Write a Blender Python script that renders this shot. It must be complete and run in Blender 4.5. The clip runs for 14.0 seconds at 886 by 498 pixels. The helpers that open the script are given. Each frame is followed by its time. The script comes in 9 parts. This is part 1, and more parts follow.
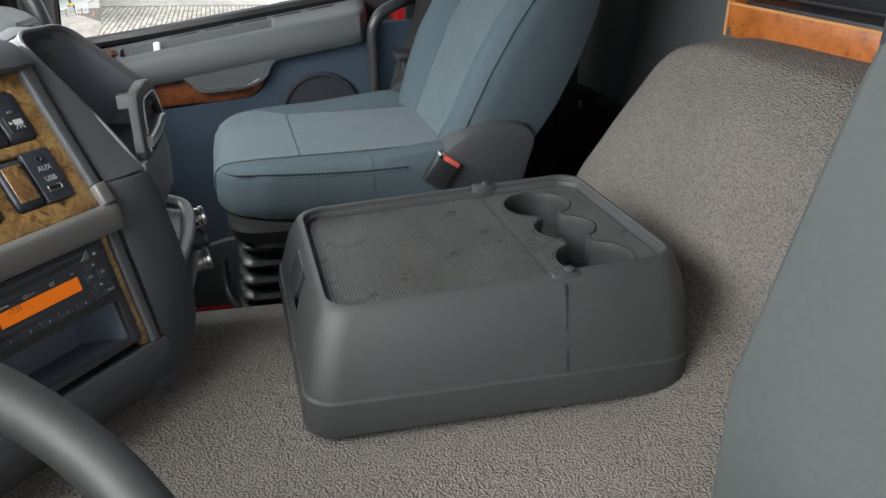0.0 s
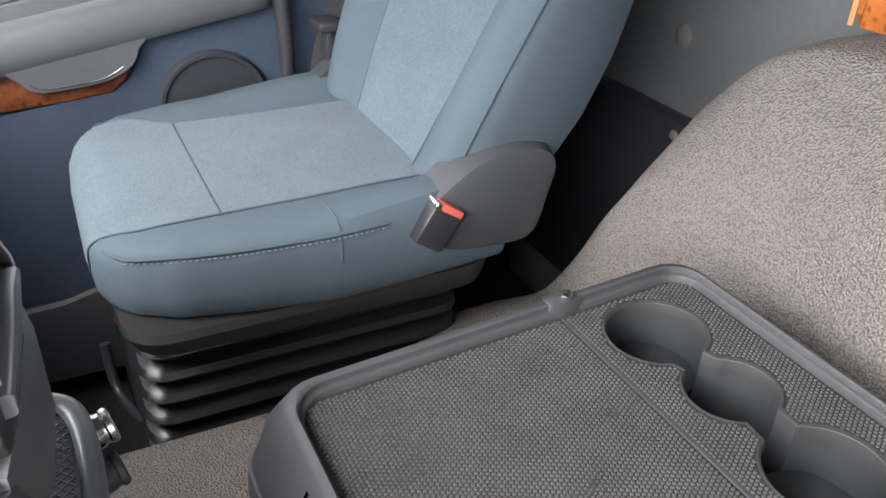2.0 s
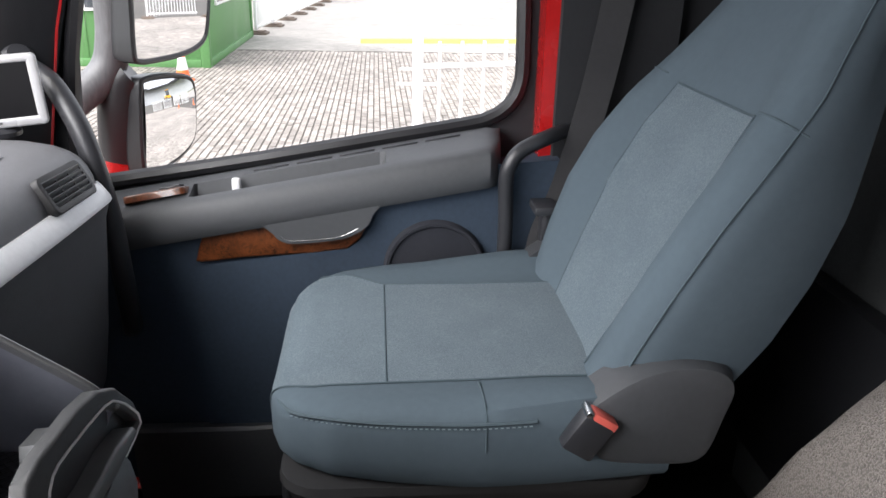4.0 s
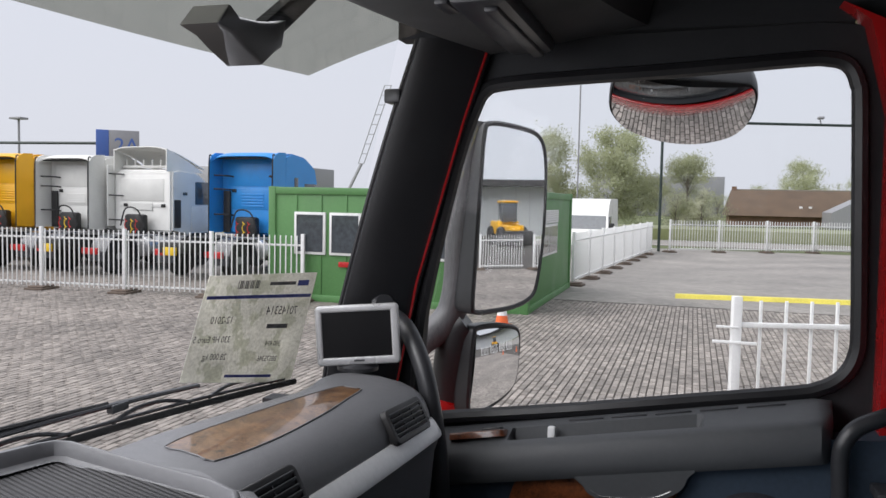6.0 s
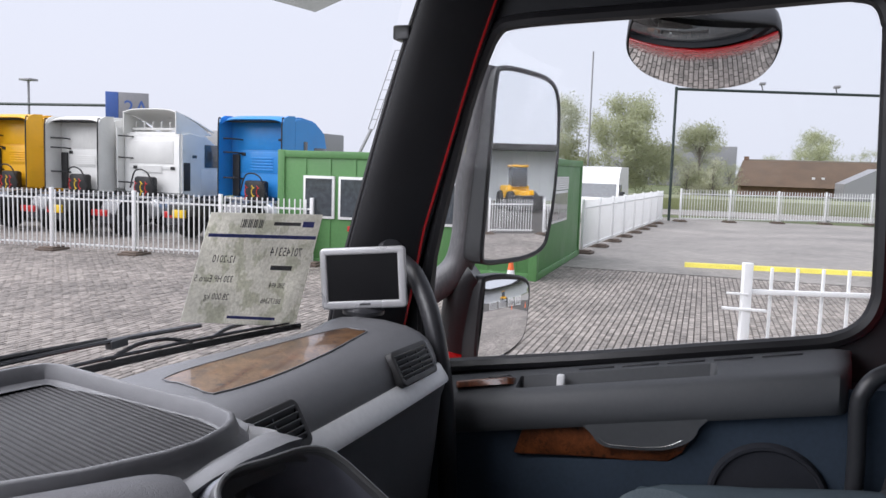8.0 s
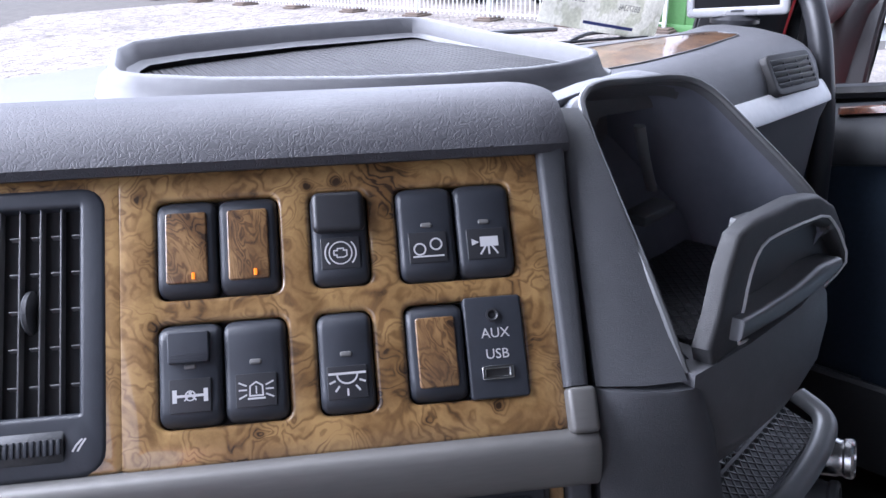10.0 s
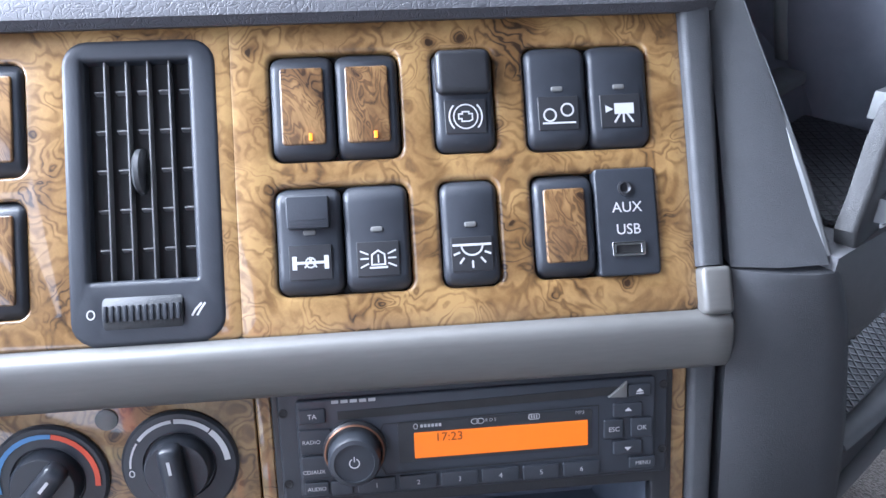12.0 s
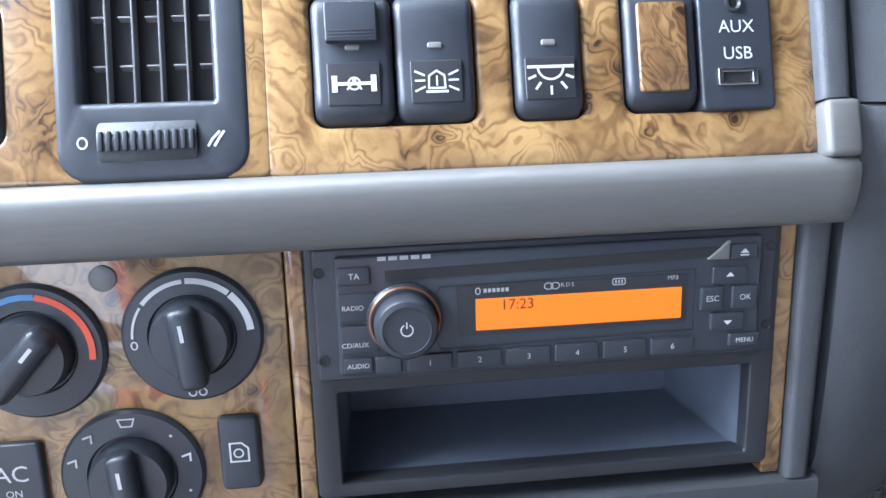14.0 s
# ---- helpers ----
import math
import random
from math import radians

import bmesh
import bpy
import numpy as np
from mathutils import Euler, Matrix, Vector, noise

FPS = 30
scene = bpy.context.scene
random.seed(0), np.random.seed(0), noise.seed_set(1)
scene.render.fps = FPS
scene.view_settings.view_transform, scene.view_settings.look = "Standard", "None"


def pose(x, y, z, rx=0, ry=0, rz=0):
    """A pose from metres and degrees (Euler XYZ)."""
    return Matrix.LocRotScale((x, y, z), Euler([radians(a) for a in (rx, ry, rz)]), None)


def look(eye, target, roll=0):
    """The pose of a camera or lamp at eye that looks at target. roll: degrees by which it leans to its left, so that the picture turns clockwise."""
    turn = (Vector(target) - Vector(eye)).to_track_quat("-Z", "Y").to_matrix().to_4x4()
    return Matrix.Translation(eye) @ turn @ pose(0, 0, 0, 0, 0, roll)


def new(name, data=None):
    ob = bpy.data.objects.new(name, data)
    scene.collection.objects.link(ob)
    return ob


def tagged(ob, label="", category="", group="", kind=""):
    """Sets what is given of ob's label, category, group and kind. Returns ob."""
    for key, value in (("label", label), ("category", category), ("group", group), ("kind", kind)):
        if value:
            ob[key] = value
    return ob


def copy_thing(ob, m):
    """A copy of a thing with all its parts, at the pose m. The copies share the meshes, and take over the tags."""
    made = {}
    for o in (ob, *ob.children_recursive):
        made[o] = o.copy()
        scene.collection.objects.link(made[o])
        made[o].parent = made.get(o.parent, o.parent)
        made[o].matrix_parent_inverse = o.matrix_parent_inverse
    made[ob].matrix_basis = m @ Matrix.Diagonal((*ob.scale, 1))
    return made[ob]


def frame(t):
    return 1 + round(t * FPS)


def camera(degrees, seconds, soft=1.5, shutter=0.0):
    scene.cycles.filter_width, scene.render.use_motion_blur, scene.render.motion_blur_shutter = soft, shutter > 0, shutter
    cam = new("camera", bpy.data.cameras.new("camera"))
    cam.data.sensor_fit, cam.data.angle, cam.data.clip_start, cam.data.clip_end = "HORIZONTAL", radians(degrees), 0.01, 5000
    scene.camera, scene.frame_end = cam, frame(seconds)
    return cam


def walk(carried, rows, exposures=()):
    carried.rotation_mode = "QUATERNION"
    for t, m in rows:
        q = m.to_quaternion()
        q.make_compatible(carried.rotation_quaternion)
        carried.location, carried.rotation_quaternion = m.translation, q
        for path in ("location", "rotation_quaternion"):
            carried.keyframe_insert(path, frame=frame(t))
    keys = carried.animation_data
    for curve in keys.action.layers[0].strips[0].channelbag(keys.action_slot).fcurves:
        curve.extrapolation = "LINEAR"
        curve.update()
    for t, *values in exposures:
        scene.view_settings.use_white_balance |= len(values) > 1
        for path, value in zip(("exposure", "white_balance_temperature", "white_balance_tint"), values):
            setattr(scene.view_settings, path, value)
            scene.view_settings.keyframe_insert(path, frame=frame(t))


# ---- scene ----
cam = camera(58.32, 14.0)
PATH = [
    (0.0, pose(-0.7912, -0.1274, 2.5946, 66.488, -1.216, -105.014)),
    (0.5, pose(-0.6910, -0.1151, 2.6405, 62.413, -1.950, -112.824)),
    (1.0, pose(-0.6115, -0.1029, 2.6680, 60.125, -1.953, -115.530)),
    (1.5, pose(-0.4516, -0.0597, 2.6682, 59.690, -2.129, -116.492)),
    (2.0, pose(-0.2917, -0.0924, 2.6213, 59.769, -2.334, -116.564)),
    (2.2, pose(-0.2387, -0.1313, 2.5967, 59.705, -2.445, -116.447)),
    (4.3, pose(-0.3261, -0.2262, 2.6912, 73.412, -0.557, -89.752)),
    (4.5, pose(-0.3342, -0.2229, 2.6920, 77.463, -0.529, -87.430)),
    (5.0, pose(-0.3630, -0.2171, 2.7068, 80.124, -0.950, -78.097)),
    (5.5, pose(-0.3733, -0.2181, 2.7067, 82.320, -0.941, -73.236)),
    (6.0, pose(-0.3678, -0.2138, 2.7054, 86.462, -1.154, -72.493)),
    (6.5, pose(-0.3634, -0.2151, 2.7005, 87.020, -1.083, -72.699)),
    (7.0, pose(-0.3600, -0.2180, 2.7054, 86.791, -1.349, -73.034)),
    (7.2, pose(-0.3557, -0.2166, 2.7011, 86.467, -1.258, -72.876)),
    (9.3, pose(-0.2974, -0.1903, 2.5637, 73.691, 0.093, -62.074)),
    (9.5, pose(-0.2939, -0.1910, 2.5526, 73.158, 0.489, -56.658)),
    (9.7, pose(-0.3004, -0.1861, 2.5526, 71.889, 0.641, -52.461)),
    (10.0, pose(-0.3139, -0.1796, 2.5564, 67.732, 0.897, -47.550)),
    (10.2, pose(-0.3253, -0.1621, 2.5565, 63.768, 0.420, -46.980)),
    (10.3, pose(-0.3287, -0.1590, 2.5542, 61.797, 0.508, -46.654)),
    (10.5, pose(-0.3311, -0.1482, 2.5587, 59.191, 0.272, -46.242)),
    (11.0, pose(-0.3325, -0.1493, 2.5684, 58.813, 0.220, -45.520)),
    (11.5, pose(-0.3342, -0.1428, 2.5630, 58.686, 0.121, -45.397)),
    (12.0, pose(-0.3339, -0.1306, 2.5441, 58.772, 0.080, -45.397)),
    (12.5, pose(-0.3232, -0.1179, 2.4935, 59.003, -0.069, -45.474)),
    (13.0, pose(-0.3221, -0.1122, 2.4769, 58.610, -0.187, -45.397)),
    (13.5, pose(-0.3245, -0.1108, 2.4747, 58.131, -0.331, -45.711)),
    (14.0, pose(-0.3378, -0.0908, 2.4629, 57.009, -0.651, -46.037)),
]
EXPOSURES = [(0.0, 1.58, 6500, 6), (0.5, 1.95, 6500, 6), (1.0, 2.28, 6500, 8), (1.5, 2.42, 6500, 10), (2.2, 2.55, 6500, 14), (4.3, 1.5, 6500, 14), (4.5, 1.32, 6500, 14), (5.0, 0.75, 6500, 14), (5.5, 0.55, 6500, 14), (6.0, 0.33, 6400, 14), (7.2, 0.28, 6400, 14), (9.3, 1.35, 5850, 22), (9.5, 1.46, 5850, 22), (10.0, 1.8, 5600, 20), (10.5, 2.55, 5500, 18), (11.5, 2.65, 5450, 18), (12.0, 2.82, 5400, 14), (12.5, 2.98, 5350, 12), (14.0, 3.12, 5300, 10)]
walk(cam, PATH, EXPOSURES)

# ---- world and light ----
world = bpy.data.worlds.new("overcast_sky")
scene.world = world
world.use_nodes = True
wn, wl = world.node_tree.nodes, world.node_tree.links
sky = wn.new("ShaderNodeTexSky")
sky.sky_type = "NISHITA"
sky.sun_disc = False
sky.sun_elevation, sky.sun_rotation = radians(50), radians(-33)
sky.air_density, sky.dust_density, sky.ozone_density = 1.0, 6.0, 1.0
grey = wn.new("ShaderNodeMix")
grey.data_type = "RGBA"
grey.inputs[0].default_value = 0.88
wl.new(sky.outputs[0], grey.inputs[6])
grey.inputs[7].default_value = (8.4, 8.7, 9.3, 1)
wn["Background"].inputs[1].default_value = 0.077
wl.new(grey.outputs[2], wn["Background"].inputs[0])
sun = new("sun", bpy.data.lights.new("sun", "SUN"))
sun.data.energy, sun.data.angle, sun.data.color = 2.9, radians(70), (1.0, 0.99, 0.97)
sun.matrix_world = look((0, 0, 20), (9, -14, 0))

# daylight through the driver's half of the windscreen
screen_light = new("windscreen_daylight", bpy.data.lights.new("windscreen_daylight", "AREA"))
screen_light.data.shape, screen_light.data.size, screen_light.data.size_y, screen_light.data.energy = "RECTANGLE", 0.7, 0.55, 4
screen_light.data.color = (0.97, 0.985, 1.0)
screen_light.matrix_world = look((-0.55, 0.4, 2.72), (-0.5, -0.6, 2.5))

# daylight through the passenger's half of the windscreen
side_light = new("windscreen_daylight", bpy.data.lights.new("windscreen_daylight", "AREA"))
side_light.data.shape, side_light.data.size, side_light.data.size_y, side_light.data.energy = "RECTANGLE", 0.8, 0.45, 3.0
side_light.data.color = (0.97, 0.985, 1.0)
side_light.matrix_world = look((0.35, 0.4, 2.85), (0.6, -0.6, 2.15))

# ---- materials ----
def node(nt, kind, **values):
    n = nt.nodes.new(kind)
    for key, value in values.items():
        n.inputs[key].default_value = value
    return n


def mat(name, color, rough=0.5, metal=0.0, var=0.06, vscale=9.0, grain=0.0, gscale=900.0, spec=0.5, coat=0.0, bumpd=0.0006, stretch=(1, 1, 1), rand=0.0):
    """A painted, moulded or woven surface: colour drifts at two scales, roughness too, and a fine grain in the relief."""
    m = bpy.data.materials.new(name)
    m.use_nodes = True
    nt = m.node_tree
    b = nt.nodes["Principled BSDF"]
    b.inputs["Roughness"].default_value = rough
    b.inputs["Metallic"].default_value = metal
    b.inputs["Specular IOR Level"].default_value = spec
    b.inputs["Coat Weight"].default_value = coat
    b.inputs["Coat Roughness"].default_value = 0.06
    tc = nt.nodes.new("ShaderNodeTexCoord")
    mp = nt.nodes.new("ShaderNodeMapping")
    mp.inputs["Scale"].default_value = stretch
    nt.links.new(tc.outputs["Object"], mp.inputs["Vector"])
    n1 = node(nt, "ShaderNodeTexNoise", Scale=vscale, Detail=4.0)
    n2 = node(nt, "ShaderNodeTexNoise", Scale=vscale * 14, Detail=3.0)
    for n in (n1, n2):
        nt.links.new(mp.outputs[0], n.inputs["Vector"])
    add = nt.nodes.new("ShaderNodeMath")
    add.operation = "ADD"
    nt.links.new(n1.outputs[0], add.inputs[0])
    nt.links.new(n2.outputs[0], add.inputs[1])
    mr = nt.nodes.new("ShaderNodeMapRange")
    for k, v in enumerate((0.6, 1.4, 1 - var * 2.2, 1 + var * 2.2), 1):
        mr.inputs[k].default_value = v
    nt.links.new(add.outputs[0], mr.inputs[0])
    hsv = nt.nodes.new("ShaderNodeHueSaturation")
    hsv.inputs["Color"].default_value = (*color, 1)
    if rand:
        oi = nt.nodes.new("ShaderNodeObjectInfo")
        rr = nt.nodes.new("ShaderNodeMapRange")
        for k, v in enumerate((0, 1, 1 - rand, 1 + rand), 1):
            rr.inputs[k].default_value = v
        nt.links.new(oi.outputs["Random"], rr.inputs[0])
        mu = nt.nodes.new("ShaderNodeMath")
        mu.operation = "MULTIPLY"
        nt.links.new(mr.outputs[0], mu.inputs[0])
        nt.links.new(rr.outputs[0], mu.inputs[1])
        nt.links.new(mu.outputs[0], hsv.inputs["Value"])
    else:
        nt.links.new(mr.outputs[0], hsv.inputs["Value"])
    nt.links.new(hsv.outputs[0], b.inputs["Base Color"])
    r2 = nt.nodes.new("ShaderNodeMapRange")
    for k, v in enumerate((0.3, 0.7, max(rough - 0.08, 0.02), min(rough + 0.08, 1)), 1):
        r2.inputs[k].default_value = v
    nt.links.new(n1.outputs[0], r2.inputs[0])
    nt.links.new(r2.outputs[0], b.inputs["Roughness"])
    if grain:
        g = node(nt, "ShaderNodeTexNoise", Scale=gscale, Detail=2.0)
        nt.links.new(mp.outputs[0], g.inputs["Vector"])
        bp = node(nt, "ShaderNodeBump", Strength=grain, Distance=bumpd)
        nt.links.new(g.outputs[0], bp.inputs["Height"])
        nt.links.new(bp.outputs[0], b.inputs["Normal"])
    return m


def ramp(nt, stops):
    r = nt.nodes.new("ShaderNodeValToRGB")
    while len(r.color_ramp.elements) < len(stops):
        r.color_ramp.elements.new(0.5)
    for e, (pos, col) in zip(r.color_ramp.elements, stops):
        e.position, e.color = pos, (*col, 1)
    return r


def burl(name, pale, mid, dark, scale=20.0, rough=0.05, coat=1.0, stretch=(1, 1, 1), rings_n=12.0):
    """Lacquered burr walnut: flowing growth lines bent round small dark eyes, a clear coat over it."""
    m = bpy.data.materials.new(name)
    m.use_nodes = True
    nt = m.node_tree
    b = nt.nodes["Principled BSDF"]
    tc = nt.nodes.new("ShaderNodeTexCoord")

    def math_node(op, a, v1=None, v2=None):
        n = nt.nodes.new("ShaderNodeMath")
        n.operation = op
        for k, v in enumerate((a, v1, v2)):
            if v is None:
                continue
            if isinstance(v, (int, float)):
                n.inputs[k].default_value = v
            else:
                nt.links.new(v, n.inputs[k])
        return n.outputs[0]
    st = nt.nodes.new("ShaderNodeMapping")
    st.inputs["Scale"].default_value = stretch
    nt.links.new(tc.outputs["Object"], st.inputs["Vector"])
    warp = node(nt, "ShaderNodeTexNoise", Scale=scale * 2.6, Detail=2.0)
    nt.links.new(st.outputs[0], warp.inputs["Vector"])
    mx = nt.nodes.new("ShaderNodeMix")
    mx.data_type = "VECTOR"
    mx.inputs[0].default_value = 0.3 / scale
    nt.links.new(st.outputs[0], mx.inputs[4])
    nt.links.new(warp.outputs["Color"], mx.inputs[5])
    eyes = node(nt, "ShaderNodeTexVoronoi", Scale=scale * 3.4)
    nt.links.new(mx.outputs[1], eyes.inputs["Vector"])
    pick = nt.nodes.new("ShaderNodeSeparateColor")
    nt.links.new(eyes.outputs["Color"], pick.inputs[0])
    gate = nt.nodes.new("ShaderNodeMapRange")
    for k, v in enumerate((0.45, 0.7, 0.0, 1.0), 1):
        gate.inputs[k].default_value = v
    nt.links.new(pick.outputs[0], gate.inputs[0])
    near_eye = nt.nodes.new("ShaderNodeMapRange")
    near_eye.interpolation_type = "SMOOTHSTEP"
    for k, v in enumerate((0.42, 0.0, 0.0, 1.0), 1):
        near_eye.inputs[k].default_value = v
    nt.links.new(eyes.outputs["Distance"], near_eye.inputs[0])
    pull = math_node("MULTIPLY", near_eye.outputs[0], gate.outputs[0])
    flow = node(nt, "ShaderNodeTexNoise", Scale=scale * 2.0, Detail=2.5, Roughness=0.45, Distortion=0.9)
    nt.links.new(mx.outputs[1], flow.inputs["Vector"])
    phase = math_node("MULTIPLY_ADD", flow.outputs[0], rings_n, math_node("MULTIPLY", pull, 2.6))
    saw = math_node("FRACT", phase)
    grow_line = nt.nodes.new("ShaderNodeMapRange")
    grow_line.interpolation_type = "SMOOTHSTEP"
    for k, v in enumerate((0.0, 0.34, 1.0, 0.0), 1):
        grow_line.inputs[k].default_value = v
    nt.links.new(math_node("PINGPONG", saw, 0.5), grow_line.inputs[0])
    mask = node(nt, "ShaderNodeTexNoise", Scale=scale * 2.3, Detail=2.0)
    nt.links.new(st.outputs[0], mask.inputs["Vector"])
    weight = nt.nodes.new("ShaderNodeMapRange")
    for k, v in enumerate((0.36, 0.62, 0.3, 1.0), 1):
        weight.inputs[k].default_value = v
    nt.links.new(mask.outputs[0], weight.inputs[0])
    fine = node(nt, "ShaderNodeTexNoise", Scale=scale * 30, Detail=3.0, Roughness=0.7)
    nt.links.new(mx.outputs[1], fine.inputs["Vector"])
    cloud = node(nt, "ShaderNodeTexNoise", Scale=scale * 1.7, Detail=5.0, Roughness=0.6)
    nt.links.new(mx.outputs[1], cloud.inputs["Vector"])
    tone = math_node("MULTIPLY_ADD", cloud.outputs[0], 1.9, -0.3)
    tone = math_node("ADD", tone, math_node("MULTIPLY_ADD", fine.outputs[0], 0.24, -0.12))
    tone = math_node("SUBTRACT", tone, math_node("MULTIPLY", math_node("MULTIPLY", grow_line.outputs[0], weight.outputs[0]), 0.43))
    tone = math_node("SUBTRACT", tone, math_node("MULTIPLY", math_node("POWER", pull, 1.6), 0.8))
    r = ramp(nt, [(0.02, dark), (0.2, tuple(0.45 * p + 0.55 * q for p, q in zip(dark, mid))), (0.44, mid), (0.66, tuple(0.5 * p + 0.5 * q for p, q in zip(mid, pale))), (0.86, pale)])
    nt.links.new(tone, r.inputs[0])
    nt.links.new(r.outputs[0], b.inputs["Base Color"])
    b.inputs["Roughness"].default_value = 0.35
    b.inputs["Coat Weight"].default_value = coat
    b.inputs["Coat Roughness"].default_value = rough
    return m


def glass(name, tint=(1, 1, 1), ior=1.45):
    m = bpy.data.materials.new(name)
    m.use_nodes = True
    nt = m.node_tree
    nt.nodes.remove(nt.nodes["Principled BSDF"])
    tr = nt.nodes.new("ShaderNodeBsdfTransparent")
    tr.inputs[0].default_value = (*tint, 1)
    gl = nt.nodes.new("ShaderNodeBsdfGlossy")
    gl.inputs["Roughness"].default_value = 0.02
    lw = nt.nodes.new("ShaderNodeLayerWeight")
    pw = nt.nodes.new("ShaderNodeMath")
    pw.operation = "POWER"
    pw.inputs[1].default_value = 5.0
    nt.links.new(lw.outputs["Facing"], pw.inputs[0])
    fr = nt.nodes.new("ShaderNodeMath")
    fr.operation = "MULTIPLY_ADD"
    fr.inputs[1].default_value, fr.inputs[2].default_value = ior - 0.6, 0.006
    nt.links.new(pw.outputs[0], fr.inputs[0])
    mx = nt.nodes.new("ShaderNodeMixShader")
    nt.links.new(fr.outputs[0], mx.inputs[0])
    nt.links.new(tr.outputs[0], mx.inputs[1])
    nt.links.new(gl.outputs[0], mx.inputs[2])
    nt.links.new(mx.outputs[0], nt.nodes["Material Output"].inputs[0])
    return m


def glow(name, color, power):
    m = bpy.data.materials.new(name)
    m.use_nodes = True
    b = m.node_tree.nodes["Principled BSDF"]
    b.inputs["Base Color"].default_value = (*[c * 0.5 for c in color], 1)
    b.inputs["Emission Color"].default_value = (*color, 1)
    b.inputs["Emission Strength"].default_value = power
    b.inputs["Roughness"].default_value = 0.3
    return m


def weave(name, a, b2, scale, rough=0.9, depth=0.0008):
    """Seat cloth with a small woven figure."""
    m = bpy.data.materials.new(name)
    m.use_nodes = True
    nt = m.node_tree
    b = nt.nodes["Principled BSDF"]
    tc = nt.nodes.new("ShaderNodeTexCoord")
    mp = nt.nodes.new("ShaderNodeMapping")
    mp.inputs["Scale"].default_value = (scale, scale * 3.0, scale * 3.0)
    nt.links.new(tc.outputs["Object"], mp.inputs[0])
    v = node(nt, "ShaderNodeTexNoise", Scale=1.0, Detail=1.0)
    nt.links.new(mp.outputs[0], v.inputs["Vector"])
    mp2 = nt.nodes.new("ShaderNodeMapping")
    mp2.inputs["Scale"].default_value = (scale * 3.0, scale, scale)
    nt.links.new(tc.outputs["Object"], mp2.inputs[0])
    v2 = node(nt, "ShaderNodeTexNoise", Scale=1.0, Detail=1.0)
    nt.links.new(mp2.outputs[0], v2.inputs["Vector"])
    patch = node(nt, "ShaderNodeTexNoise", Scale=scale * 0.2, Detail=1.0)
    nt.links.new(tc.outputs["Object"], patch.inputs["Vector"])
    pr = ramp(nt, [(0.46, (0, 0, 0)), (0.54, (1, 1, 1))])
    nt.links.new(patch.outputs[0], pr.inputs[0])
    fig = nt.nodes.new("ShaderNodeMix")
    nt.links.new(pr.outputs[0], fig.inputs[0])
    nt.links.new(v.outputs[0], fig.inputs[2])
    nt.links.new(v2.outputs[0], fig.inputs[3])
    big = node(nt, "ShaderNodeTexNoise", Scale=scale * 0.05, Detail=4.0)
    nt.links.new(tc.outputs["Object"], big.inputs["Vector"])
    ad = nt.nodes.new("ShaderNodeMath")
    ad.operation = "MULTIPLY_ADD"
    ad.inputs[1].default_value = 0.85
    nt.links.new(fig.outputs[0], ad.inputs[0])
    sc = nt.nodes.new("ShaderNodeMath")
    sc.operation = "MULTIPLY"
    sc.inputs[1].default_value = 0.25
    nt.links.new(big.outputs[0], sc.inputs[0])
    nt.links.new(sc.outputs[0], ad.inputs[2])
    r = ramp(nt, [(0.42, a), (0.56, tuple(0.6 * p + 0.4 * q for p, q in zip(a, b2))), (0.68, b2)])
    nt.links.new(ad.outputs[0], r.inputs[0])
    nt.links.new(r.outputs[0], b.inputs["Base Color"])
    bp = node(nt, "ShaderNodeBump", Strength=0.5, Distance=depth)
    nt.links.new(fig.outputs[0], bp.inputs["Height"])
    nt.links.new(bp.outputs[0], b.inputs["Normal"])
    b.inputs["Roughness"].default_value = rough
    b.inputs["Sheen Weight"].default_value = 0.08
    return m


def leather_grain(name, color, rough, scale, depth):
    """Moulded plastic skin with a pebbled leather relief."""
    m = mat(name, color, rough, var=0.04)
    nt = m.node_tree
    b = nt.nodes["Principled BSDF"]
    tc = nt.nodes.new("ShaderNodeTexCoord")
    v = node(nt, "ShaderNodeTexVoronoi", Scale=scale)
    v.feature = "DISTANCE_TO_EDGE"
    w = node(nt, "ShaderNodeTexNoise", Scale=scale * 0.4, Detail=2.0)
    mx = nt.nodes.new("ShaderNodeMix")
    mx.data_type = "VECTOR"
    mx.inputs[0].default_value = 0.012
    nt.links.new(tc.outputs["Object"], w.inputs["Vector"])
    nt.links.new(tc.outputs["Object"], mx.inputs[4])
    nt.links.new(w.outputs["Color"], mx.inputs[5])
    nt.links.new(mx.outputs[1], v.inputs["Vector"])
    r = ramp(nt, [(0.0, (0, 0, 0)), (0.14, (1, 1, 1))])
    nt.links.new(v.outputs["Distance"], r.inputs[0])
    bp = node(nt, "ShaderNodeBump", Strength=0.35, Distance=depth)
    nt.links.new(r.outputs[0], bp.inputs["Height"])
    nt.links.new(bp.outputs[0], b.inputs["Normal"])
    return m


PLASTIC = leather_grain("grey_moulded_plastic", (0.047, 0.048, 0.05), 0.46, 560, 0.0004)
PAD = leather_grain("dark_leather_grain_pad", (0.05, 0.05, 0.058), 0.6, 330, 0.0006)
DASH = leather_grain("dashboard_grey_plastic", (0.13, 0.132, 0.141), 0.42, 600, 0.0003)
BIN_LINING = leather_grain("blue_grey_bin_lining", (0.19, 0.2, 0.24), 0.5, 600, 0.0002)
DASH_DARK = leather_grain("lower_dashboard_plastic", (0.066, 0.069, 0.076), 0.5, 600, 0.0003)
BLACK = mat("black_plastic", (0.028, 0.029, 0.033), 0.38, var=0.05, grain=0.15)
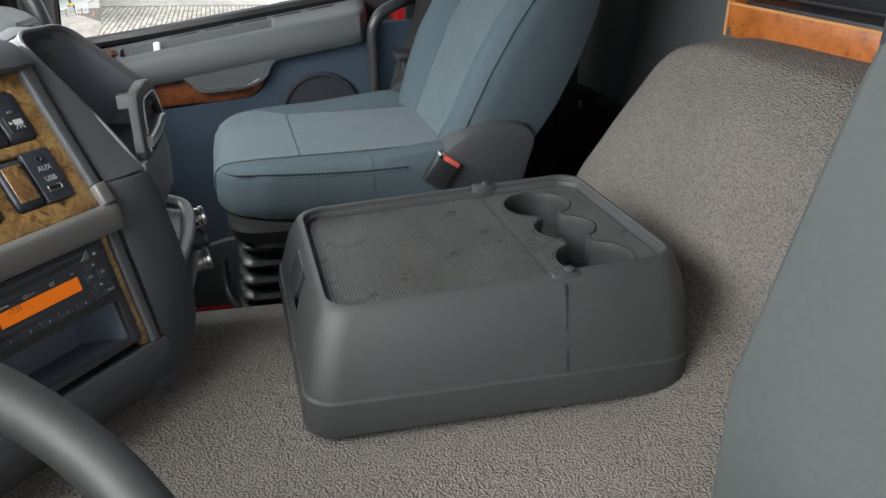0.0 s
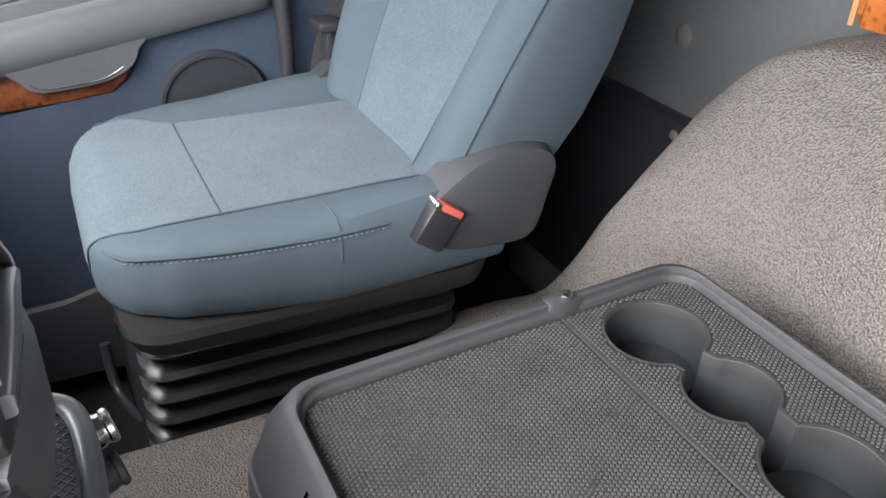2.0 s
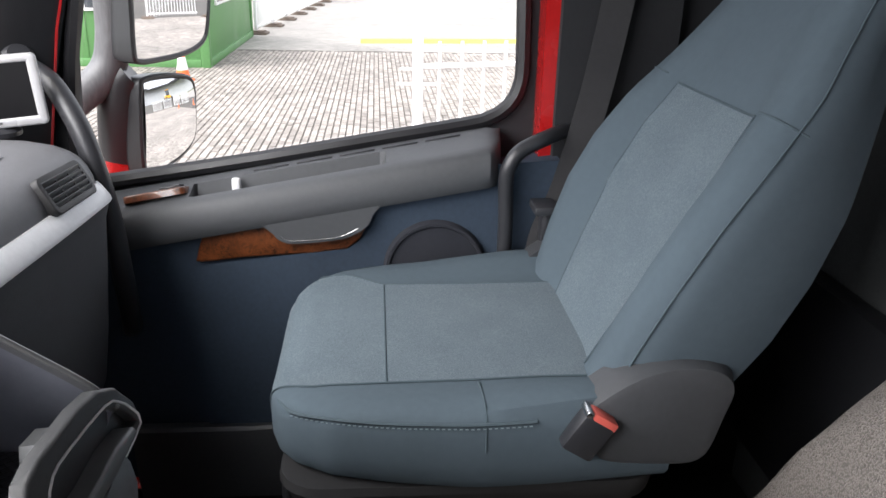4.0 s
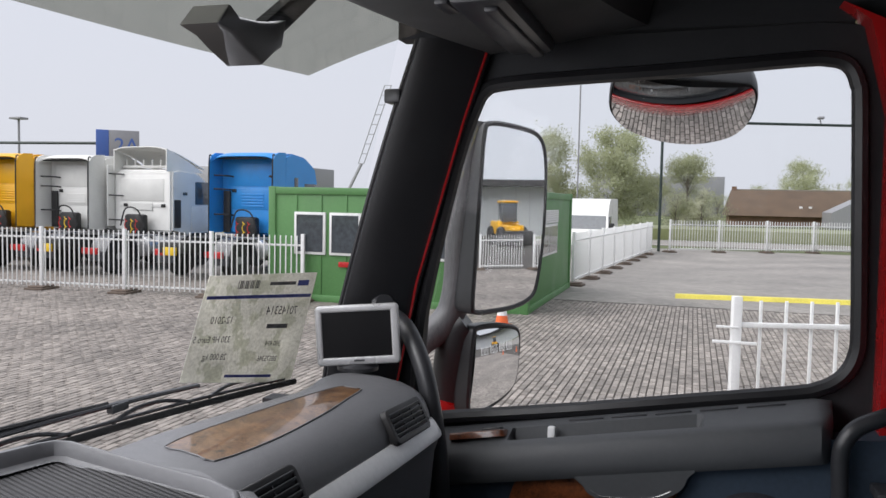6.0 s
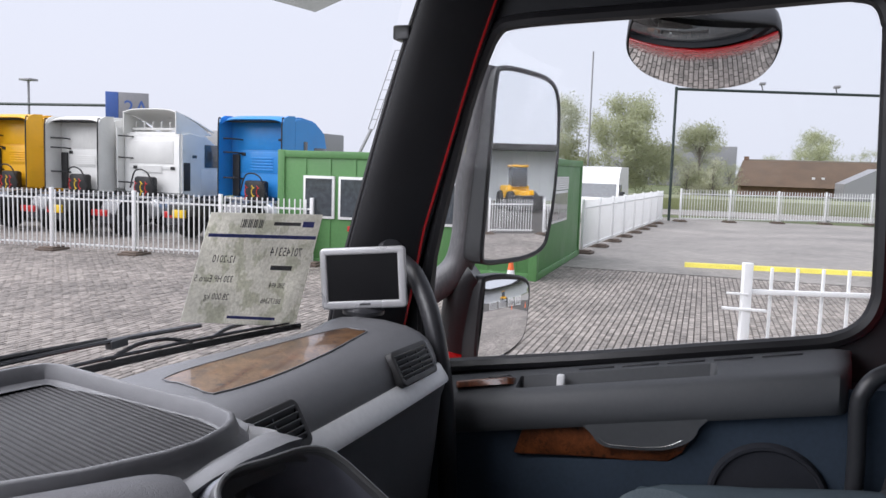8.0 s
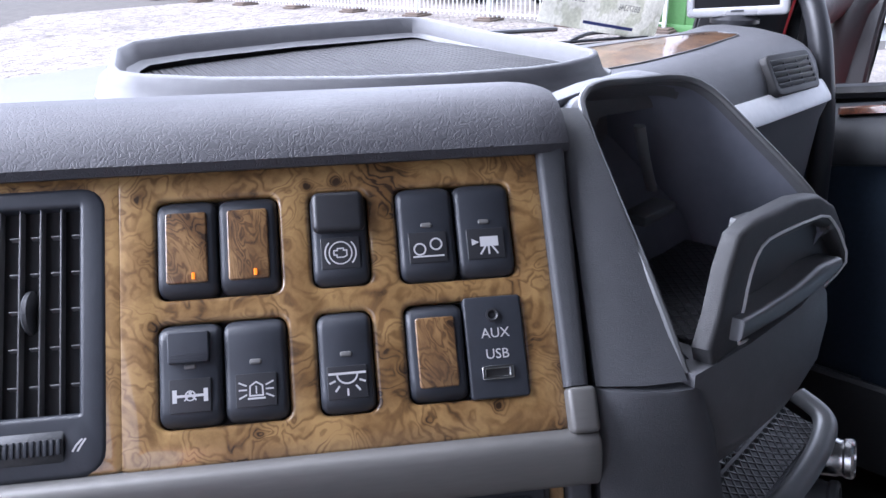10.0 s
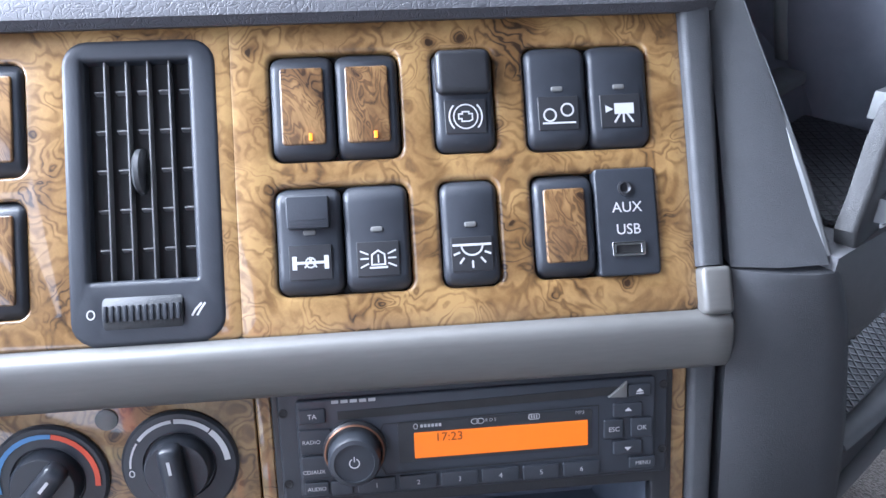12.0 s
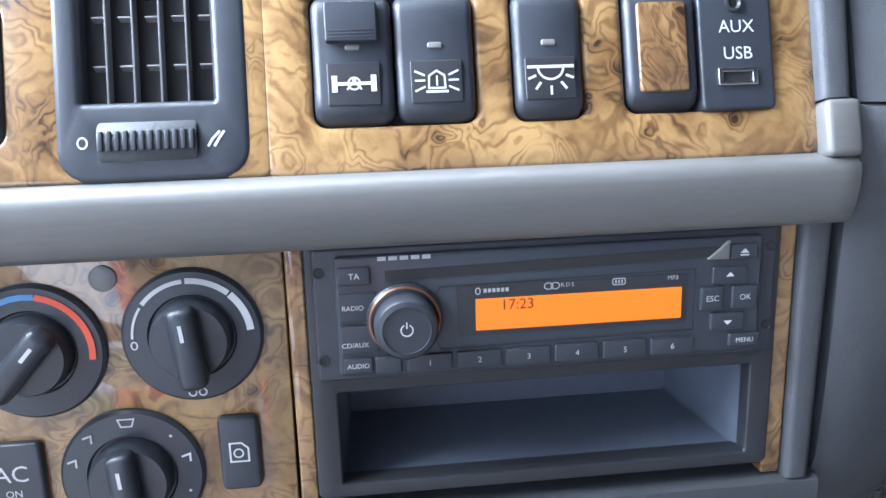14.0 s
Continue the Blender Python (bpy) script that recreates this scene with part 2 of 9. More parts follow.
SWITCH = mat("satin_black_switch_plastic", (0.032, 0.036, 0.045), 0.42, var=0.06, grain=0.1)
RUBBER = mat("black_rubber", (0.018, 0.018, 0.019), 0.6, var=0.08)
BELLOW = mat("black_rubber_bellows", (0.015, 0.016, 0.017), 0.4, var=0.08)
SILVER = mat("brushed_silver_trim", (0.17, 0.167, 0.16), 0.46, 0.3, var=0.04, vscale=6, stretch=(1, 1, 8))
STRIP = mat("silver_painted_strip", (0.8, 0.81, 0.82), 0.35, 0.0, var=0.03)
CHROME = mat("dull_chrome", (0.6, 0.6, 0.6), 0.25, 1.0, var=0.05)
CAP_BURL = burl("streaked_brown_burr_cap", (0.32, 0.19, 0.078), (0.14, 0.074, 0.03), (0.03, 0.015, 0.008), 30, stretch=(1.6, 0.6, 0.6), rings_n=12.0)
BURL = burl("honey_burr_walnut", (0.41, 0.255, 0.1), (0.22, 0.122, 0.045), (0.036, 0.018, 0.008), 20, rings_n=10.0)
BURL_RED = burl("red_burr_walnut", (0.22, 0.066, 0.021), (0.12, 0.036, 0.012), (0.03, 0.01, 0.004), 20, 0.03, 0.9)
BURL_INLAY = burl("brown_burr_walnut", (0.19, 0.1, 0.044), (0.095, 0.047, 0.02), (0.024, 0.011, 0.006), 20, 0.03, 1.0)
BURL_ORANGE = burl("orange_burr_laminate", (0.5, 0.16, 0.035), (0.4, 0.115, 0.022), (0.2, 0.05, 0.012), 26, 0.3, 0.4)
WOOD_EDGE = mat("pale_wood_edge", (0.55, 0.25, 0.09), 0.45, var=0.1, vscale=30)
CLOTH = mat("smooth_blue_grey_seat_cloth", (0.076, 0.102, 0.122), 0.92, var=0.03, vscale=7, grain=0.4, gscale=2200, spec=0.2)
INSERT = weave("patterned_blue_grey_seat_cloth", (0.068, 0.096, 0.116), (0.112, 0.146, 0.167), 300)
SEAM = mat("dark_seam_thread", (0.055, 0.08, 0.095), 0.9, var=0.05)
STITCH = mat("pale_stitching", (0.2, 0.26, 0.29), 0.9)
SEATPLASTIC = mat("dark_grey_seat_plastic", (0.05, 0.053, 0.058), 0.5, var=0.05, grain=0.3)
CARPET = mat("grey_brown_tunnel_matting", (0.258, 0.234, 0.214), 0.9, var=0.05, vscale=5, spec=0.15)
FLOORMAT = mat("dark_floor_matting", (0.035, 0.034, 0.034), 0.9, var=0.15, grain=0.6, gscale=300)
DOORBLUE = mat("dark_blue_grey_door_cloth", (0.043, 0.062, 0.09), 0.85, var=0.06, grain=0.3, gscale=1500, spec=0.25)
DOORTOP = leather_grain("grey_door_plastic", (0.07, 0.074, 0.08), 0.5, 420, 0.0004)
WALLGREY = mat("grey_cab_lining", (0.12, 0.128, 0.13), 0.8, var=0.05, grain=0.4, gscale=900)
LINING = mat("dark_cab_lining", (0.02, 0.021, 0.024), 0.85, var=0.06, grain=0.3, gscale=900)
HEADLINE = mat("dark_grey_headlining", (0.034, 0.035, 0.037), 0.85, var=0.05, grain=0.3, gscale=900)
REDPAINT = mat("red_cab_paint", (0.5, 0.012, 0.012), 0.25, var=0.04, coat=0.8)
SEAL = mat("black_window_seal", (0.012, 0.012, 0.014), 0.42, var=0.05)
BELT = mat("black_seat_belt_webbing", (0.018, 0.018, 0.02), 0.8, var=0.08, grain=0.5, gscale=1800)
REDBTN = mat("red_buckle_button", (0.7, 0.13, 0.1), 0.35, var=0.04)
WHITEINK = mat("white_print", (0.56, 0.56, 0.57), 0.5, var=0.02)
BLUEINK = mat("blue_print", (0.1, 0.25, 0.5), 0.5, var=0.02)
REDINK = mat("red_print", (0.65, 0.09, 0.04), 0.5, var=0.02)
LENS = mat("grey_indicator_lens", (0.16, 0.16, 0.155), 0.35, var=0.08)
DISPLAY = glow("amber_radio_display", (1.0, 0.21, 0.007), 0.095)
DISPLAYINK = mat("display_segments", (0.09, 0.03, 0.01), 0.4)
AMBER = glow("amber_backlight", (1.0, 0.24, 0.015), 0.4)
SCREEN = mat("dark_monitor_screen", (0.006, 0.006, 0.007), 0.35, var=0.02, spec=0.25)
MONITOR = mat("silver_monitor_plastic", (0.55, 0.55, 0.56), 0.32, 0.4, var=0.03)
WINDOW = glass("window_glass", (0.97, 0.98, 0.98), 1.3)
MIRRORED = mat("mirror_glass", (0.86, 0.87, 0.88), 0.02, 1.0, var=0.0)
MIRRORED.node_tree.nodes["Principled BSDF"].inputs["Roughness"].default_value = 0.015
for _l in list(MIRRORED.node_tree.links):
    if _l.to_socket.name == "Roughness":
        MIRRORED.node_tree.links.remove(_l)
HOUSING = mat("grey_mirror_housing", (0.022, 0.023, 0.025), 0.4, var=0.06)
COLUMN = mat("rain_streaked_grey_plastic", (0.11, 0.11, 0.115), 0.45, var=0.16, vscale=14, stretch=(1, 1, 0.25))
from mathutils.bvhtree import BVHTree

# ---- building blocks ----
def finish(bm, name, material, smooth=40):
    bmesh.ops.recalc_face_normals(bm, faces=bm.faces)
    me = bpy.data.meshes.new(name)
    bm.to_mesh(me)
    bm.free()
    if smooth:
        me.polygons.foreach_set("use_smooth", [True] * len(me.polygons))
        me.set_sharp_from_angle(angle=radians(smooth))
    me.materials.append(material)
    return me


def part(name, bm, material, parent=None, label="", smooth=40, kind=""):
    """Links a bmesh as one mesh object, in world coordinates, under a thing or a part."""
    ob = new(name, finish(bm, name, material, smooth))
    if parent is not None:
        ob.parent = parent
        ob.matrix_parent_inverse = base_of(parent).inverted()
    return tagged(ob, label, kind=kind)


def base_of(ob):
    m = ob.matrix_basis.copy()
    while ob.parent is not None:
        m = ob.parent.matrix_basis @ ob.matrix_parent_inverse @ m if ob.parent.parent is None else m
        ob = ob.parent
    return m


def thing(name, at, label, category, group="", kind=""):
    e = new(name)
    e.empty_display_size = 0.05
    e.location = at
    e.matrix_basis = Matrix.Translation(at)
    return tagged(e, label, category, group, kind)


I4 = Matrix.Identity(4)


def box(bm, lo, hi, bevel=0.0, m=I4, seg=2):
    c = [(a + b) / 2 for a, b in zip(lo, hi)]
    s = [abs(b - a) for a, b in zip(lo, hi)]
    r = bmesh.ops.create_cube(bm, size=1, matrix=m @ Matrix.Translation(c) @ Matrix.Diagonal((*s, 1)))
    if bevel:
        edges = list({e for v in r["verts"] for e in v.link_edges})
        bmesh.ops.bevel(bm, geom=edges, offset=min(bevel, min(s) * 0.49), segments=seg, affect="EDGES", profile=0.5)


def rrect(x0, y0, x1, y1, r, n=5):
    """A rectangle with round corners, anticlockwise; r is one radius or four (bl, br, tr, tl)."""
    rs = r if isinstance(r, (tuple, list)) else (r,) * 4
    pts = []
    for (cx, cy, sx, sy, a0), q in zip(((x0, y0, 1, 1, 180), (x1, y0, -1, 1, 270), (x1, y1, -1, -1, 0), (x0, y1, 1, -1, 90)), rs):
        for k in range(n + 1):
            a = radians(a0 + 90 * k / n)
            pts.append((cx + sx * q + q * math.cos(a), cy + sy * q + q * math.sin(a)))
    return pts


def oval(cx, cy, rx, ry, n=32):
    return [(cx + rx * math.cos(2 * math.pi * k / n), cy + ry * math.sin(2 * math.pi * k / n)) for k in range(n)]


def shrink(poly, d):
    """The closed polygon, each corner moved inwards by about d."""
    out, n = [], len(poly)
    for k in range(n):
        a, b, c = Vector(poly[k - 1]), Vector(poly[k]), Vector(poly[(k + 1) % n])
        t = (c - a)
        if t.length < 1e-9:
            out.append(tuple(b))
            continue
        t.normalize()
        out.append((b.x - t.y * d, b.y + t.x * d))
    return out


def rings(bm, loops, closed=True, cap0=True, cap1=True):
    """Joins loops of points (all of one length) into a skin."""
    vs = [[bm.verts.new(p) for p in loop] for loop in loops]
    n = len(vs[0])
    for a, b in zip(vs, vs[1:]):
        for k in range(n if closed else n - 1):
            j = (k + 1) % n
            bm.faces.new((a[k], a[j], b[j], b[k]))
    if closed and cap0:
        bm.faces.new(list(reversed(vs[0])))
    if closed and cap1:
        bm.faces.new(vs[-1])
    return vs


def slab(bm, poly, z0, z1, m=I4, bevel=0.0, steps=3):
    """A polygon in the local plane, raised from z0 to z1, with a rounded upper edge."""
    loops = [[m @ Vector((x, y, z0)) for x, y in poly]]
    if bevel:
        for k in range(steps + 1):
            a = math.pi / 2 * k / steps
            q = shrink(poly, bevel * (1 - math.cos(a)))
            loops.append([m @ Vector((x, y, z1 - bevel + bevel * math.sin(a))) for x, y in q])
    else:
        loops.append([m @ Vector((x, y, z1)) for x, y in poly])
    rings(bm, loops)


def plate(bm, outer, holes, m, z=0.0, depth=0.006, lip=0.0015):
    """A plate with holes through it, rounded round each hole and along its outer edge."""
    def ring(poly):
        vs = [bm.verts.new(m @ Vector((x, y, z))) for x, y in poly]
        return [bm.edges.new((vs[k], vs[(k + 1) % len(vs)])) for k in range(len(vs))], vs
    edges, loops = [], []
    for poly in [outer] + holes:
        e, v = ring(poly)
        edges += e
        loops.append((poly, v))
    bmesh.ops.triangle_fill(bm, use_beauty=True, use_dissolve=False, edges=edges, normal=m.to_3x3() @ Vector((0, 0, 1)))
    for k, (poly, vs) in enumerate(loops):
        prev, sign = vs, (-1 if k == 0 else 1)
        for a in (30, 60, 90, None):
            off = lip * (math.sin(radians(a)) if a else 1)
            dz = -lip * (1 - math.cos(radians(a))) if a else -depth
            q = shrink(poly, sign * off)
            row = [bm.verts.new(m @ Vector((x, y, z + dz))) for x, y in q]
            for i in range(len(row)):
                j = (i + 1) % len(row)
                bm.faces.new((prev[i], prev[j], row[j], row[i]))
            prev = row


def smooth_path(pts, per=8, closed=False):
    pts = [Vector(p) for p in pts]
    out, n = [], len(pts)
    for i in range(n if closed else n - 1):
        p = [pts[(i + k) % n] if closed else pts[min(max(i + k, 0), n - 1)] for k in (-1, 0, 1, 2)]
        for k in range(per):
            t = k / per
            out.append(0.5 * (2 * p[1] + (p[2] - p[0]) * t + (2 * p[0] - 5 * p[1] + 4 * p[2] - p[3]) * t * t + (3 * p[1] - p[0] - 3 * p[2] + p[3]) * t ** 3))
    if not closed:
        out.append(pts[-1])
    return out


def tube(bm, pts, r, n=10, per=8, closed=False, flat=1.0, taper=None):
    path = smooth_path(pts, per, closed) if per > 1 else [Vector(p) for p in pts]
    loops, side = [], None
    for i, p in enumerate(path):
        a = path[i - 1] if i or closed else path[i]
        b = path[(i + 1) % len(path)] if i + 1 < len(path) or closed else path[i]
        t = (b - a).normalized()
        if side is None:
            side = t.cross(Vector((0, 0, 1)) if abs(t.z) < 0.9 else Vector((1, 0, 0))).normalized()
        side = (side - t * side.dot(t)).normalized()
        up = t.cross(side)
        q = r * (1 if taper is None else 1 + (taper - 1) * i / (len(path) - 1))
        loops.append([p + side * q * math.cos(2 * math.pi * k / n) + up * q * flat * math.sin(2 * math.pi * k / n) for k in range(n)])
    if closed:
        loops.append(loops[0])
    rings(bm, loops, cap0=not closed, cap1=not closed)
    if closed:
        bmesh.ops.remove_doubles(bm, verts=bm.verts, dist=1e-6)


def lathe(bm, profile, m=I4, n=32, cap0=True, cap1=True):
    """Turns (radius, height) pairs round the local z axis."""
    rings(bm, [[m @ Vector((r * math.cos(2 * math.pi * k / n), r * math.sin(2 * math.pi * k / n), z)) for k in range(n)] for r, z in profile], cap0=cap0, cap1=cap1)


def sheet(bm, f, us, vs, thick=None):
    """A surface f(u, v); with thick, a second skin that far behind it and closed edges."""
    grid = [[bm.verts.new(f(u, v)) for v in vs] for u in us]
    faces = [bm.faces.new((grid[i][j], grid[i + 1][j], grid[i + 1][j + 1], grid[i][j + 1])) for i in range(len(us) - 1) for j in range(len(vs) - 1)]
    if thick:
        bm.normal_update()
        bmesh.ops.solidify(bm, geom=faces, thickness=thick)


def span(a, b, n):
    return [a + (b - a) * k / n for k in range(n + 1)]


def lerp(table, t):
    """Piecewise straight reading of rows (t, value...)."""
    for a, b in zip(table, table[1:]):
        if t <= b[0]:
            k = max(0.0, (t - a[0]) / (b[0] - a[0]))
            return [p + (q - p) * k for p, q in zip(a[1:], b[1:])]
    return list(table[-1][1:])


def flat_text(bm, text, size, m, align="CENTER", lift=0.0):
    cu = bpy.data.curves.new("t", "FONT")
    cu.body, cu.size, cu.align_x, cu.align_y, cu.resolution_u = text, size, align, "CENTER", 3
    ob = bpy.data.objects.new("t", cu)
    me = ob.to_mesh()
    tmp = bmesh.new()
    tmp.from_mesh(me)
    tmp.transform(m @ Matrix.Translation((0, 0, lift)))
    keep = bpy.data.meshes.new("t")
    tmp.to_mesh(keep)
    tmp.free()
    bm.from_mesh(keep)
    bpy.data.meshes.remove(keep)
    ob.to_mesh_clear()
    bpy.data.objects.remove(ob)
    bpy.data.curves.remove(cu)


def stroke(bm, pts, w, m, z=0.0, closed=False):
    """A flat line of width w in the local plane."""
    n = len(pts)
    p = [Vector(q[:2]) for q in pts]

    def leg(k):
        d = p[(k + 1) % n] - p[k % n]
        return d.normalized() if d.length > 1e-9 else Vector((1, 0))
    sides = []
    for k in range(n):
        d0 = leg(k - 1) if closed or k > 0 else leg(k)
        d1 = leg(k) if closed or k < n - 1 else d0
        t = d0 + d1
        t = t.normalized() if t.length > 0.2 else d1
        s = Vector((-t.y, t.x)) * (w / 2 / max(0.5, t.dot(d1)))
        e = Vector((0, 0)) if closed or 0 < k < n - 1 else (d1 if k else -d1) * (w * 0.3)
        sides.append([bm.verts.new(m @ Vector((q.x, q.y, z))) for q in (p[k] + e - s, p[k] + e + s)])
    for k in range(n if closed else n - 1):
        (a, b), (c, d) = sides[k], sides[(k + 1) % n]
        bm.faces.new((a, c, d, b))


def fill(bm, poly, m, z=0.0):
    bm.faces.new([bm.verts.new(m @ Vector((x, y, z))) for x, y in poly])


# ---- the cab's shell ----
FLOOR_Z, GROUND = 1.66, 0.33


def glass_y(x, z):
    """Where the curved windscreen stands."""
    return 0.53 - 0.1 * abs(x) ** 2.6 - (z - 2.35) * 0.22


bm = bmesh.new()
box(bm, (-1.04, -0.97, FLOOR_Z - 0.05), (1.04, 0.62, FLOOR_Z))
tagged(part("floor", bm, FLOORMAT), "dark rubber matting on the cab floor", "floor", kind="structure")

bm = bmesh.new()
box(bm, (-1.06, -1.02, FLOOR_Z - 0.05), (1.06, -0.97, 3.12))
tagged(part("wall_rear", bm, WALLGREY), "grey lined rear wall of the cab", "wall", kind="structure")

# the lower shelf along the rear wall, under the grey lining
bm = bmesh.new()
box(bm, (0.36, -0.968, 1.8), (1.03, -0.925, 2.2), 0.01)
lower_panel = part("lower_wall_panel", bm, BLACK)
tagged(lower_panel, "black plastic panel along the foot of the rear wall", "panel", kind="structure")
for bx, bz in ((0.55, 2.18), (0.9, 2.17)):
    bm = bmesh.new()
    lathe(bm, [(0.008, 0), (0.008, 0.003), (0.0055, 0.005), (0.001, 0.0055)], pose(bx, -0.925, bz, -90), 16)
    part("panel_bolt", bm, LENS, lower_panel)
bm = bmesh.new()
lathe(bm, [(0.018, 0), (0.018, 0.003), (0.012, 0.006), (0.001, 0.0065)], pose(0.615, -0.97, 2.31, -90), 20)
tagged(part("wall_plug", bm, LENS), "round grey plastic plug in the rear wall", "plug", kind="structure")

# roof with the shelf over the windscreen
bm = bmesh.new()
box(bm, (-1.06, -1.0, 3.08), (1.06, 0.4, 3.13))
tagged(part("ceiling", bm, HEADLINE), "dark grey headlining under the cab roof", "ceiling", kind="structure")


def shelf_ring(x):
    k = abs(x) ** 3
    y1 = 0.335 - 0.1 * abs(x) ** 2.6 - 0.02
    return [(x, -0.02 - 0.12 * k, 3.085), (x, 0.0 - 0.12 * k, 3.005), (x, 0.05, 2.975), (x, 0.14, 2.965), (x, y1 - 0.05, 2.972), (x, y1 - 0.012, 2.985), (x, y1, 3.0), (x, y1, 3.085)]


bm = bmesh.new()
rings(bm, [[Vector(p) for p in shelf_ring(x)] for x in span(-1.02, 1.02, 34)])
tagged(part("roof_shelf", bm, HEADLINE), "dark overhead storage shelf above the windscreen", "shelf", kind="structure")
bm = bmesh.new()
box(bm, (0.62, 0.02, 2.955), (0.985, 0.1, 2.985), 0.012)
box(bm, (0.64, 0.035, 2.948), (0.975, 0.055, 2.958), 0.004)
tagged(part("shelf_edge", bm, BLACK), "black moulded lip under the overhead shelf", "trim", kind="structure")
bm = bmesh.new()
box(bm, (0.63, 0.1, 2.9585), (0.69, 0.12, 2.972), 0.004)
tagged(part("shelf_catch", bm, BLACK), "small black catch under the overhead shelf", "catch", kind="structure")

# side walls round the doors: rear quarter, below and above
def side_wall(sx, tag):
    b = bmesh.new()
    x0, x1 = (1.03, 1.075) if sx > 0 else (-1.075, -1.03)
    box(b, (x0, -1.0, FLOOR_Z - 0.05), (x1, -0.56, 3.12))
    box(b, (x0, -0.56, 3.0), (x1, 0.32, 3.12))
    box(b, (x0, 0.36, FLOOR_Z - 0.05), (x1, 0.6, 2.3))
    tagged(part("wall_" + tag, b, LINING), "dark cab side lining behind the door", "wall", kind="structure")
    b = bmesh.new()
    # red painted door frame, seen between the seal and the lining
    rows = [(-0.556, -0.5, 1.7), (-0.556, -0.5, 2.35), (-0.55, -0.495, 2.85), (-0.52, -0.46, 2.97), (-0.46, -0.42, 3.0)]
    xa, xb = (0.985, 1.05) if sx > 0 else (-1.05, -0.985)
    rings(b, [[Vector((xa, a, z)), Vector((xb, a, z)), Vector((xb, c, z + (0.02 if z > 2.9 else 0))), Vector((xa, c, z + (0.02 if z > 2.9 else 0)))] for a, c, z in rows])
    tagged(part("door_frame_" + tag, b, REDPAINT), "bright red painted door frame of the cab", "door frame", kind="structure")
    # front edge of the door opening along the pillar
    b = bmesh.new()
    prof = [(0.34, 1.75), (0.34, 2.25), (0.315, 2.5), (0.255, 2.8), (0.19, 2.985)]
    rings(b, [[Vector((sx * 1.03, y, z)), Vector((sx * 1.06, y, z)), Vector((sx * 1.06, y + 0.03, z)), Vector((sx * 1.03, y + 0.03, z))] for y, z in prof])
    tagged(part("pillar_edge_" + tag, b, REDPAINT), "red painted edge of the windscreen pillar", "pillar", kind="structure")
    # the pillar's black trim
    b = bmesh.new()
    loops = []
    lean = ((0.47, 2.25), (0.452, 2.4), (0.415, 2.55), (0.375, 2.7), (0.33, 2.85), (0.285, 2.985))
    for y, z in lean:
        loops.append([Vector(p) for p in ((sx * 0.972, y - 0.022, z), (sx * 0.99, y - 0.014, z), (sx * 1.045, y - 0.06, z), (sx * 1.05, y - 0.148, z), (sx * 1.02, y - 0.15, z), (sx * 0.985, y - 0.112, z), (sx * 0.962, y - 0.072, z), (sx * 0.952, y - 0.05, z), (sx * 0.95, y - 0.036, z))])
    rings(b, loops)
    tagged(part("pillar_" + tag, b, SEAL), "black plastic trim of the windscreen pillar", "pillar", kind="structure")
    b = bmesh.new()
    rings(b, [[Vector((sx * (1.003 + dx), y + dy, z)) for dx, dy in ((0.007, -0.1435), (0.0085, -0.1458), (0.0098, -0.147), (0.0095, -0.143))] for y, z in ((0.47, 2.25), (0.415, 2.55), (0.33, 2.85), (0.285, 2.985))])
    tagged(part("pillar_line_" + tag, b, REDPAINT), "thin red painted line beside the pillar trim", "pillar", kind="structure")
    b = bmesh.new()
    box(b, (0.955 if sx > 0 else -0.99, 0.287, 2.875), (0.99 if sx > 0 else -0.955, 0.318, 2.9), 0.004)
    tagged(part("pillar_clip_" + tag, b, BLACK), "small black clip on the pillar seal", "clip", kind="structure")
    b = bmesh.new()
    tube(b, [(sx * 0.966, y - 0.026, z) for y, z in lean], 0.006, 8)
    tagged(part("windscreen_seal_" + tag, b, SEAL), "black rubber seal beside the windscreen", "seal", kind="structure")


side_wall(1, "right")
side_wall(-1, "left")

bm = bmesh.new()
sheet(bm, lambda x, z: Vector((x, glass_y(x, z), z)), span(-0.97, 0.97, 24), span(2.28, 3.02, 8))
windscreen = part("windscreen", bm, WINDOW)
windscreen.visible_shadow = False
tagged(windscreen, "curved clear windscreen with rain specks", "windscreen", kind="structure")
# nose below the windscreen
bm = bmesh.new()
sheet(bm, lambda x, k: Vector((x, glass_y(x, 2.28) + (0.0, 0.03, 0.05)[k], (2.3, 2.27, 1.2)[k])), span(-1.03, 1.03, 20), [0, 1, 2], 0.03)
tagged(part("cab_nose", bm, REDPAINT), "red cab nose under the windscreen", "cab panel", kind="structure")

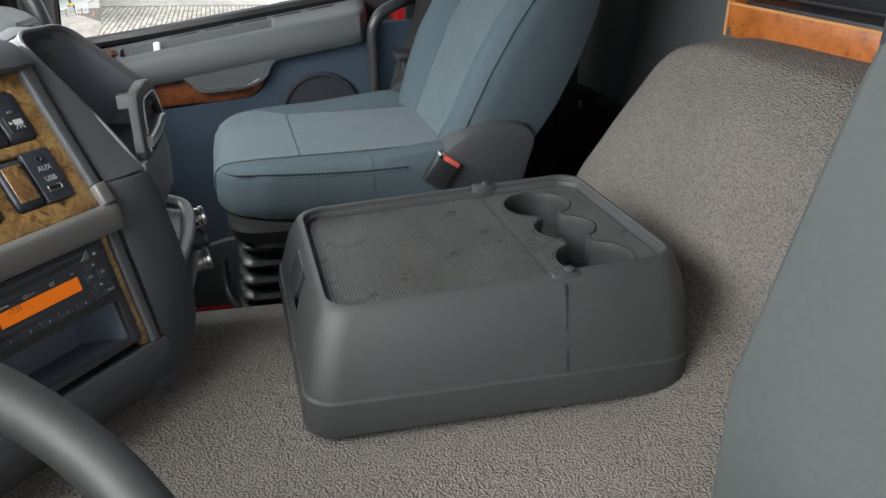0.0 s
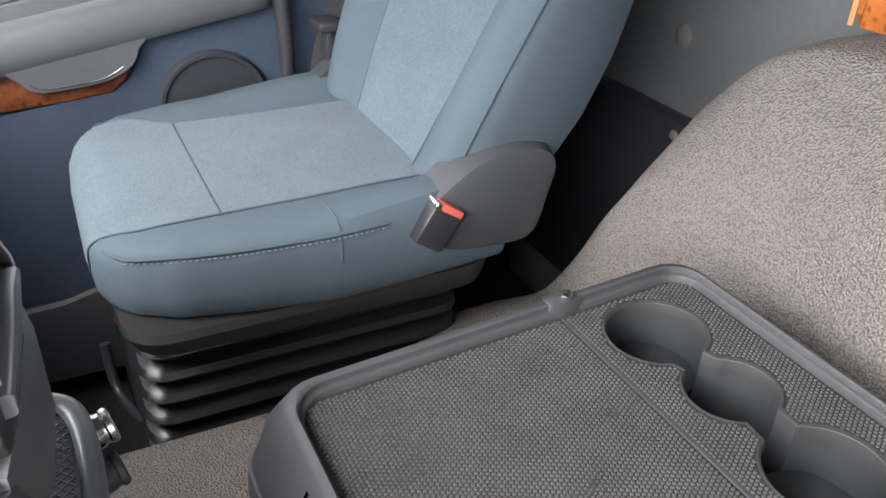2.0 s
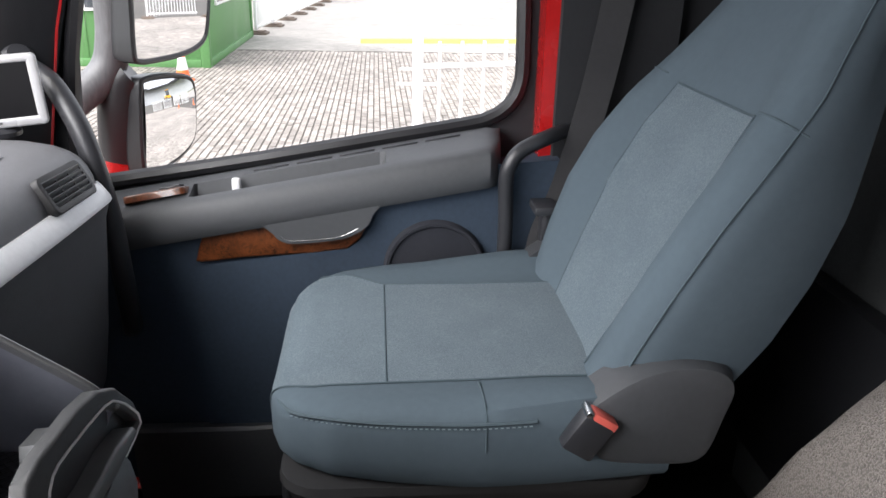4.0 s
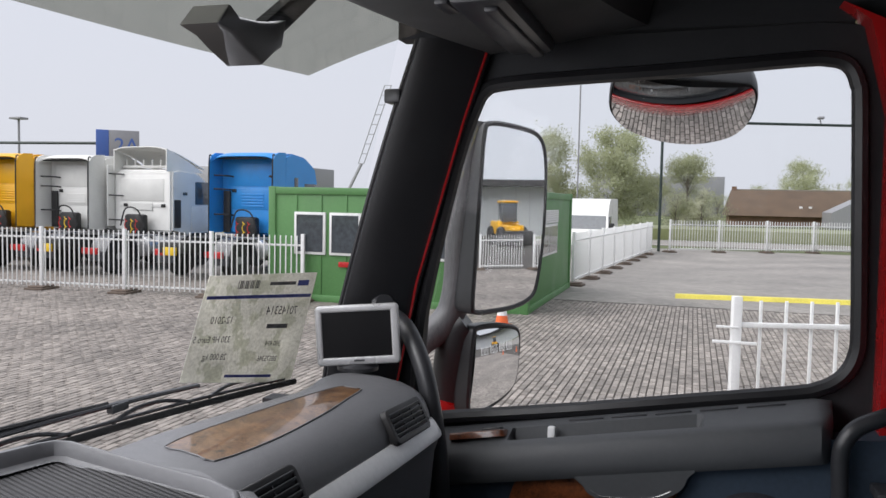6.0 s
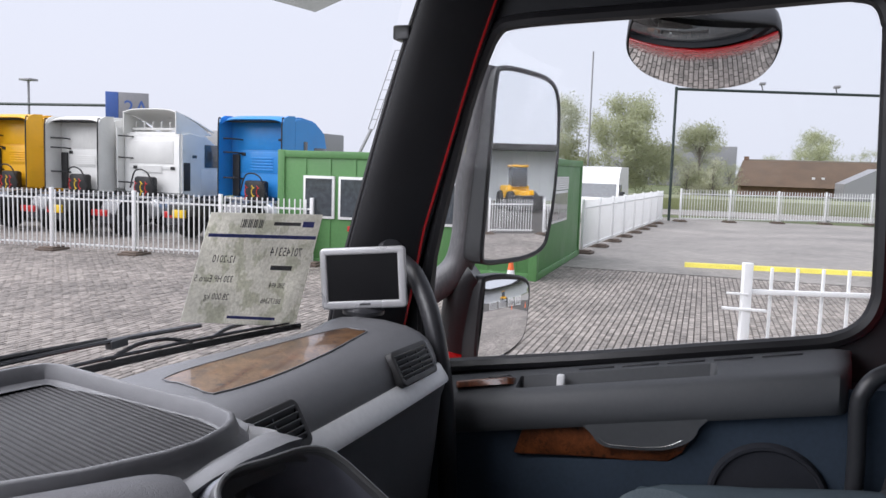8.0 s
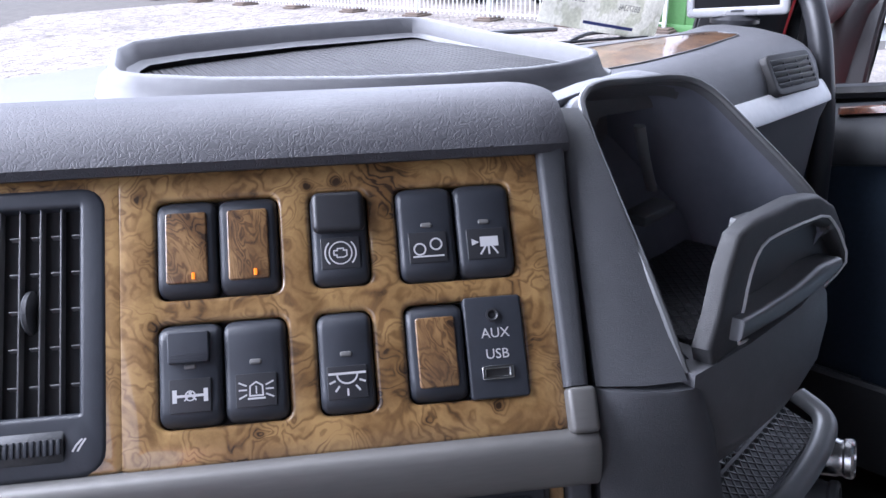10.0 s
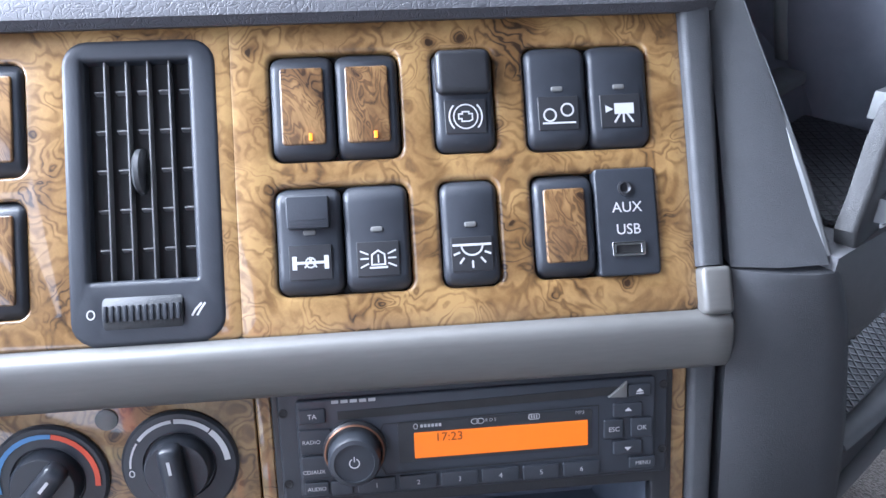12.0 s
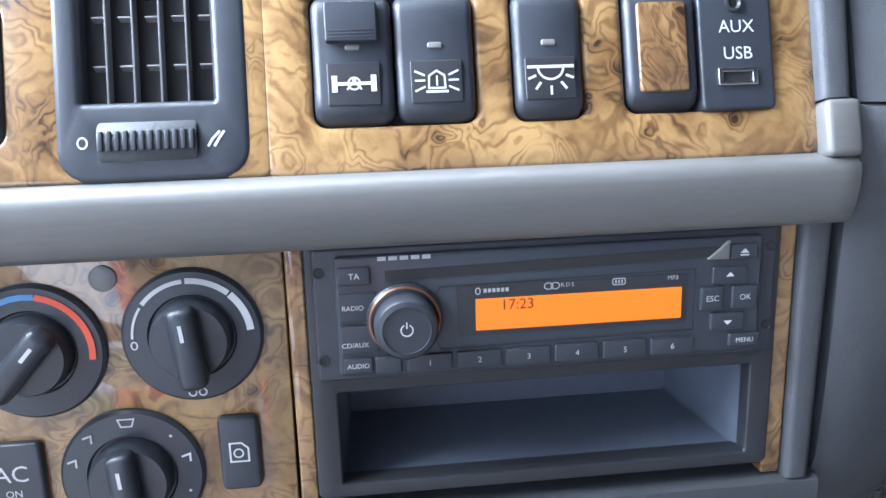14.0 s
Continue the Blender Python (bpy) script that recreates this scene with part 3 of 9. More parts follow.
# ---- engine tunnel ----
def tunnel_section(y):
    rise, sh = lerp([(-0.97, 0.324, 0.13), (-0.8, 0.324, 0.13), (-0.753, 0.316, 0.13), (-0.718, 0.285, 0.13), (-0.69, 0.25, 0.13), (-0.673, 0.18, 0.13), (-0.661, 0.1, 0.13), (-0.646, 0.058, 0.13), (-0.618, 0.04, 0.13), (-0.578, 0.02, 0.12), (-0.54, 0.006, 0.105), (-0.5, 0, 0.09), (-0.42, 0, 0.02), (-0.25, 0, 0.0), (0.2, 0, 0.0)], y)
    w = min(1.0, rise / 0.315)
    pts = [(-0.5, FLOOR_Z), (-0.47, 1.95), (-0.44, 2.06 + rise), (-0.38, 2.1 + rise), (-0.25, 2.112 + rise), (-0.1, 2.115 + rise), (0.02, 2.114 + rise)]
    low = [(0.12, 2.102), (0.2, 2.075), (0.28, 2.04), (0.35, 2.006), (0.4, 1.984), (0.428, 1.966), (0.44, 1.935), (0.445, FLOOR_Z)]
    high = [(0.118, 2.113), (0.192, 2.108), (0.258, 2.086), (0.312, 2.036), (0.362, 1.968), (0.405, 1.87), (0.438, 1.744), (0.455, FLOOR_Z)]
    for (xa, za), (xb, zb) in zip(low, high):
        pts.append((xa * (1 - w) + xb * w + sh * min(1, max(0, (xa - 0.1) / 0.2)) * (1 - w), (za * (1 - w) + (zb + rise) * w) if zb > FLOOR_Z else FLOOR_Z))
    return [Vector((x, y, z)) for x, z in pts]


bm = bmesh.new()
ys = span(-0.97, -0.8, 4)[:-1] + span(-0.8, -0.58, 26)[:-1] + span(-0.58, -0.2, 14)[:-1] + span(-0.2, 0.2, 8)
rings(bm, [smooth_path(tunnel_section(y), 3) for y in ys], closed=False)
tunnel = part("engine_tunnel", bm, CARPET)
tagged(tunnel, "engine tunnel covered in grey-brown moulded matting", "engine cover", kind="structure")
nt = CARPET.node_tree
tc = nt.nodes.new("ShaderNodeTexCoord")
v1 = node(nt, "ShaderNodeTexVoronoi", Scale=400.0)
w1 = node(nt, "ShaderNodeTexNoise", Scale=500.0, Detail=2.0)
nt.links.new(tc.outputs["Object"], v1.inputs["Vector"])
nt.links.new(tc.outputs["Object"], w1.inputs["Vector"])
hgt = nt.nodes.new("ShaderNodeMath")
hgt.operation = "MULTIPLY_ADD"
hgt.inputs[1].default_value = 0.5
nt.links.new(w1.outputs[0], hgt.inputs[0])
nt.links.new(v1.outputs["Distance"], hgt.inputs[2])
bp = node(nt, "ShaderNodeBump", Strength=1.0, Distance=0.003)
bp.invert = True
nt.links.new(hgt.outputs[0], bp.inputs["Height"])
nt.links.new(bp.outputs[0], nt.nodes["Principled BSDF"].inputs["Normal"])
# shade of the pits put into the colour: darker where the relief sinks
pit_shade = ramp(nt, [(0.3, (1.0, 1.0, 1.0)), (0.65, (0.9, 0.9, 0.9)), (0.95, (0.58, 0.58, 0.58))])
nt.links.new(hgt.outputs[0], pit_shade.inputs[0])
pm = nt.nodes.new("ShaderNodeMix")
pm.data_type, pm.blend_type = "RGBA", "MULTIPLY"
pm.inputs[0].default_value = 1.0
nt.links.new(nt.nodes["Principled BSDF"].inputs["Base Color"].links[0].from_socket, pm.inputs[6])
nt.links.new(pit_shade.outputs[0], pm.inputs[7])
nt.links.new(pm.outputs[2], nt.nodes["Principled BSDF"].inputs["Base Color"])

# ---- storage console on the tunnel ----
def console_box():
    e = thing("console_box", (0.015, -0.39, 2.12), "dark grey plastic console box with cup holders on the engine tunnel", "console box")
    x0, x1, y0, y1, zb = -0.128, 0.158, -0.572, -0.197, 2.13

    def outline(d, z, lift=0.0):
        p = rrect(x0 - d, y0 - d * 0.6, x1 + d, y1 + d * 0.7, (0.03 + d * 0.4, 0.03 + d * 0.4, 0.03, 0.03), 6)
        p[21:21] = [(0.068, y1 + d * 0.7), (-0.012, y1 + d * 0.7)]
        return [Vector((x, y, z + (y1 - y) / (y1 - y0) * lift)) for x, y in p]
    b = bmesh.new()
    rings(b, [outline(0.034, zb - 0.008), outline(0.036, zb + 0.002), outline(0.034, zb + 0.028), outline(0.031, zb + 0.03)], cap1=False)
    part("base", b, PLASTIC, e)
    b = bmesh.new()
    loops = [outline(0.0312, zb + 0.0295), outline(0.0305, zb + 0.033)]
    for d, z in ((0.024, 0.055), (0.016, 0.08), (0.008, 0.094), (0.002, 0.104), (-0.003, 0.1085), (-0.0082, 0.1092), (-0.0098, 0.108), (-0.0102, 0.1035), (-0.0125, 0.1028), (-0.0135, 0.1015), (-0.0138, 0.094)):
        loops.append(outline(d, zb + z, 0.026))
    skin = [[b.verts.new(p) for p in loop] for loop in loops]
    for i, (la, lb) in enumerate(zip(skin, skin[1:])):
        for k in range(len(la)):
            if k == 21 and 2 <= i <= 3:
                continue  # the latch opening
            j = (k + 1) % len(la)
            b.faces.new((la[k], la[j], lb[j], lb[k]))
    body = part("body", b, PLASTIC, e)
    # split line across both sides, with its hinge pins
    for sx in (x0 - 0.02, x1 + 0.02):
        b = bmesh.new()
        s = -1 if sx < 0 else 1
        tube(b, [(x0 - 0.031 if s < 0 else x1 + 0.031, -0.437, zb + 0.031), (x0 - 0.018 if s < 0 else x1 + 0.018, -0.437, zb + 0.087), (x0 - 0.006 if s < 0 else x1 + 0.006, -0.437, zb + 0.118)], 0.0022, 6)
        part("split_line", b, BLACK, e)
        b = bmesh.new()
        xh = x0 + 0.006 if s < 0 else x1 - 0.006
        box(b, (xh - 0.008, -0.462, zb + 0.1), (xh + 0.008, -0.425, zb + 0.128), 0.007)
        hinge = part("hinge", b, PLASTIC, e)
        b = bmesh.new()
        lathe(b, [(0.0055, 0), (0.0055, 0.002), (0.003, 0.003), (0.0005, 0.003)], pose(xh, -0.447, zb + 0.1275), 12)
        part("hinge_pin", b, CHROME if s > 0 else SEATPLASTIC, hinge)
    # textured lid, and the rear tray with three joined cups
    def ztop(y):
        return zb + 0.096 + (y1 - y) / (y1 - y0) * 0.026
    b = bmesh.new()
    lidpoly = rrect(x0 + 0.0143, -0.434, x1 - 0.0143, y1 - 0.0105, (0.003, 0.003, 0.012, 0.012), 4)
    rings(b, [[Vector((x, y, ztop(y) - 0.012)) for x, y in lidpoly], [Vector((x, y, ztop(y) - 0.0015)) for x, y in lidpoly], [Vector((x, y, ztop(y))) for x, y in shrink(lidpoly, 0.0015)]])
    lid = part("lid", b, LIDMAT, e, "studded dark grey lid")
    cups = [(0.092, -0.495, 0.041), (0.012, -0.499, 0.035), (-0.076, -0.497, 0.0415)]
    neck = 0.0155

    def arc(c, a0, a1, n):
        return [(c[0] + c[2] * math.cos(a), c[1] + c[2] * math.sin(a)) for a in span(a0, a1, n)]
    a1, am, a3 = (math.asin(neck / c[2]) for c in cups)
    poly = arc(cups[0], math.pi + a1, 3 * math.pi - a1, 30) + arc(cups[1], am, math.pi - am, 12) + arc(cups[2], a3, 2 * math.pi - a3, 30) + arc(cups[1], math.pi + am, 2 * math.pi - am, 12)
    outer = rrect(x0 + 0.0143, y0 + 0.0093, x1 - 0.0143, -0.4375, (0.012, 0.012, 0.003, 0.003), 4)
    b = bmesh.new()
    tmp = bmesh.new()
    plate(tmp, outer, [poly], I4, 0, 0.01, 0.0012)
    for v in tmp.verts:
        v.co.z += ztop(v.co.y)
    keep = bpy.data.meshes.new("t")
    tmp.to_mesh(keep)
    tmp.free()
    b.from_mesh(keep)
    bpy.data.meshes.remove(keep)
    rear = part("rear_tray", b, LIDMAT, e, "studded dark grey tray with cut-outs")
    b = bmesh.new()
    rings(b, [[Vector((x, y, ztop(y) + h)) for x, y in shrink(poly, d)] for d, h in ((-0.0022, -0.002), (-0.0022, 0.0008), (-0.0012, 0.0014), (0.0, 0.0008), (0.0006, -0.01), (0.0016, -0.035), (0.0022, -0.055), (0.005, -0.058))], cap0=False)
    well = part("cup_well", b, CUPMAT, e, "smooth black three-cup holder")
    for c in (cups[0], cups[2]):
        b = bmesh.new()
        slab(b, oval(c[0], c[1], c[2] - 0.0022, c[2] - 0.0022, 40), ztop(-0.5) - 0.056, ztop(-0.5) - 0.04, I4, 0.001)
        part("cup_floor", b, CUPMAT, well)
    # fine studs over the lid and the tray
    unit = [(math.cos(math.pi / 3 * k + 0.5), math.sin(math.pi / 3 * k + 0.5)) for k in range(6)]
    pitch = 0.0038

    def studs(name, inside, under, yb, yt):
        vs_, fs_ = [], []
        rows = int((yt - yb) / (pitch * 0.866))
        for i in range(rows + 1):
            y = yb + i * pitch * 0.866
            for j in range(int((x1 - x0) / pitch) + 1):
                x = x0 + pitch * (j + 0.5 * (i % 2))
                if not inside(x, y):
                    continue
                k = len(vs_)
                z = ztop(y)
                vs_ += [(x + 0.00155 * u, y + 0.00155 * v, z - 0.0003) for u, v in unit] + [(x + 0.00115 * u, y + 0.00115 * v, z + 0.0012) for u, v in unit]
                fs_ += [(k + 6, k + 7, k + 8, k + 9, k + 10, k + 11)] + [(k + q, k + (q + 1) % 6, k + 6 + (q + 1) % 6, k + 6 + q) for q in range(6)]
        me = bpy.data.meshes.new(name)
        me.from_pydata(vs_, [], fs_)
        me.materials.append(STUDMAT)
        ob = new(name, me)
        ob.parent = under
        ob.matrix_parent_inverse = base_of(under).inverted()
        tagged(ob, "fine moulded studs", kind="stuff")
    edge = 0.0165
    studs("stud_field", lambda x, y: x0 + edge < x < x1 - edge, lid, -0.4325, y1 - 0.013)
    studs("stud_field", lambda x, y: x0 + edge < x < x1 - edge and not any((x - c[0]) ** 2 + (y - c[1]) ** 2 < (c[2] + 0.0035) ** 2 for c in cups) and not (abs(y + 0.498) < neck + 0.0035 and -0.07 < x < 0.09), rear, y0 + 0.012, -0.4395)
    # latch in the front face
    b = bmesh.new()
    mh = Matrix.Translation((0.028, y1 + 0.0075, zb + 0.073)) @ pose(0, 0, 0, -72, 0, 0)
    rings(b, [[mh @ Vector((x, y, z)) for x, y in rrect(-0.044, -0.026, 0.044, 0.024, 0.004)] for z in (0.0, -0.012)], cap0=False)
    part("latch_recess", b, RUBBER, e)
    b = bmesh.new()
    slab(b, [(-0.02, -0.022), (0.034, -0.022), (0.037, -0.018), (0.037, 0.012), (0.03, 0.019), (-0.012, 0.019), (-0.022, 0.004)], -0.01, 0.006, mh, 0.003)
    part("latch_handle", b, BLACK, e, "glossy black latch handle")
    for x, y in ((-0.1, -0.52), (-0.1, -0.25), (0.13, -0.52), (0.13, -0.25)):
        b = bmesh.new()
        lathe(b, [(0.03, 2.08), (0.032, zb - 0.006)], pose(x, y, 0), 20)
        part("foot", b, RUBBER, e)
    return e


# one plastic in two tones: gap shade in the base colour, lit tops in the studs'
LIDMAT = mat("studded_lid_plastic", (0.032, 0.032, 0.032), 0.6, var=0.06)
STUDMAT = mat("lit_stud_plastic", (0.072, 0.072, 0.071), 0.32, var=0.12, vscale=20)
CUPMAT = mat("smooth_cup_plastic", (0.03, 0.032, 0.034), 0.42, var=0.05, grain=0.1)
console_box()

# ---- passenger seat ----
def seat(cx, name_label, flip=1):
    e = thing("truck_seat", (cx, -0.32, FLOOR_Z), name_label, "seat", "cab seats")

    # cushion: rows of y, half width, top, bottom
    rows = [(-0.082, 0.08, 2.155, 2.125), (-0.086, 0.13, 2.17, 2.114), (-0.098, 0.162, 2.184, 2.109), (-0.12, 0.188, 2.194, 2.107), (-0.165, 0.214, 2.201, 2.106), (-0.24, 0.232, 2.205, 2.105), (-0.34, 0.243, 2.209, 2.102), (-0.43, 0.243, 2.214, 2.105), (-0.5, 0.24, 2.218, 2.108), (-0.56, 0.235, 2.2, 2.11)]
    fx = [0, 0.3, 0.58, 0.68, 0.78, 0.88, 0.95, 0.99, 1.0, 1.0, 0.985, 0.95, 0.85, 0.5]
    fz = [0.93, 0.93, 0.94, 0.955, 0.99, 1.0, 0.965, 0.88, 0.75, 0.4, 0.18, 0.06, 0.0, 0.0]

    def cushion_section(y):
        w, zt, zb = lerp(list(reversed(rows)), y)
        back = min(1, max(0, (-y - 0.3) / 0.15))
        half = [(w * a, zb + (zt - zb) * (c + (0.1 * back if 0.7 < a < 0.97 and c > 0.9 else 0))) for a, c in zip(fx, fz)]
        y -= 0.012 * max(0.0, (y + 0.3) / 0.22)
        return [Vector((cx + x, y, z)) for x, z in half] + [Vector((cx - x, y, z)) for x, z in reversed(half[1:])]

    b = bmesh.new()
    ys = [-0.0815, -0.0825, -0.086, -0.091] + span(-0.098, -0.165, 6) + span(-0.185, -0.56, 16)
    rings(b, [cushion_section(y) for y in reversed(ys)])
    cushion = part("cushion", b, CLOTH, e, "smooth blue-grey cloth cushion")

    def top_z(x, y, lift=0.0016):
        sec = cushion_section(y)
        pts = sorted([(p.x, p.z) for p in sec if p.z > 2.16], key=lambda q: q[0])
        for (xa, za), (xb, zb) in zip(pts, pts[1:]):
            if xa <= x <= xb:
                return za + (zb - za) * (x - xa) / max(xb - xa, 1e-6) + lift
        return pts[0][1] + lift

    hull = bmesh.new()
    rings(hull, [cushion_section(y) for y in reversed(ys)])
    tree = BVHTree.FromBMesh(hull)
    hull.free()

    def onto(o, d, lift):
        """Where a line from inside meets the skin, lifted a little."""
        d = Vector(d).normalized()
        hit = tree.ray_cast(Vector(o) + d * 0.5, -d)
        return (hit[0] if hit[0] else Vector(o)) + d * lift

    near, far = (lambda y: cx + lerp([(-0.5, -0.165), (-0.42, -0.156), (-0.15, -0.148), (-0.11, -0.135), (0, -0.13)], y)[0]), (lambda y: cx + lerp([(-0.5, 0.12), (-0.3, 0.138), (-0.236, 0.143), (-0.184, 0.175), (-0.12, 0.185), (0, 0.17)], y)[0])
    b = bmesh.new()
    sheet(b, lambda u, y: onto((near(y) + (far(y) - near(y)) * u, y, 2.13), (0, 0, 1), 0.0012), span(0, 1, 18), span(-0.238, -0.5, 14))
    part("insert", b, INSERT, cushion, "patterned blue-grey cloth panel")

    def nose(u, k, lift=0.0012):
        """Over the front edge: k runs from the cross seam forwards and down."""
        if k < 0.55:
            y = -0.2365 + (0.11 * k / 0.55)
            return onto((near(y) + (far(y) - near(y)) * u, y, 2.13), (0, 0, 1), lift)
        a = radians(90 - 112 * (k - 0.55) / 0.45)
        q = (k - 0.55) / 0.45
        xa, xb = near(-0.12) + 0.035 * q, far(-0.12) - 0.03 * q
        return onto((xa + (xb - xa) * u, -0.1265 - 0.012 * q, 2.152), (0, math.cos(a), math.sin(a)), lift)
    b = bmesh.new()
    sheet(b, nose, span(0, 1, 20), span(0, 1, 26))
    part("front_panel", b, INSERT, cushion, "patterned blue-grey cloth panel")
    for pts in ([onto((near(y), y, 2.13), (0, 0, 1), 0.0012) for y in span(-0.5, -0.24, 10)] + [nose(0, k) for k in span(0, 1, 14)], [onto((far(y), y, 2.13), (0, 0, 1), 0.0012) for y in span(-0.5, -0.24, 10)] + [nose(1, k) for k in span(0, 1, 14)], [nose(u, 0) for u in span(0, 1, 12)]):
        b = bmesh.new()
        tube(b, pts, 0.0013, 6, 2)
        part("seam", b, SEAM, cushion)
    b = bmesh.new()
    tube(b, [onto((cx - 0.16 - 0.004 * k, -0.345, 2.13), (-0.28 * k, 0, 1), 0.0002) for k in span(0, 6, 7)], 0.0012, 6, 2)
    part("seam", b, SEAM, cushion)
    # piping round the front and sides of the cushion
    def rim(side):
        out = []
        for y in span(-0.118, -0.4, 8):
            s = cushion_section(y)
            out.append(s[7] if side > 0 else s[-7])
        return out
    for side in (1, -1):
        b = bmesh.new()
        p = rim(side)
        tube(b, [Vector((cx + side * 0.152, -0.11, 2.181))] + [q + Vector((side * 0.001, 0, 0.002)) for q in p], 0.0022, 6, 3)
        part("piping", b, SEAM, cushion)
        for k in range(44):
            b = bmesh.new()
            i = k * (len(p) - 1) / 44
            q = p[int(i)].lerp(p[min(int(i) + 1, len(p) - 1)], i % 1) + Vector((side * 0.0022, 0, -0.0025))
            box(b, (-0.0006, -0.0017, -0.0005), (0.0006, 0.0017, 0.0005), 0, Matrix.Translation(q))
            part("stitch", b, STITCH, cushion)
    # seat pan, suspension bellows and the slide under them
    b = bmesh.new()
    loops = []
    for z, w, yf in ((2.108, 0.225, -0.112), (2.098, 0.228, -0.11), (2.075, 0.218, -0.118), (2.068, 0.2, -0.13)):
        loops.append([Vector((cx + x, y, z)) for x, y in rrect(-w, -0.56, w, yf, 0.05)])
    rings(b, loops)
    part("seat_pan", b, RUBBER, e)
    b = bmesh.new()
    loops, z = [], 2.07
    for k in range(7):
        for dz, d in ((0, 0.0), (0.006, 0.016), (0.014, 0.02), (0.022, 0.014), (0.028, 0.002)):
            dd = d + (0.0012 * k)
            loops.append([Vector((cx + x, y, z - dz)) for x, y in rrect(-0.175 - dd, -0.53, 0.175 + dd, -0.141 + dd, 0.035)])
        z -= 0.031
    loops.append([Vector((cx + x, y, 1.8)) for x, y in rrect(-0.19, -0.53, 0.19, -0.14, 0.03)])
    rings(b, loops)
    part("bellows", b, BELLOW, e, "black rubber bellows over the seat suspension")
    b = bmesh.new()
    box(b, (cx - 0.21, -0.56, 1.75), (cx + 0.21, -0.12, 1.82), 0.01)
    box(b, (cx - 0.19, -0.54, FLOOR_Z), (cx + 0.19, -0.14, 1.76), 0.005)
    part("slide_base", b, BLACK, e)
    b = bmesh.new()
    tube(b, [(cx + 0.004, -0.093, 1.957), (cx - 0.005, -0.094, 1.92), (cx - 0.024, -0.098, 1.895), (cx - 0.06, -0.108, 1.89), (cx - 0.108, -0.122, 1.9), (cx - 0.15, -0.15, 1.905)], 0.007, 10)
    part("slide_lever", b, BLACK, e)

    b = bmesh.new()
    lathe(b, [(0.004, -0.02), (0.013, -0.014), (0.016, 0.0), (0.012, 0.012), (0.001, 0.016)], Matrix.Translation((cx + 0.2, -0.13, 1.86)), 14)
    part("lever_knob", b, REDBTN, e, "red plastic lever knob")

    # backrest, leaning back; local frame with z along its length
    mb = Matrix.Translation((cx, -0.475, 2.2)) @ pose(0, 0, 0, 28, 0, 0)
    brow = [(-0.06, 0.185, 0.0, -0.12), (0.0, 0.205, 0.004, -0.13), (0.08, 0.222, 0.02, -0.14), (0.16, 0.236, 0.03, -0.14), (0.24, 0.238, 0.03, -0.135), (0.32, 0.23, 0.02, -0.125), (0.4, 0.205, 0.002, -0.11), (0.48, 0.17, -0.006, -0.1), (0.58, 0.14, -0.01, -0.09), (0.66, 0.125, -0.012, -0.085), (0.71, 0.105, -0.025, -0.075), (0.725, 0.07, -0.04, -0.06)]

    def back_section(s):
        w, bol, rear = lerp(brow, s)
        half = [(0, -0.01), (w * 0.35, -0.01), (w * 0.56, -0.006), (w * 0.66, bol * 0.5), (w * 0.76, bol * 0.95), (w * 0.86, bol), (w * 0.94, bol - 0.008), (w * 0.99, bol - 0.03), (w, bol - 0.05), (w * 0.985, rear * 0.6), (w * 0.93, rear * 0.9), (w * 0.8, rear), (w * 0.4, rear - 0.004)]
        pts = half + [(-x, y) for x, y in reversed(half[1:])]
        return [mb @ Vector((x, y, s)) for x, y in pts]

    b = bmesh.new()
    rings(b, [back_section(s) for s in span(-0.06, 0.68, 30) + [0.695, 0.71, 0.72, 0.725]])
    back = part("backrest", b, CLOTH, e, "smooth blue-grey cloth backrest")
    b = bmesh.new()

    def ins(u, s):
        w = lerp([(0.0, 0.078), (0.06, 0.1), (0.12, 0.12), (0.2, 0.138), (0.3, 0.135), (0.36, 0.118)], s)[0] if u > 0 else lerp([(0.0, 0.128), (0.05, 0.136), (0.16, 0.13), (0.26, 0.14), (0.36, 0.145)], s)[0]
        o = mb @ Vector((u * w, 0.3, s))
        hit = skin.ray_cast(o, mb.to_3x3() @ Vector((0, -1, 0)))
        return hit[0] + mb.to_3x3() @ Vector((0, 0.0012, 0))
    hull = bmesh.new()
    rings(hull, [back_section(s) for s in span(-0.06, 0.68, 30) + [0.695, 0.71, 0.72, 0.725]])
    skin = BVHTree.FromBMesh(hull)
    hull.free()
    sheet(b, ins, span(-1, 1, 18), span(0.0, 0.358, 24))
    part("back_insert", b, INSERT, back, "patterned blue-grey cloth panel")
    for sgn in (1, -1):
        b = bmesh.new()
        tube(b, [mb @ Vector((sgn * lerp(brow, s)[0] * 0.975, lerp(brow, s)[1] - 0.02, s)) for s in span(-0.02, 0.66, 16)], 0.0014, 6, 2)
        part("seam", b, SEAM, back)
        b = bmesh.new()
        tube(b, [ins(sgn, s) for s in span(0.0, 0.358, 10)], 0.0013, 6, 2)
        part("seam", b, SEAM, back)
    b = bmesh.new()
    tube(b, [ins(u, 0.36) for u in span(-1, 1, 8)], 0.0013, 6, 2)
    part("seam", b, SEAM, back)
    b = bmesh.new()
    sec = [back_section(0.365)[k] for k in list(range(3, 8))]
    tube(b, sec, 0.0013, 6, 2)
    part("seam", b, SEAM, back)
    b = bmesh.new()
    sec = [back_section(0.365)[-k] for k in range(3, 8)]
    tube(b, sec, 0.0013, 6, 2)
    part("seam", b, SEAM, back)
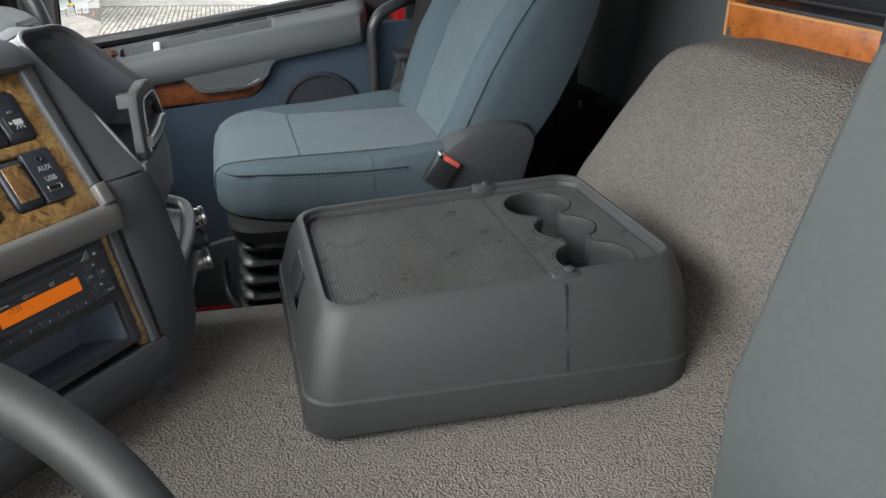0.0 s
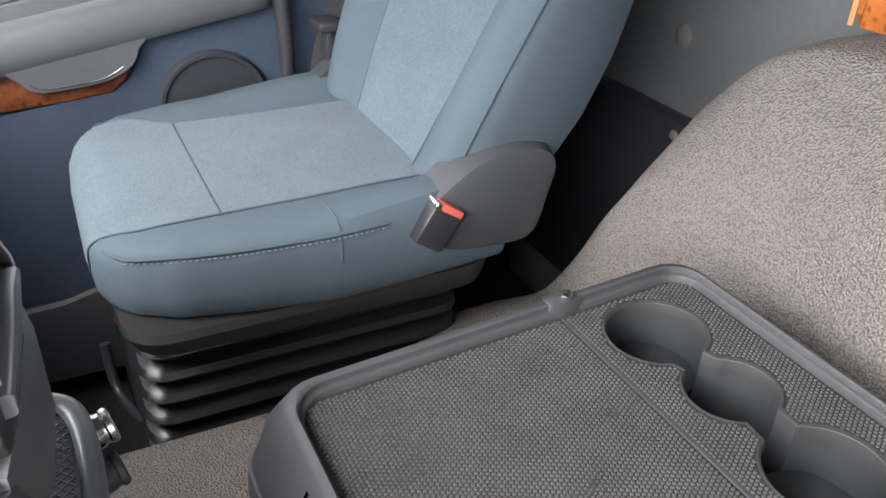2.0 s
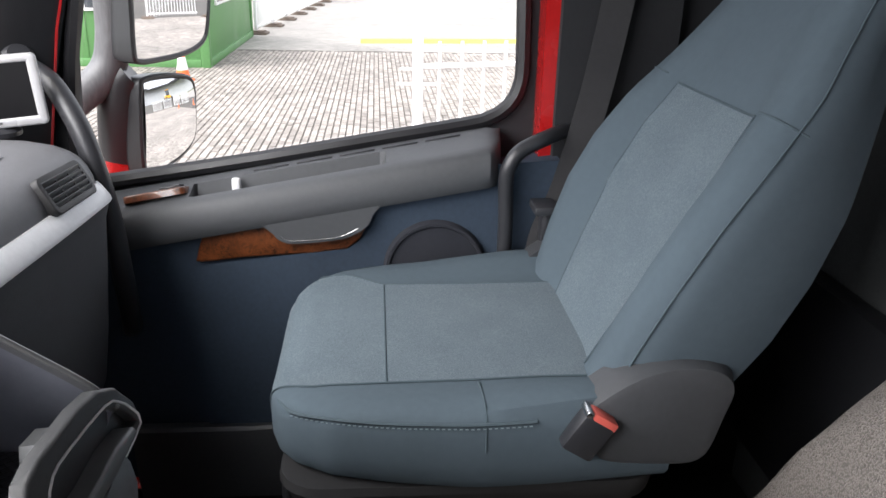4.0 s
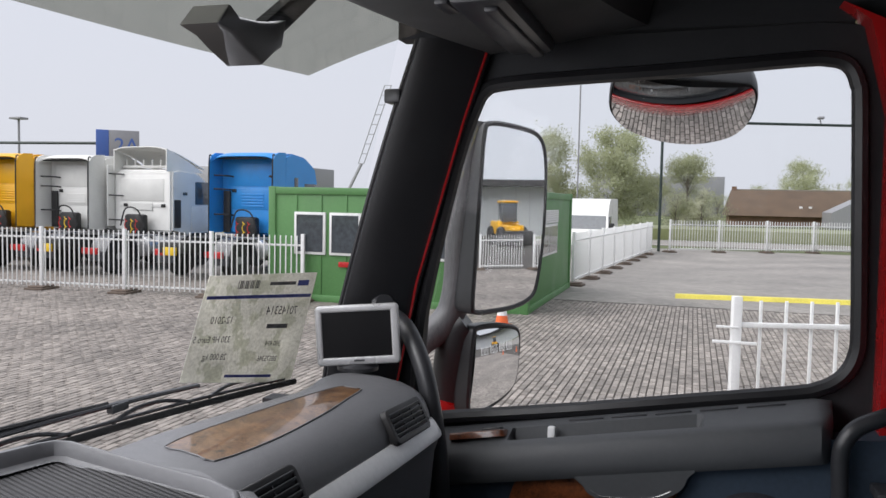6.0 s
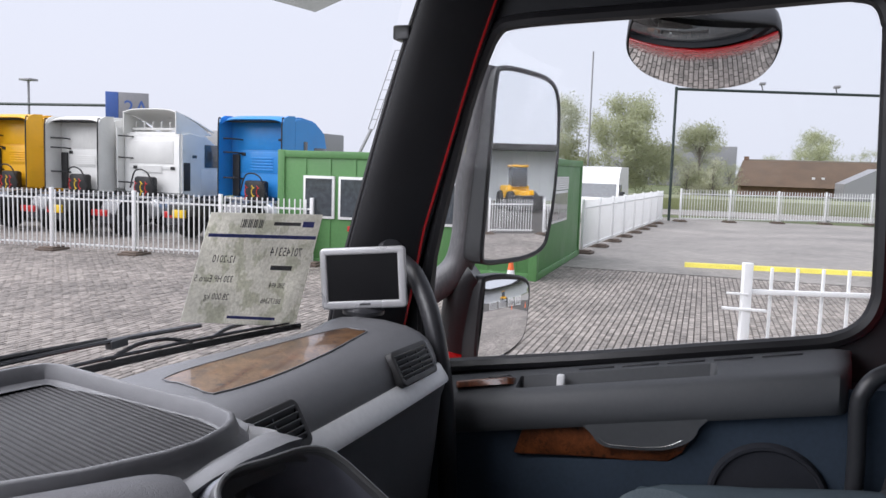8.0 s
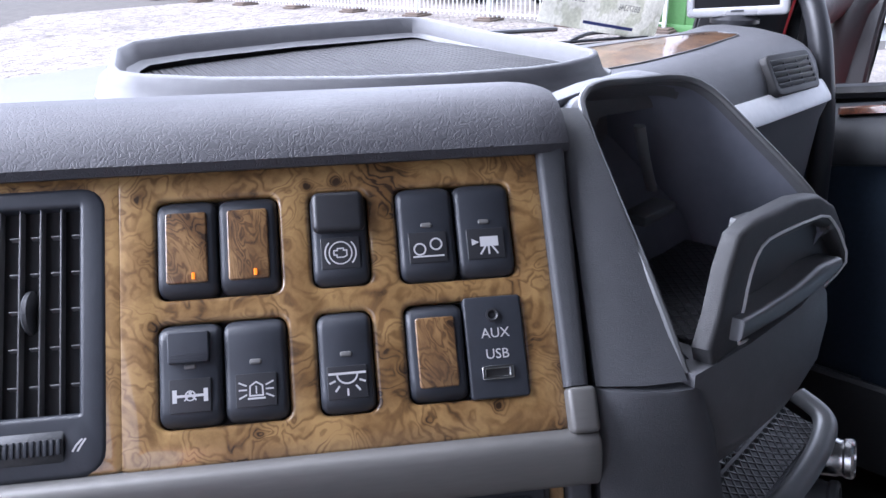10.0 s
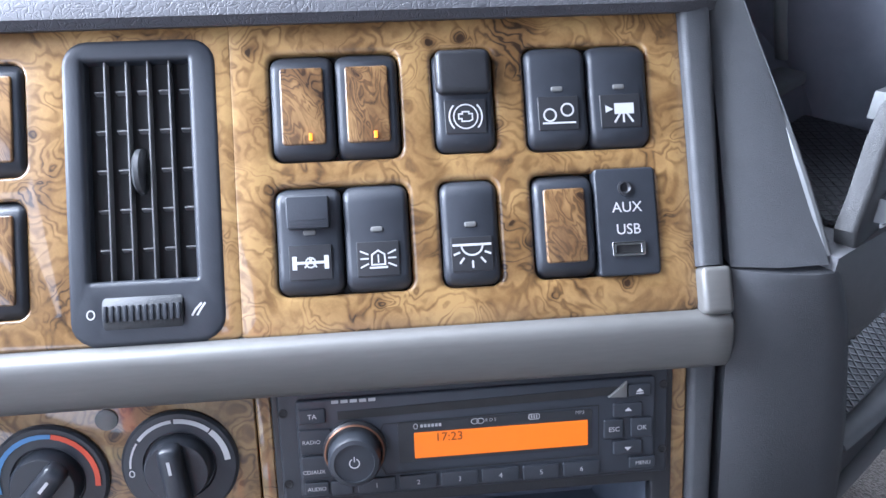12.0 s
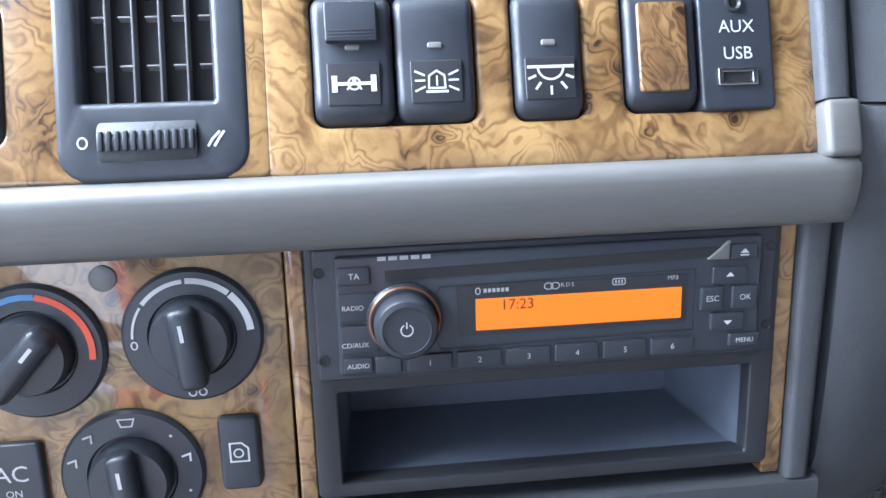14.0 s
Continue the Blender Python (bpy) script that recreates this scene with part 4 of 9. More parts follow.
    # plastic hinge cover and buckle beside the cushion, on the tunnel side
    for sd in (-1, 1):
        xs = cx + sd * 0.218
        b = bmesh.new()
        prof = [(-0.438, 2.188), (-0.446, 2.206), (-0.477, 2.233), (-0.512, 2.255), (-0.552, 2.267), (-0.59, 2.266), (-0.615, 2.256), (-0.626, 2.235), (-0.618, 2.2), (-0.608, 2.16), (-0.597, 2.143), (-0.575, 2.136), (-0.52, 2.138), (-0.472, 2.142), (-0.455, 2.155)]
        prof = [(p.x, p.y) for p in smooth_path([Vector((y, z, 0)) for y, z in prof], 3, True)]
        rings(b, [[Vector((xs + sd * -0.03, y, z)) for y, z in prof], [Vector((xs + sd * 0.002, y, z)) for y, z in prof], [Vector((xs + sd * 0.02, -0.53 + (y + 0.53) * 0.94, 2.18 + (z - 2.18) * 0.93)) for y, z in prof], [Vector((xs + sd * 0.024, -0.53 + (y + 0.53) * 0.8, 2.18 + (z - 2.18) * 0.78)) for y, z in prof]])
        part("hinge_cover", b, SEATPLASTIC, e, "dark grey plastic recliner cover")
    xs = cx - flip * 0.245
    mk = Matrix.Translation((xs - 0.004, -0.452, 2.19)) @ pose(0, 0, 0, 32, 0, 0)
    b = bmesh.new()
    box(b, (-0.0115, -0.022, -0.024), (0.0115, 0.018, 0.026), 0.004, mk)
    buckle = part("belt_buckle", b, BLACK, e, "black seat-belt buckle")
    b = bmesh.new()
    box(b, (-0.0112, -0.022, 0.019), (0.0112, 0.011, 0.031), 0.003, mk)
    part("release_button", b, REDBTN, buckle, "red release button")
    b = bmesh.new()
    box(b, (-0.0125, 0.011, 0.022), (0.0125, 0.019, 0.03), 0.002, mk)
    part("slot", b, CHROME, buckle)
    return e


seat(0.662, "blue-grey cloth passenger seat on black rubber bellows")

# ---- driver's seat, only its inner flank comes near ----
def driver_seat():
    e = thing("driver_seat", (-0.62, -0.55, FLOOR_Z), "grey driver's seat with plastic side panel beside the tunnel", "seat", "cab seats")
    b = bmesh.new()
    prof = [(-0.46, 1.98), (-0.457, 2.1), (-0.456, 2.2), (-0.454, 2.29), (-0.471, 2.36), (-0.489, 2.433), (-0.507, 2.5), (-0.54, 2.6), (-0.62, 2.85), (-0.68, 2.86), (-0.72, 2.6), (-0.7, 2.3), (-0.68, 2.0)]
    def sec(x, k):
        return [Vector((x, -0.6 + (y + 0.6) * k, 2.35 + (z - 2.35) * (0.5 + 0.5 * k))) for y, z in prof]
    rings(b, [sec(-0.38, 0.955), sec(-0.3825, 0.985), sec(-0.388, 1.0), sec(-0.6, 1.0), sec(-0.85, 1.0), sec(-0.865, 0.9)])
    part("backrest", b, DSEAT, e)
    b = bmesh.new()
    lathe(b, [(0.0085, -0.004), (0.0085, 0.001), (0.0065, 0.0025), (0.0055, 0.0005), (0.003, 0.0005), (0.0025, 0.003), (0.0003, 0.003)], Matrix.Translation((-0.3805, -0.518, 2.474)) @ pose(0, 0, 0, 0, 90, 0), 20)
    part("hinge_bolt", b, BLACK, e)
    b = bmesh.new()
    box(b, (-0.41, -0.556, 2.493), (-0.379, -0.515, 2.56), 0.006)
    part("recliner_grip", b, BLACK, e)
    b = bmesh.new()
    box(b, (-0.86, -0.55, 1.98), (-0.38, -0.28, 2.1), 0.03)
    part("cushion", b, CLOTH, e)
    b = bmesh.new()
    box(b, (-0.8, -0.55, FLOOR_Z), (-0.44, -0.3, 1.99), 0.02)
    part("bellows", b, BELLOW, e)


DSEAT = mat("grey_green_seat_side", (0.066, 0.073, 0.073), 0.6, var=0.05, grain=0.4, gscale=1400)
driver_seat()

# ---- steering wheel, close by the camera at the start ----
def steering_wheel():
    e = thing("steering_wheel", (-0.62, 0.12, 2.28), "black steering wheel in front of the driver's seat", "steering wheel")
    m = Matrix.Translation((-0.578, 0.1, 2.385)) @ pose(0, 0, 0, 24, 0, 0)
    b = bmesh.new()
    tube(b, [m @ Vector((0.225 * math.cos(a), 0.225 * math.sin(a), 0)) for a in span(0, 2 * math.pi, 16)[:-1]], 0.016, 12, 4, closed=True)
    part("rim", b, RUBBER, e)
    b = bmesh.new()
    lathe(b, [(0.02, -0.07), (0.06, -0.05), (0.085, -0.02), (0.08, 0.0), (0.04, 0.012), (0.001, 0.014)], m, 28)
    part("hub", b, RUBBER, e)
    for a in (0, 120, 240):
        b = bmesh.new()
        c, s = math.cos(radians(a - 90)), math.sin(radians(a - 90))
        tube(b, [m @ Vector((0.06 * c, 0.06 * s, -0.02)), m @ Vector((0.14 * c, 0.14 * s, -0.015)), m @ Vector((0.222 * c, 0.222 * s, 0))], 0.014, 8)
        part("spoke", b, RUBBER, e)
    b = bmesh.new()
    tube(b, [m @ Vector((0, 0, -0.03)), m @ Vector((0, 0.0, -0.35))], 0.035, 14, 2)
    part("column", b, RUBBER, e)


steering_wheel()

# ---- wooden cabinet on the hump ----
def cabinet():
    e = thing("wooden_cabinet", (0.09, -0.89, 2.43), "open orange burr-wood cabinet standing on the tunnel hump", "cabinet")
    x0, x1, y0, y1, z0, z1 = -0.075, 0.25, -0.965, -0.836, 2.428, 2.78
    for nm, lo, hi in (("bottom_board", (x0, y0, z0), (x1, y1 - 0.012, z0 + 0.012)), ("top_board", (x0, y0, z1 - 0.012), (x1, y1, z1)), ("side_board", (x0, y0, z0 + 0.012), (x0 + 0.012, y1, z1 - 0.012)), ("side_board", (x1 - 0.012, y0, z0 + 0.012), (x1, y1, z1 - 0.012)), ("back_board", (x0 + 0.012, y0, z0 + 0.012), (x1 - 0.012, y0 + 0.006, z1 - 0.012))):
        b = bmesh.new()
        box(b, lo, hi, 0.0015)
        part(nm, b, BURL_ORANGE if nm != "back_board" else BLACK, e)
    b = bmesh.new()
    box(b, (x0 + 0.0125, y1 - 0.0115, z0), (x1 - 0.0125, y1, z0 + 0.045), 0.001)
    part("front_rail", b, BURL_ORANGE, e)
    for lo, hi in (((x0, y1 + 0.0005, z0), (x0 + 0.012, y1 + 0.0025, z1)), ((x1 - 0.006, y1 + 0.0005, z0), (x1, y1 + 0.0025, z1)), ((x0 + 0.0125, y1 + 0.0005, z0 + 0.043), (x1 - 0.0065, y1 + 0.0025, z0 + 0.047))):
        b = bmesh.new()
        box(b, lo, hi)
        part("edge_strip", b, WOOD_EDGE, e)
    b = bmesh.new()
    box(b, (x0 + 0.014, y0 + 0.01, z0 + 0.0125), (x1 - 0.014, y1 - 0.016, z0 + 0.05), 0.004)
    box(b, (x0 + 0.02, y0 + 0.01, z0 + 0.05), (x1 - 0.02, y0 + 0.03, z1 - 0.03), 0.004)
    part("black_insert", b, BLACK, e)
    b = bmesh.new()
    tube(b, [(x0 + 0.016, y1 - 0.025, z0 + 0.06), (x1 - 0.016, y1 - 0.025, z0 + 0.06)], 0.003, 8, 1)
    part("rod", b, BLACK, e)
    for x in (x0 + 0.02, x1 - 0.09):
        b = bmesh.new()
        lathe(b, [(0.0055, -0.004), (0.0055, 0.004), (0.003, 0.006), (0.0005, 0.006)], Matrix.Translation((x, y1 - 0.02, z0 + 0.062)) @ pose(0, 0, 0, -90), 12)
        part("screw", b, CHROME, e)


cabinet()

GRIDMAT = mat("diamond_rubber_mat", (0.055, 0.056, 0.06), 0.32, var=0.06)
nt = GRIDMAT.node_tree
tc = nt.nodes.new("ShaderNodeTexCoord")
mp = nt.nodes.new("ShaderNodeMapping")
mp.inputs["Scale"].default_value = (190, 190, 120)
mp.inputs["Rotation"].default_value = (0, 0, radians(45))
nt.links.new(tc.outputs["Object"], mp.inputs[0])
vv = node(nt, "ShaderNodeTexVoronoi", Scale=1.0, Randomness=0.0)
vv.distance = "CHEBYCHEV"
nt.links.new(mp.outputs[0], vv.inputs["Vector"])
rr = ramp(nt, [(0.3, (0, 0, 0)), (0.45, (1, 1, 1))])
nt.links.new(vv.outputs["Distance"], rr.inputs[0])
bp = node(nt, "ShaderNodeBump", Strength=1.0, Distance=0.003)
nt.links.new(rr.outputs[0], bp.inputs["Height"])
nt.links.new(bp.outputs[0], nt.nodes["Principled BSDF"].inputs["Normal"])
SILVERGREY = mat("satin_grey_plastic", (0.16, 0.165, 0.17), 0.35, 0.2, var=0.04)

# ---- doors ----
def sill(y):
    """Height of the lower edge of the door window."""
    return 2.329 - 0.182 * y


WIN = [(0.182, 2.304), (-0.027, 2.337), (-0.219, 2.371), (-0.385, 2.4), (-0.42, 2.41), (-0.442, 2.422), (-0.46, 2.441), (-0.471, 2.468), (-0.474, 2.51), (-0.467, 2.687), (-0.459, 2.874), (-0.455, 2.9), (-0.447, 2.922), (-0.433, 2.936), (-0.41, 2.942), (-0.372, 2.943), (-0.197, 2.932), (0.041, 2.921), (0.128, 2.914), (0.152, 2.904), (0.168, 2.88), (0.205, 2.77), (0.264, 2.5), (0.274, 2.36), (0.269, 2.318), (0.258, 2.302), (0.24, 2.296)]


def door(sx, tag):
    e = thing("door_" + tag, (sx * 1.0, -0.1, 1.72), "cab door with grey ledge, dark blue cloth and red-brown burr trim" if sx > 0 else "closed cab door on the driver's side", "door", kind="structure")
    mx = Matrix(((0, 0, sx, 0), (1, 0, 0, 0), (0, 1, 0, 0), (0, 0, 0, 1)))  # local x is along y, local y is up, local z outwards
    outer = [(0.32, 1.72), (-0.55, 1.72), (-0.55, 2.35), (-0.545, 2.9), (-0.5, 2.99), (-0.4, 3.0), (0.16, 2.99), (0.2, 2.96), (0.25, 2.75), (0.3, 2.5), (0.325, 2.3)]
    win = WIN
    b = bmesh.new()
    plate(b, outer, [win], mx @ Matrix.Translation((0, 0, 1.04)) @ Matrix.Diagonal((1, 1, -1, 1)), 0, 0.05, 0.004)
    part("door_shell", b, LINING, e)
    b = bmesh.new()
    tube(b, [(sx * 1.038, y, z) for y, z in win], 0.013, 8, 3, closed=True)
    part("window_seal", b, SEAL, e, "black rubber window seal")
    b = bmesh.new()
    slab(b, shrink(win, -0.01), 1.055, 1.06, mx)
    pane = part("pane", b, WINDOW, e, "clear side window pane")
    pane.visible_shadow = False
    if sx < 0:
        return e
    # grey ledge under the window, with a tray let into it
    def ledge(y, prof):
        return [Vector((x, y, sill(y) + dz)) for x, dz in prof]
    top = [(1.04, -0.02), (1.03, -0.008), (1.012, -0.006), (0.995, -0.011)]
    face = [(0.934, -0.025), (0.927, -0.033), (0.922, -0.047), (0.92, -0.062), (0.921, -0.077), (0.926, -0.086), (0.945, -0.092), (1.035, -0.094)]
    solid = top + [(0.985, -0.013), (0.968, -0.017), (0.95, -0.02)] + face
    tray = top + [(0.988, -0.046), (0.96, -0.05), (0.951, -0.021)] + face
    b = bmesh.new()
    rows = [(0.32, 0), (0.2, 0), (0.1, 0), (0.078, 0), (0.072, 1), (0.0, 1), (-0.1, 1), (-0.232, 1), (-0.242, 0), (-0.33, 0), (-0.39, 0), (-0.41, 0)]
    rings(b, [ledge(y, tray if k else solid) for y, k in rows] + [[p + Vector(((1.02 - p.x) * f, -d, 0)) for p in ledge(-0.41, solid)] for f, d in ((0.12, 0.012), (0.4, 0.022), (0.8, 0.027))])
    part("ledge", b, DOORTOP, e, "moulded grey ledge with a long tray")
    for k in range(5):
        b = bmesh.new()
        ya = -0.05 - 0.072 * k
        box(b, (1.002, -0.03, -0.001), (1.008, 0.03, 0.0022), 0.001, Matrix.Translation((0, ya, sill(ya) - 0.0085)) @ pose(0, 0, 0, -10.3, 0, 0))
        part("defrost_slot", b, BLACK, e)
    b = bmesh.new()
    box(b, (-0.006, -0.007, -0.03), (0.006, 0.007, 0.014), 0.004, Matrix.Translation((0.976, 0.005, sill(0.005) - 0.022)))
    part("tray_clip", b, STRIP, e, "small pale plastic clip")
    # wood plate with a window switch at the front end of the ledge
    b = bmesh.new()
    mw = Matrix.Translation((0.982, 0.135, sill(0.135) - 0.0155)) @ pose(0, 0, 0, -10.3, 16, 0)
    slab(b, rrect(-0.03, -0.052, 0.03, 0.05, 0.01), -0.006, 0.006, mw, 0.003)
    plate_w = part("switch_plate", b, BURL_RED, e, "lacquered burr-wood switch plate")
    b = bmesh.new()
    box(b, (-0.02, -0.043, 0.005), (0.018, -0.008, 0.011), 0.003, mw)
    part("window_switch", b, BLACK, plate_w)
    # cloth covered lower panel with its raised edge
    b = bmesh.new()
    ml = mx @ Matrix.Translation((0, 0, 0.955)) @ Matrix.Diagonal((1, 1, -1, 1))
    slab(b, [(0.07, 1.74), (-0.53, 1.74), (-0.53, 2.36), (-0.42, 2.345), (-0.34, 2.325), (-0.255, 2.3), (-0.24, 2.28), (-0.225, 2.245), (-0.208, 2.218), (-0.18, 2.199), (-0.1, 2.19), (0.02, 2.176), (0.06, 2.17), (0.069, 2.155)], -0.06, 0.012, ml, 0.008)
    part("cloth_panel", b, DOORBLUE, e, "dark blue-grey cloth panel")
    b = bmesh.new()
    slab(b, [(0.3, 1.75), (0.3, 2.2), (-0.5, 2.34), (-0.5, 1.75)], -0.07, 0.0, ml)
    part("upper_panel", b, DOORBLUE, e)
    # burr insert and pull handle
    b = bmesh.new()
    slab(b, [(0.074, 2.186), (0.062, 2.225), (0.05, 2.242), (0.034, 2.252), (0.01, 2.262), (-0.06, 2.272), (-0.212, 2.294), (-0.219, 2.285), (-0.212, 2.25), (-0.198, 2.224), (-0.176, 2.206), (-0.116, 2.199), (-0.019, 2.193), (0.06, 2.184)], -0.01, 0.014, ml, 0.004)
    part("burr_insert", b, BURL_RED, e, "red-brown burr-wood insert")
    b = bmesh.new()
    prof = [(-0.052, 2.274), (-0.216, 2.297), (-0.213, 2.275), (-0.203, 2.255), (-0.166, 2.237), (-0.099, 2.23), (-0.076, 2.232), (-0.064, 2.243)]
    prof = [(p.x, p.y) for p in smooth_path([Vector((y, z, 0)) for y, z in reversed(prof)], 4, True)]
    slab(b, prof, 0.004, 0.031, ml, 0.007)
    part("pull_handle", b, DOORTOP, e, "grey moulded pull handle")
    b = bmesh.new()
    tube(b, [(0.9255, -0.066, 2.239), (0.9235, -0.078, 2.2305), (0.9225, -0.1, 2.2285), (0.9225, -0.166, 2.2355), (0.9255, -0.203, 2.254)], 0.0009, 6)
    part("handle_trim", b, CHROME, e)
    # pocket along the foot of the door
    b = bmesh.new()
    rings(b, [[Vector((x, y, z)) for x, z in ((0.97, 1.72), (0.915, 1.73), (0.905, 1.8), (0.902, 1.88 + d), (0.907, 1.886 + d), (0.912, 1.88 + d), (0.97, 1.86))] for y, d in ((0.2, 0.0), (0.0, 0.0), (-0.05, 0.003), (-0.1, 0.016), (-0.2, 0.02), (-0.5, 0.02))])
    part("door_pocket", b, DOORTOP, e, "moulded pocket along the door's foot")
    # loudspeaker grille
    b = bmesh.new()
    ms = mx @ Matrix.Translation((-0.325, 2.17, 0.943)) @ Matrix.Diagonal((1, 1, -1, 1))
    lathe(b, [(0.088, -0.006), (0.088, 0.006), (0.084, 0.012), (0.079, 0.012), (0.077, 0.008), (0.04, 0.011), (0.001, 0.012)], ms, 40)
    part("speaker_grille", b, SPEAKER, e, "round dark loudspeaker grille")
    # bent grab rail at the rear of the door opening
    b = bmesh.new()
    tube(b, [(0.99, -0.565, 2.4), (0.955, -0.53, 2.405), (0.928, -0.495, 2.399), (0.922, -0.459, 2.382), (0.92, -0.442, 2.36), (0.92, -0.436, 2.331), (0.92, -0.439, 2.253), (0.92, -0.439, 2.1), (0.92, -0.44, 1.95), (0.96, -0.448, 1.9)], 0.0125, 12)
    tagged(part("grab_rail", b, BLACK), "bent black grab rail beside the door", "grab rail")
    return e


SPEAKER = mat("speaker_cloth", (0.02, 0.022, 0.03), 0.9, var=0.05, grain=0.6, gscale=1200)
door(1, "1")

# front grab bar on the windscreen pillar
bar = thing("grab_bar", (0.87, 0.17, 2.2), "thick curved black grab bar at the windscreen pillar", "grab bar")
bm = bmesh.new()
tube(bm, [(0.97, 0.31, 2.5), (0.945, 0.275, 2.487), (0.915, 0.245, 2.47), (0.885, 0.21, 2.42), (0.872, 0.19, 2.36), (0.868, 0.175, 2.28), (0.87, 0.17, 2.2), (0.9, 0.175, 2.1), (0.97, 0.2, 2.05)], 0.016, 14)
part("bar", bm, BLACK, bar)
bm = bmesh.new()
lathe(bm, [(0.024, 0.0), (0.024, 0.012), (0.017, 0.02)], Matrix.Translation((0.985, 0.325, 2.506)) @ pose(0, 0, 0, 0, -60, 35), 16)
part("mount", bm, BLACK, bar)

# seat belt hanging beside the passenger seat
def seat_belt():
    e = thing("seat_belt", (0.97, -0.62, 2.3), "black seat belt hanging from the pillar beside the seat", "seat belt")
    b = bmesh.new()
    pts = [(0.985, -0.66, 3.0), (0.965, -0.62, 2.72), (0.95, -0.585, 2.5), (0.925, -0.54, 2.33), (0.9, -0.5, 2.24), (0.885, -0.48, 2.1)]
    path = smooth_path(pts, 6)
    loops = []
    for p in path:
        loops.append([p + Vector((0.006, 0.024, 0)), p + Vector((0.008, 0.024, 0)), p + Vector((-0.006, -0.024, 0)), p + Vector((-0.008, -0.024, 0))])
    rings(b, loops)
    part("webbing", b, BELT, e)
    b = bmesh.new()
    pts = [(1.0, -0.69, 3.0), (0.99, -0.66, 2.7), (0.985, -0.635, 2.4), (0.98, -0.62, 2.0)]
    rings(b, [[p + Vector((0.004, 0.024, 0)), p + Vector((0.006, 0.024, 0)), p + Vector((-0.002, -0.024, 0)), p + Vector((-0.004, -0.024, 0))] for p in smooth_path(pts, 5)])
    part("webbing", b, BELT, e)
    b = bmesh.new()
    box(b, (0.945, -0.65, 2.628), (0.962, -0.59, 2.64), 0.004)
    part("tongue", b, CHROME, e, "steel belt tongue")
    b = bmesh.new()
    box(b, (0.86, -0.515, 2.29), (0.915, -0.475, 2.305), 0.004)
    box(b, (0.875, -0.51, 2.2), (0.905, -0.49, 2.295), 0.004)
    part("belt_guide", b, BLACK, e)


seat_belt()
# belt pillar cover behind the door
bm = bmesh.new()
rings(bm, [[Vector((0.975, -0.522, z)), Vector((1.0, -0.518, z)), Vector((1.04, -0.56, z)), Vector((1.04, -0.72, z)), Vector((0.985, -0.72, z))] for z in (1.7, 2.3, 3.0)])
tagged(part("pillar_rear", bm, LINING), "dark lining of the rear door pillar", "pillar", kind="structure")

# ---- dashboard ----
TH = radians(-39.4)
DU, DN, UPZ = Vector((math.cos(TH), math.sin(TH), 0)), Vector((math.sin(TH), -math.cos(TH), 0)), Vector((0, 0, 1))


def face_frame(z0, n0, tilt):
    a = radians(tilt)
    up, out = -DN * math.sin(a) + UPZ * math.cos(a), DN * math.cos(a) + UPZ * math.sin(a)
    o = DN * n0 + UPZ * z0
    return Matrix(((DU.x, up.x, out.x, o.x), (DU.y, up.y, out.y, o.y), (DU.z, up.z, out.z, o.z), (0, 0, 0, 1)))


FU = face_frame(2.33, 0.026, 34.3)   # upper switch panel: x along it, y up its slope, z out of it
FL = face_frame(2.302, 0.0285, 19.7)  # radio and heater panel


def dn(u, n, z):
    return DU * u + DN * n + UPZ * z


dash = thing("dashboard", (0.0, 0.2, 2.1), "dark grey truck dashboard with honey burr-wood panels", "dashboard")

# burr panels with openings
SW = {"a": (-0.2182, 0.0752, -0.158, 0.1262), "b": (-0.2185, 0.0148, -0.1566, 0.0655), "c": (-0.1448, 0.076, -0.1144, 0.1258), "d": (-0.1448, 0.0146, -0.116, 0.0655), "e": (-0.1022, 0.075, -0.0418, 0.1258), "f": (-0.1022, 0.016, -0.0424, 0.0662)}
bm = bmesh.new()
plate(bm, rrect(-0.2335, 0.0005, -0.027, 0.139, 0.002, 2), [rrect(SW[k][0] - 0.0014, SW[k][1] - 0.0014, SW[k][2] + 0.0014, SW[k][3] + 0.0014, 0.007) for k in "abcdef"], FU, 0.0, 0.008, 0.0024)
part("burr_panel", bm, BURL, dash, "lacquered honey burr-wood switch panel")
bm = bmesh.new()
lsw = [(-0.385, 0.0735, -0.3215, 0.127), (-0.385, 0.0115, -0.3225, 0.066)]
plate(bm, rrect(-0.42, 0.0005, -0.2345, 0.139, 0.002, 2), [rrect(-0.3058, 0.0005 + 0.002, -0.2425, 0.1325, 0.009)] + [rrect(*q, 0.007) for q in lsw], FU, 0.0, 0.008, 0.0016)
part("burr_panel", bm, BURL, dash, "lacquered honey burr-wood vent panel")
bm = bmesh.new()
slab(bm, rrect(-0.42, -0.002, -0.026, 0.141, 0.002, 2), -0.03, -0.0075, FU)
part("panel_backing", bm, RUBBER, dash)
# lower panels
bm = bmesh.new()
plate(bm, [(-0.42, -0.122), (-0.2345, -0.122), (-0.2335, 0.003), (-0.42, 0.003)], [rrect(-0.263, -0.099, -0.2465, -0.067, 0.003)], FL, 0.0, 0.008, 0.0012)
part("burr_panel", bm, BURL, dash, "lacquered honey burr-wood heater panel")
bm = bmesh.new()
slab(bm, rrect(-0.2325, -0.113, -0.2255, 0.003, 0.001, 2), -0.008, 0.0, FL, 0.001)
part("burr_strip", bm, BURL, dash)
bm = bmesh.new()
slab(bm, rrect(-0.0365, -0.113, -0.028, 0.003, 0.001, 2), -0.008, 0.0, FL, 0.001)
part("burr_strip", bm, BURL, dash)
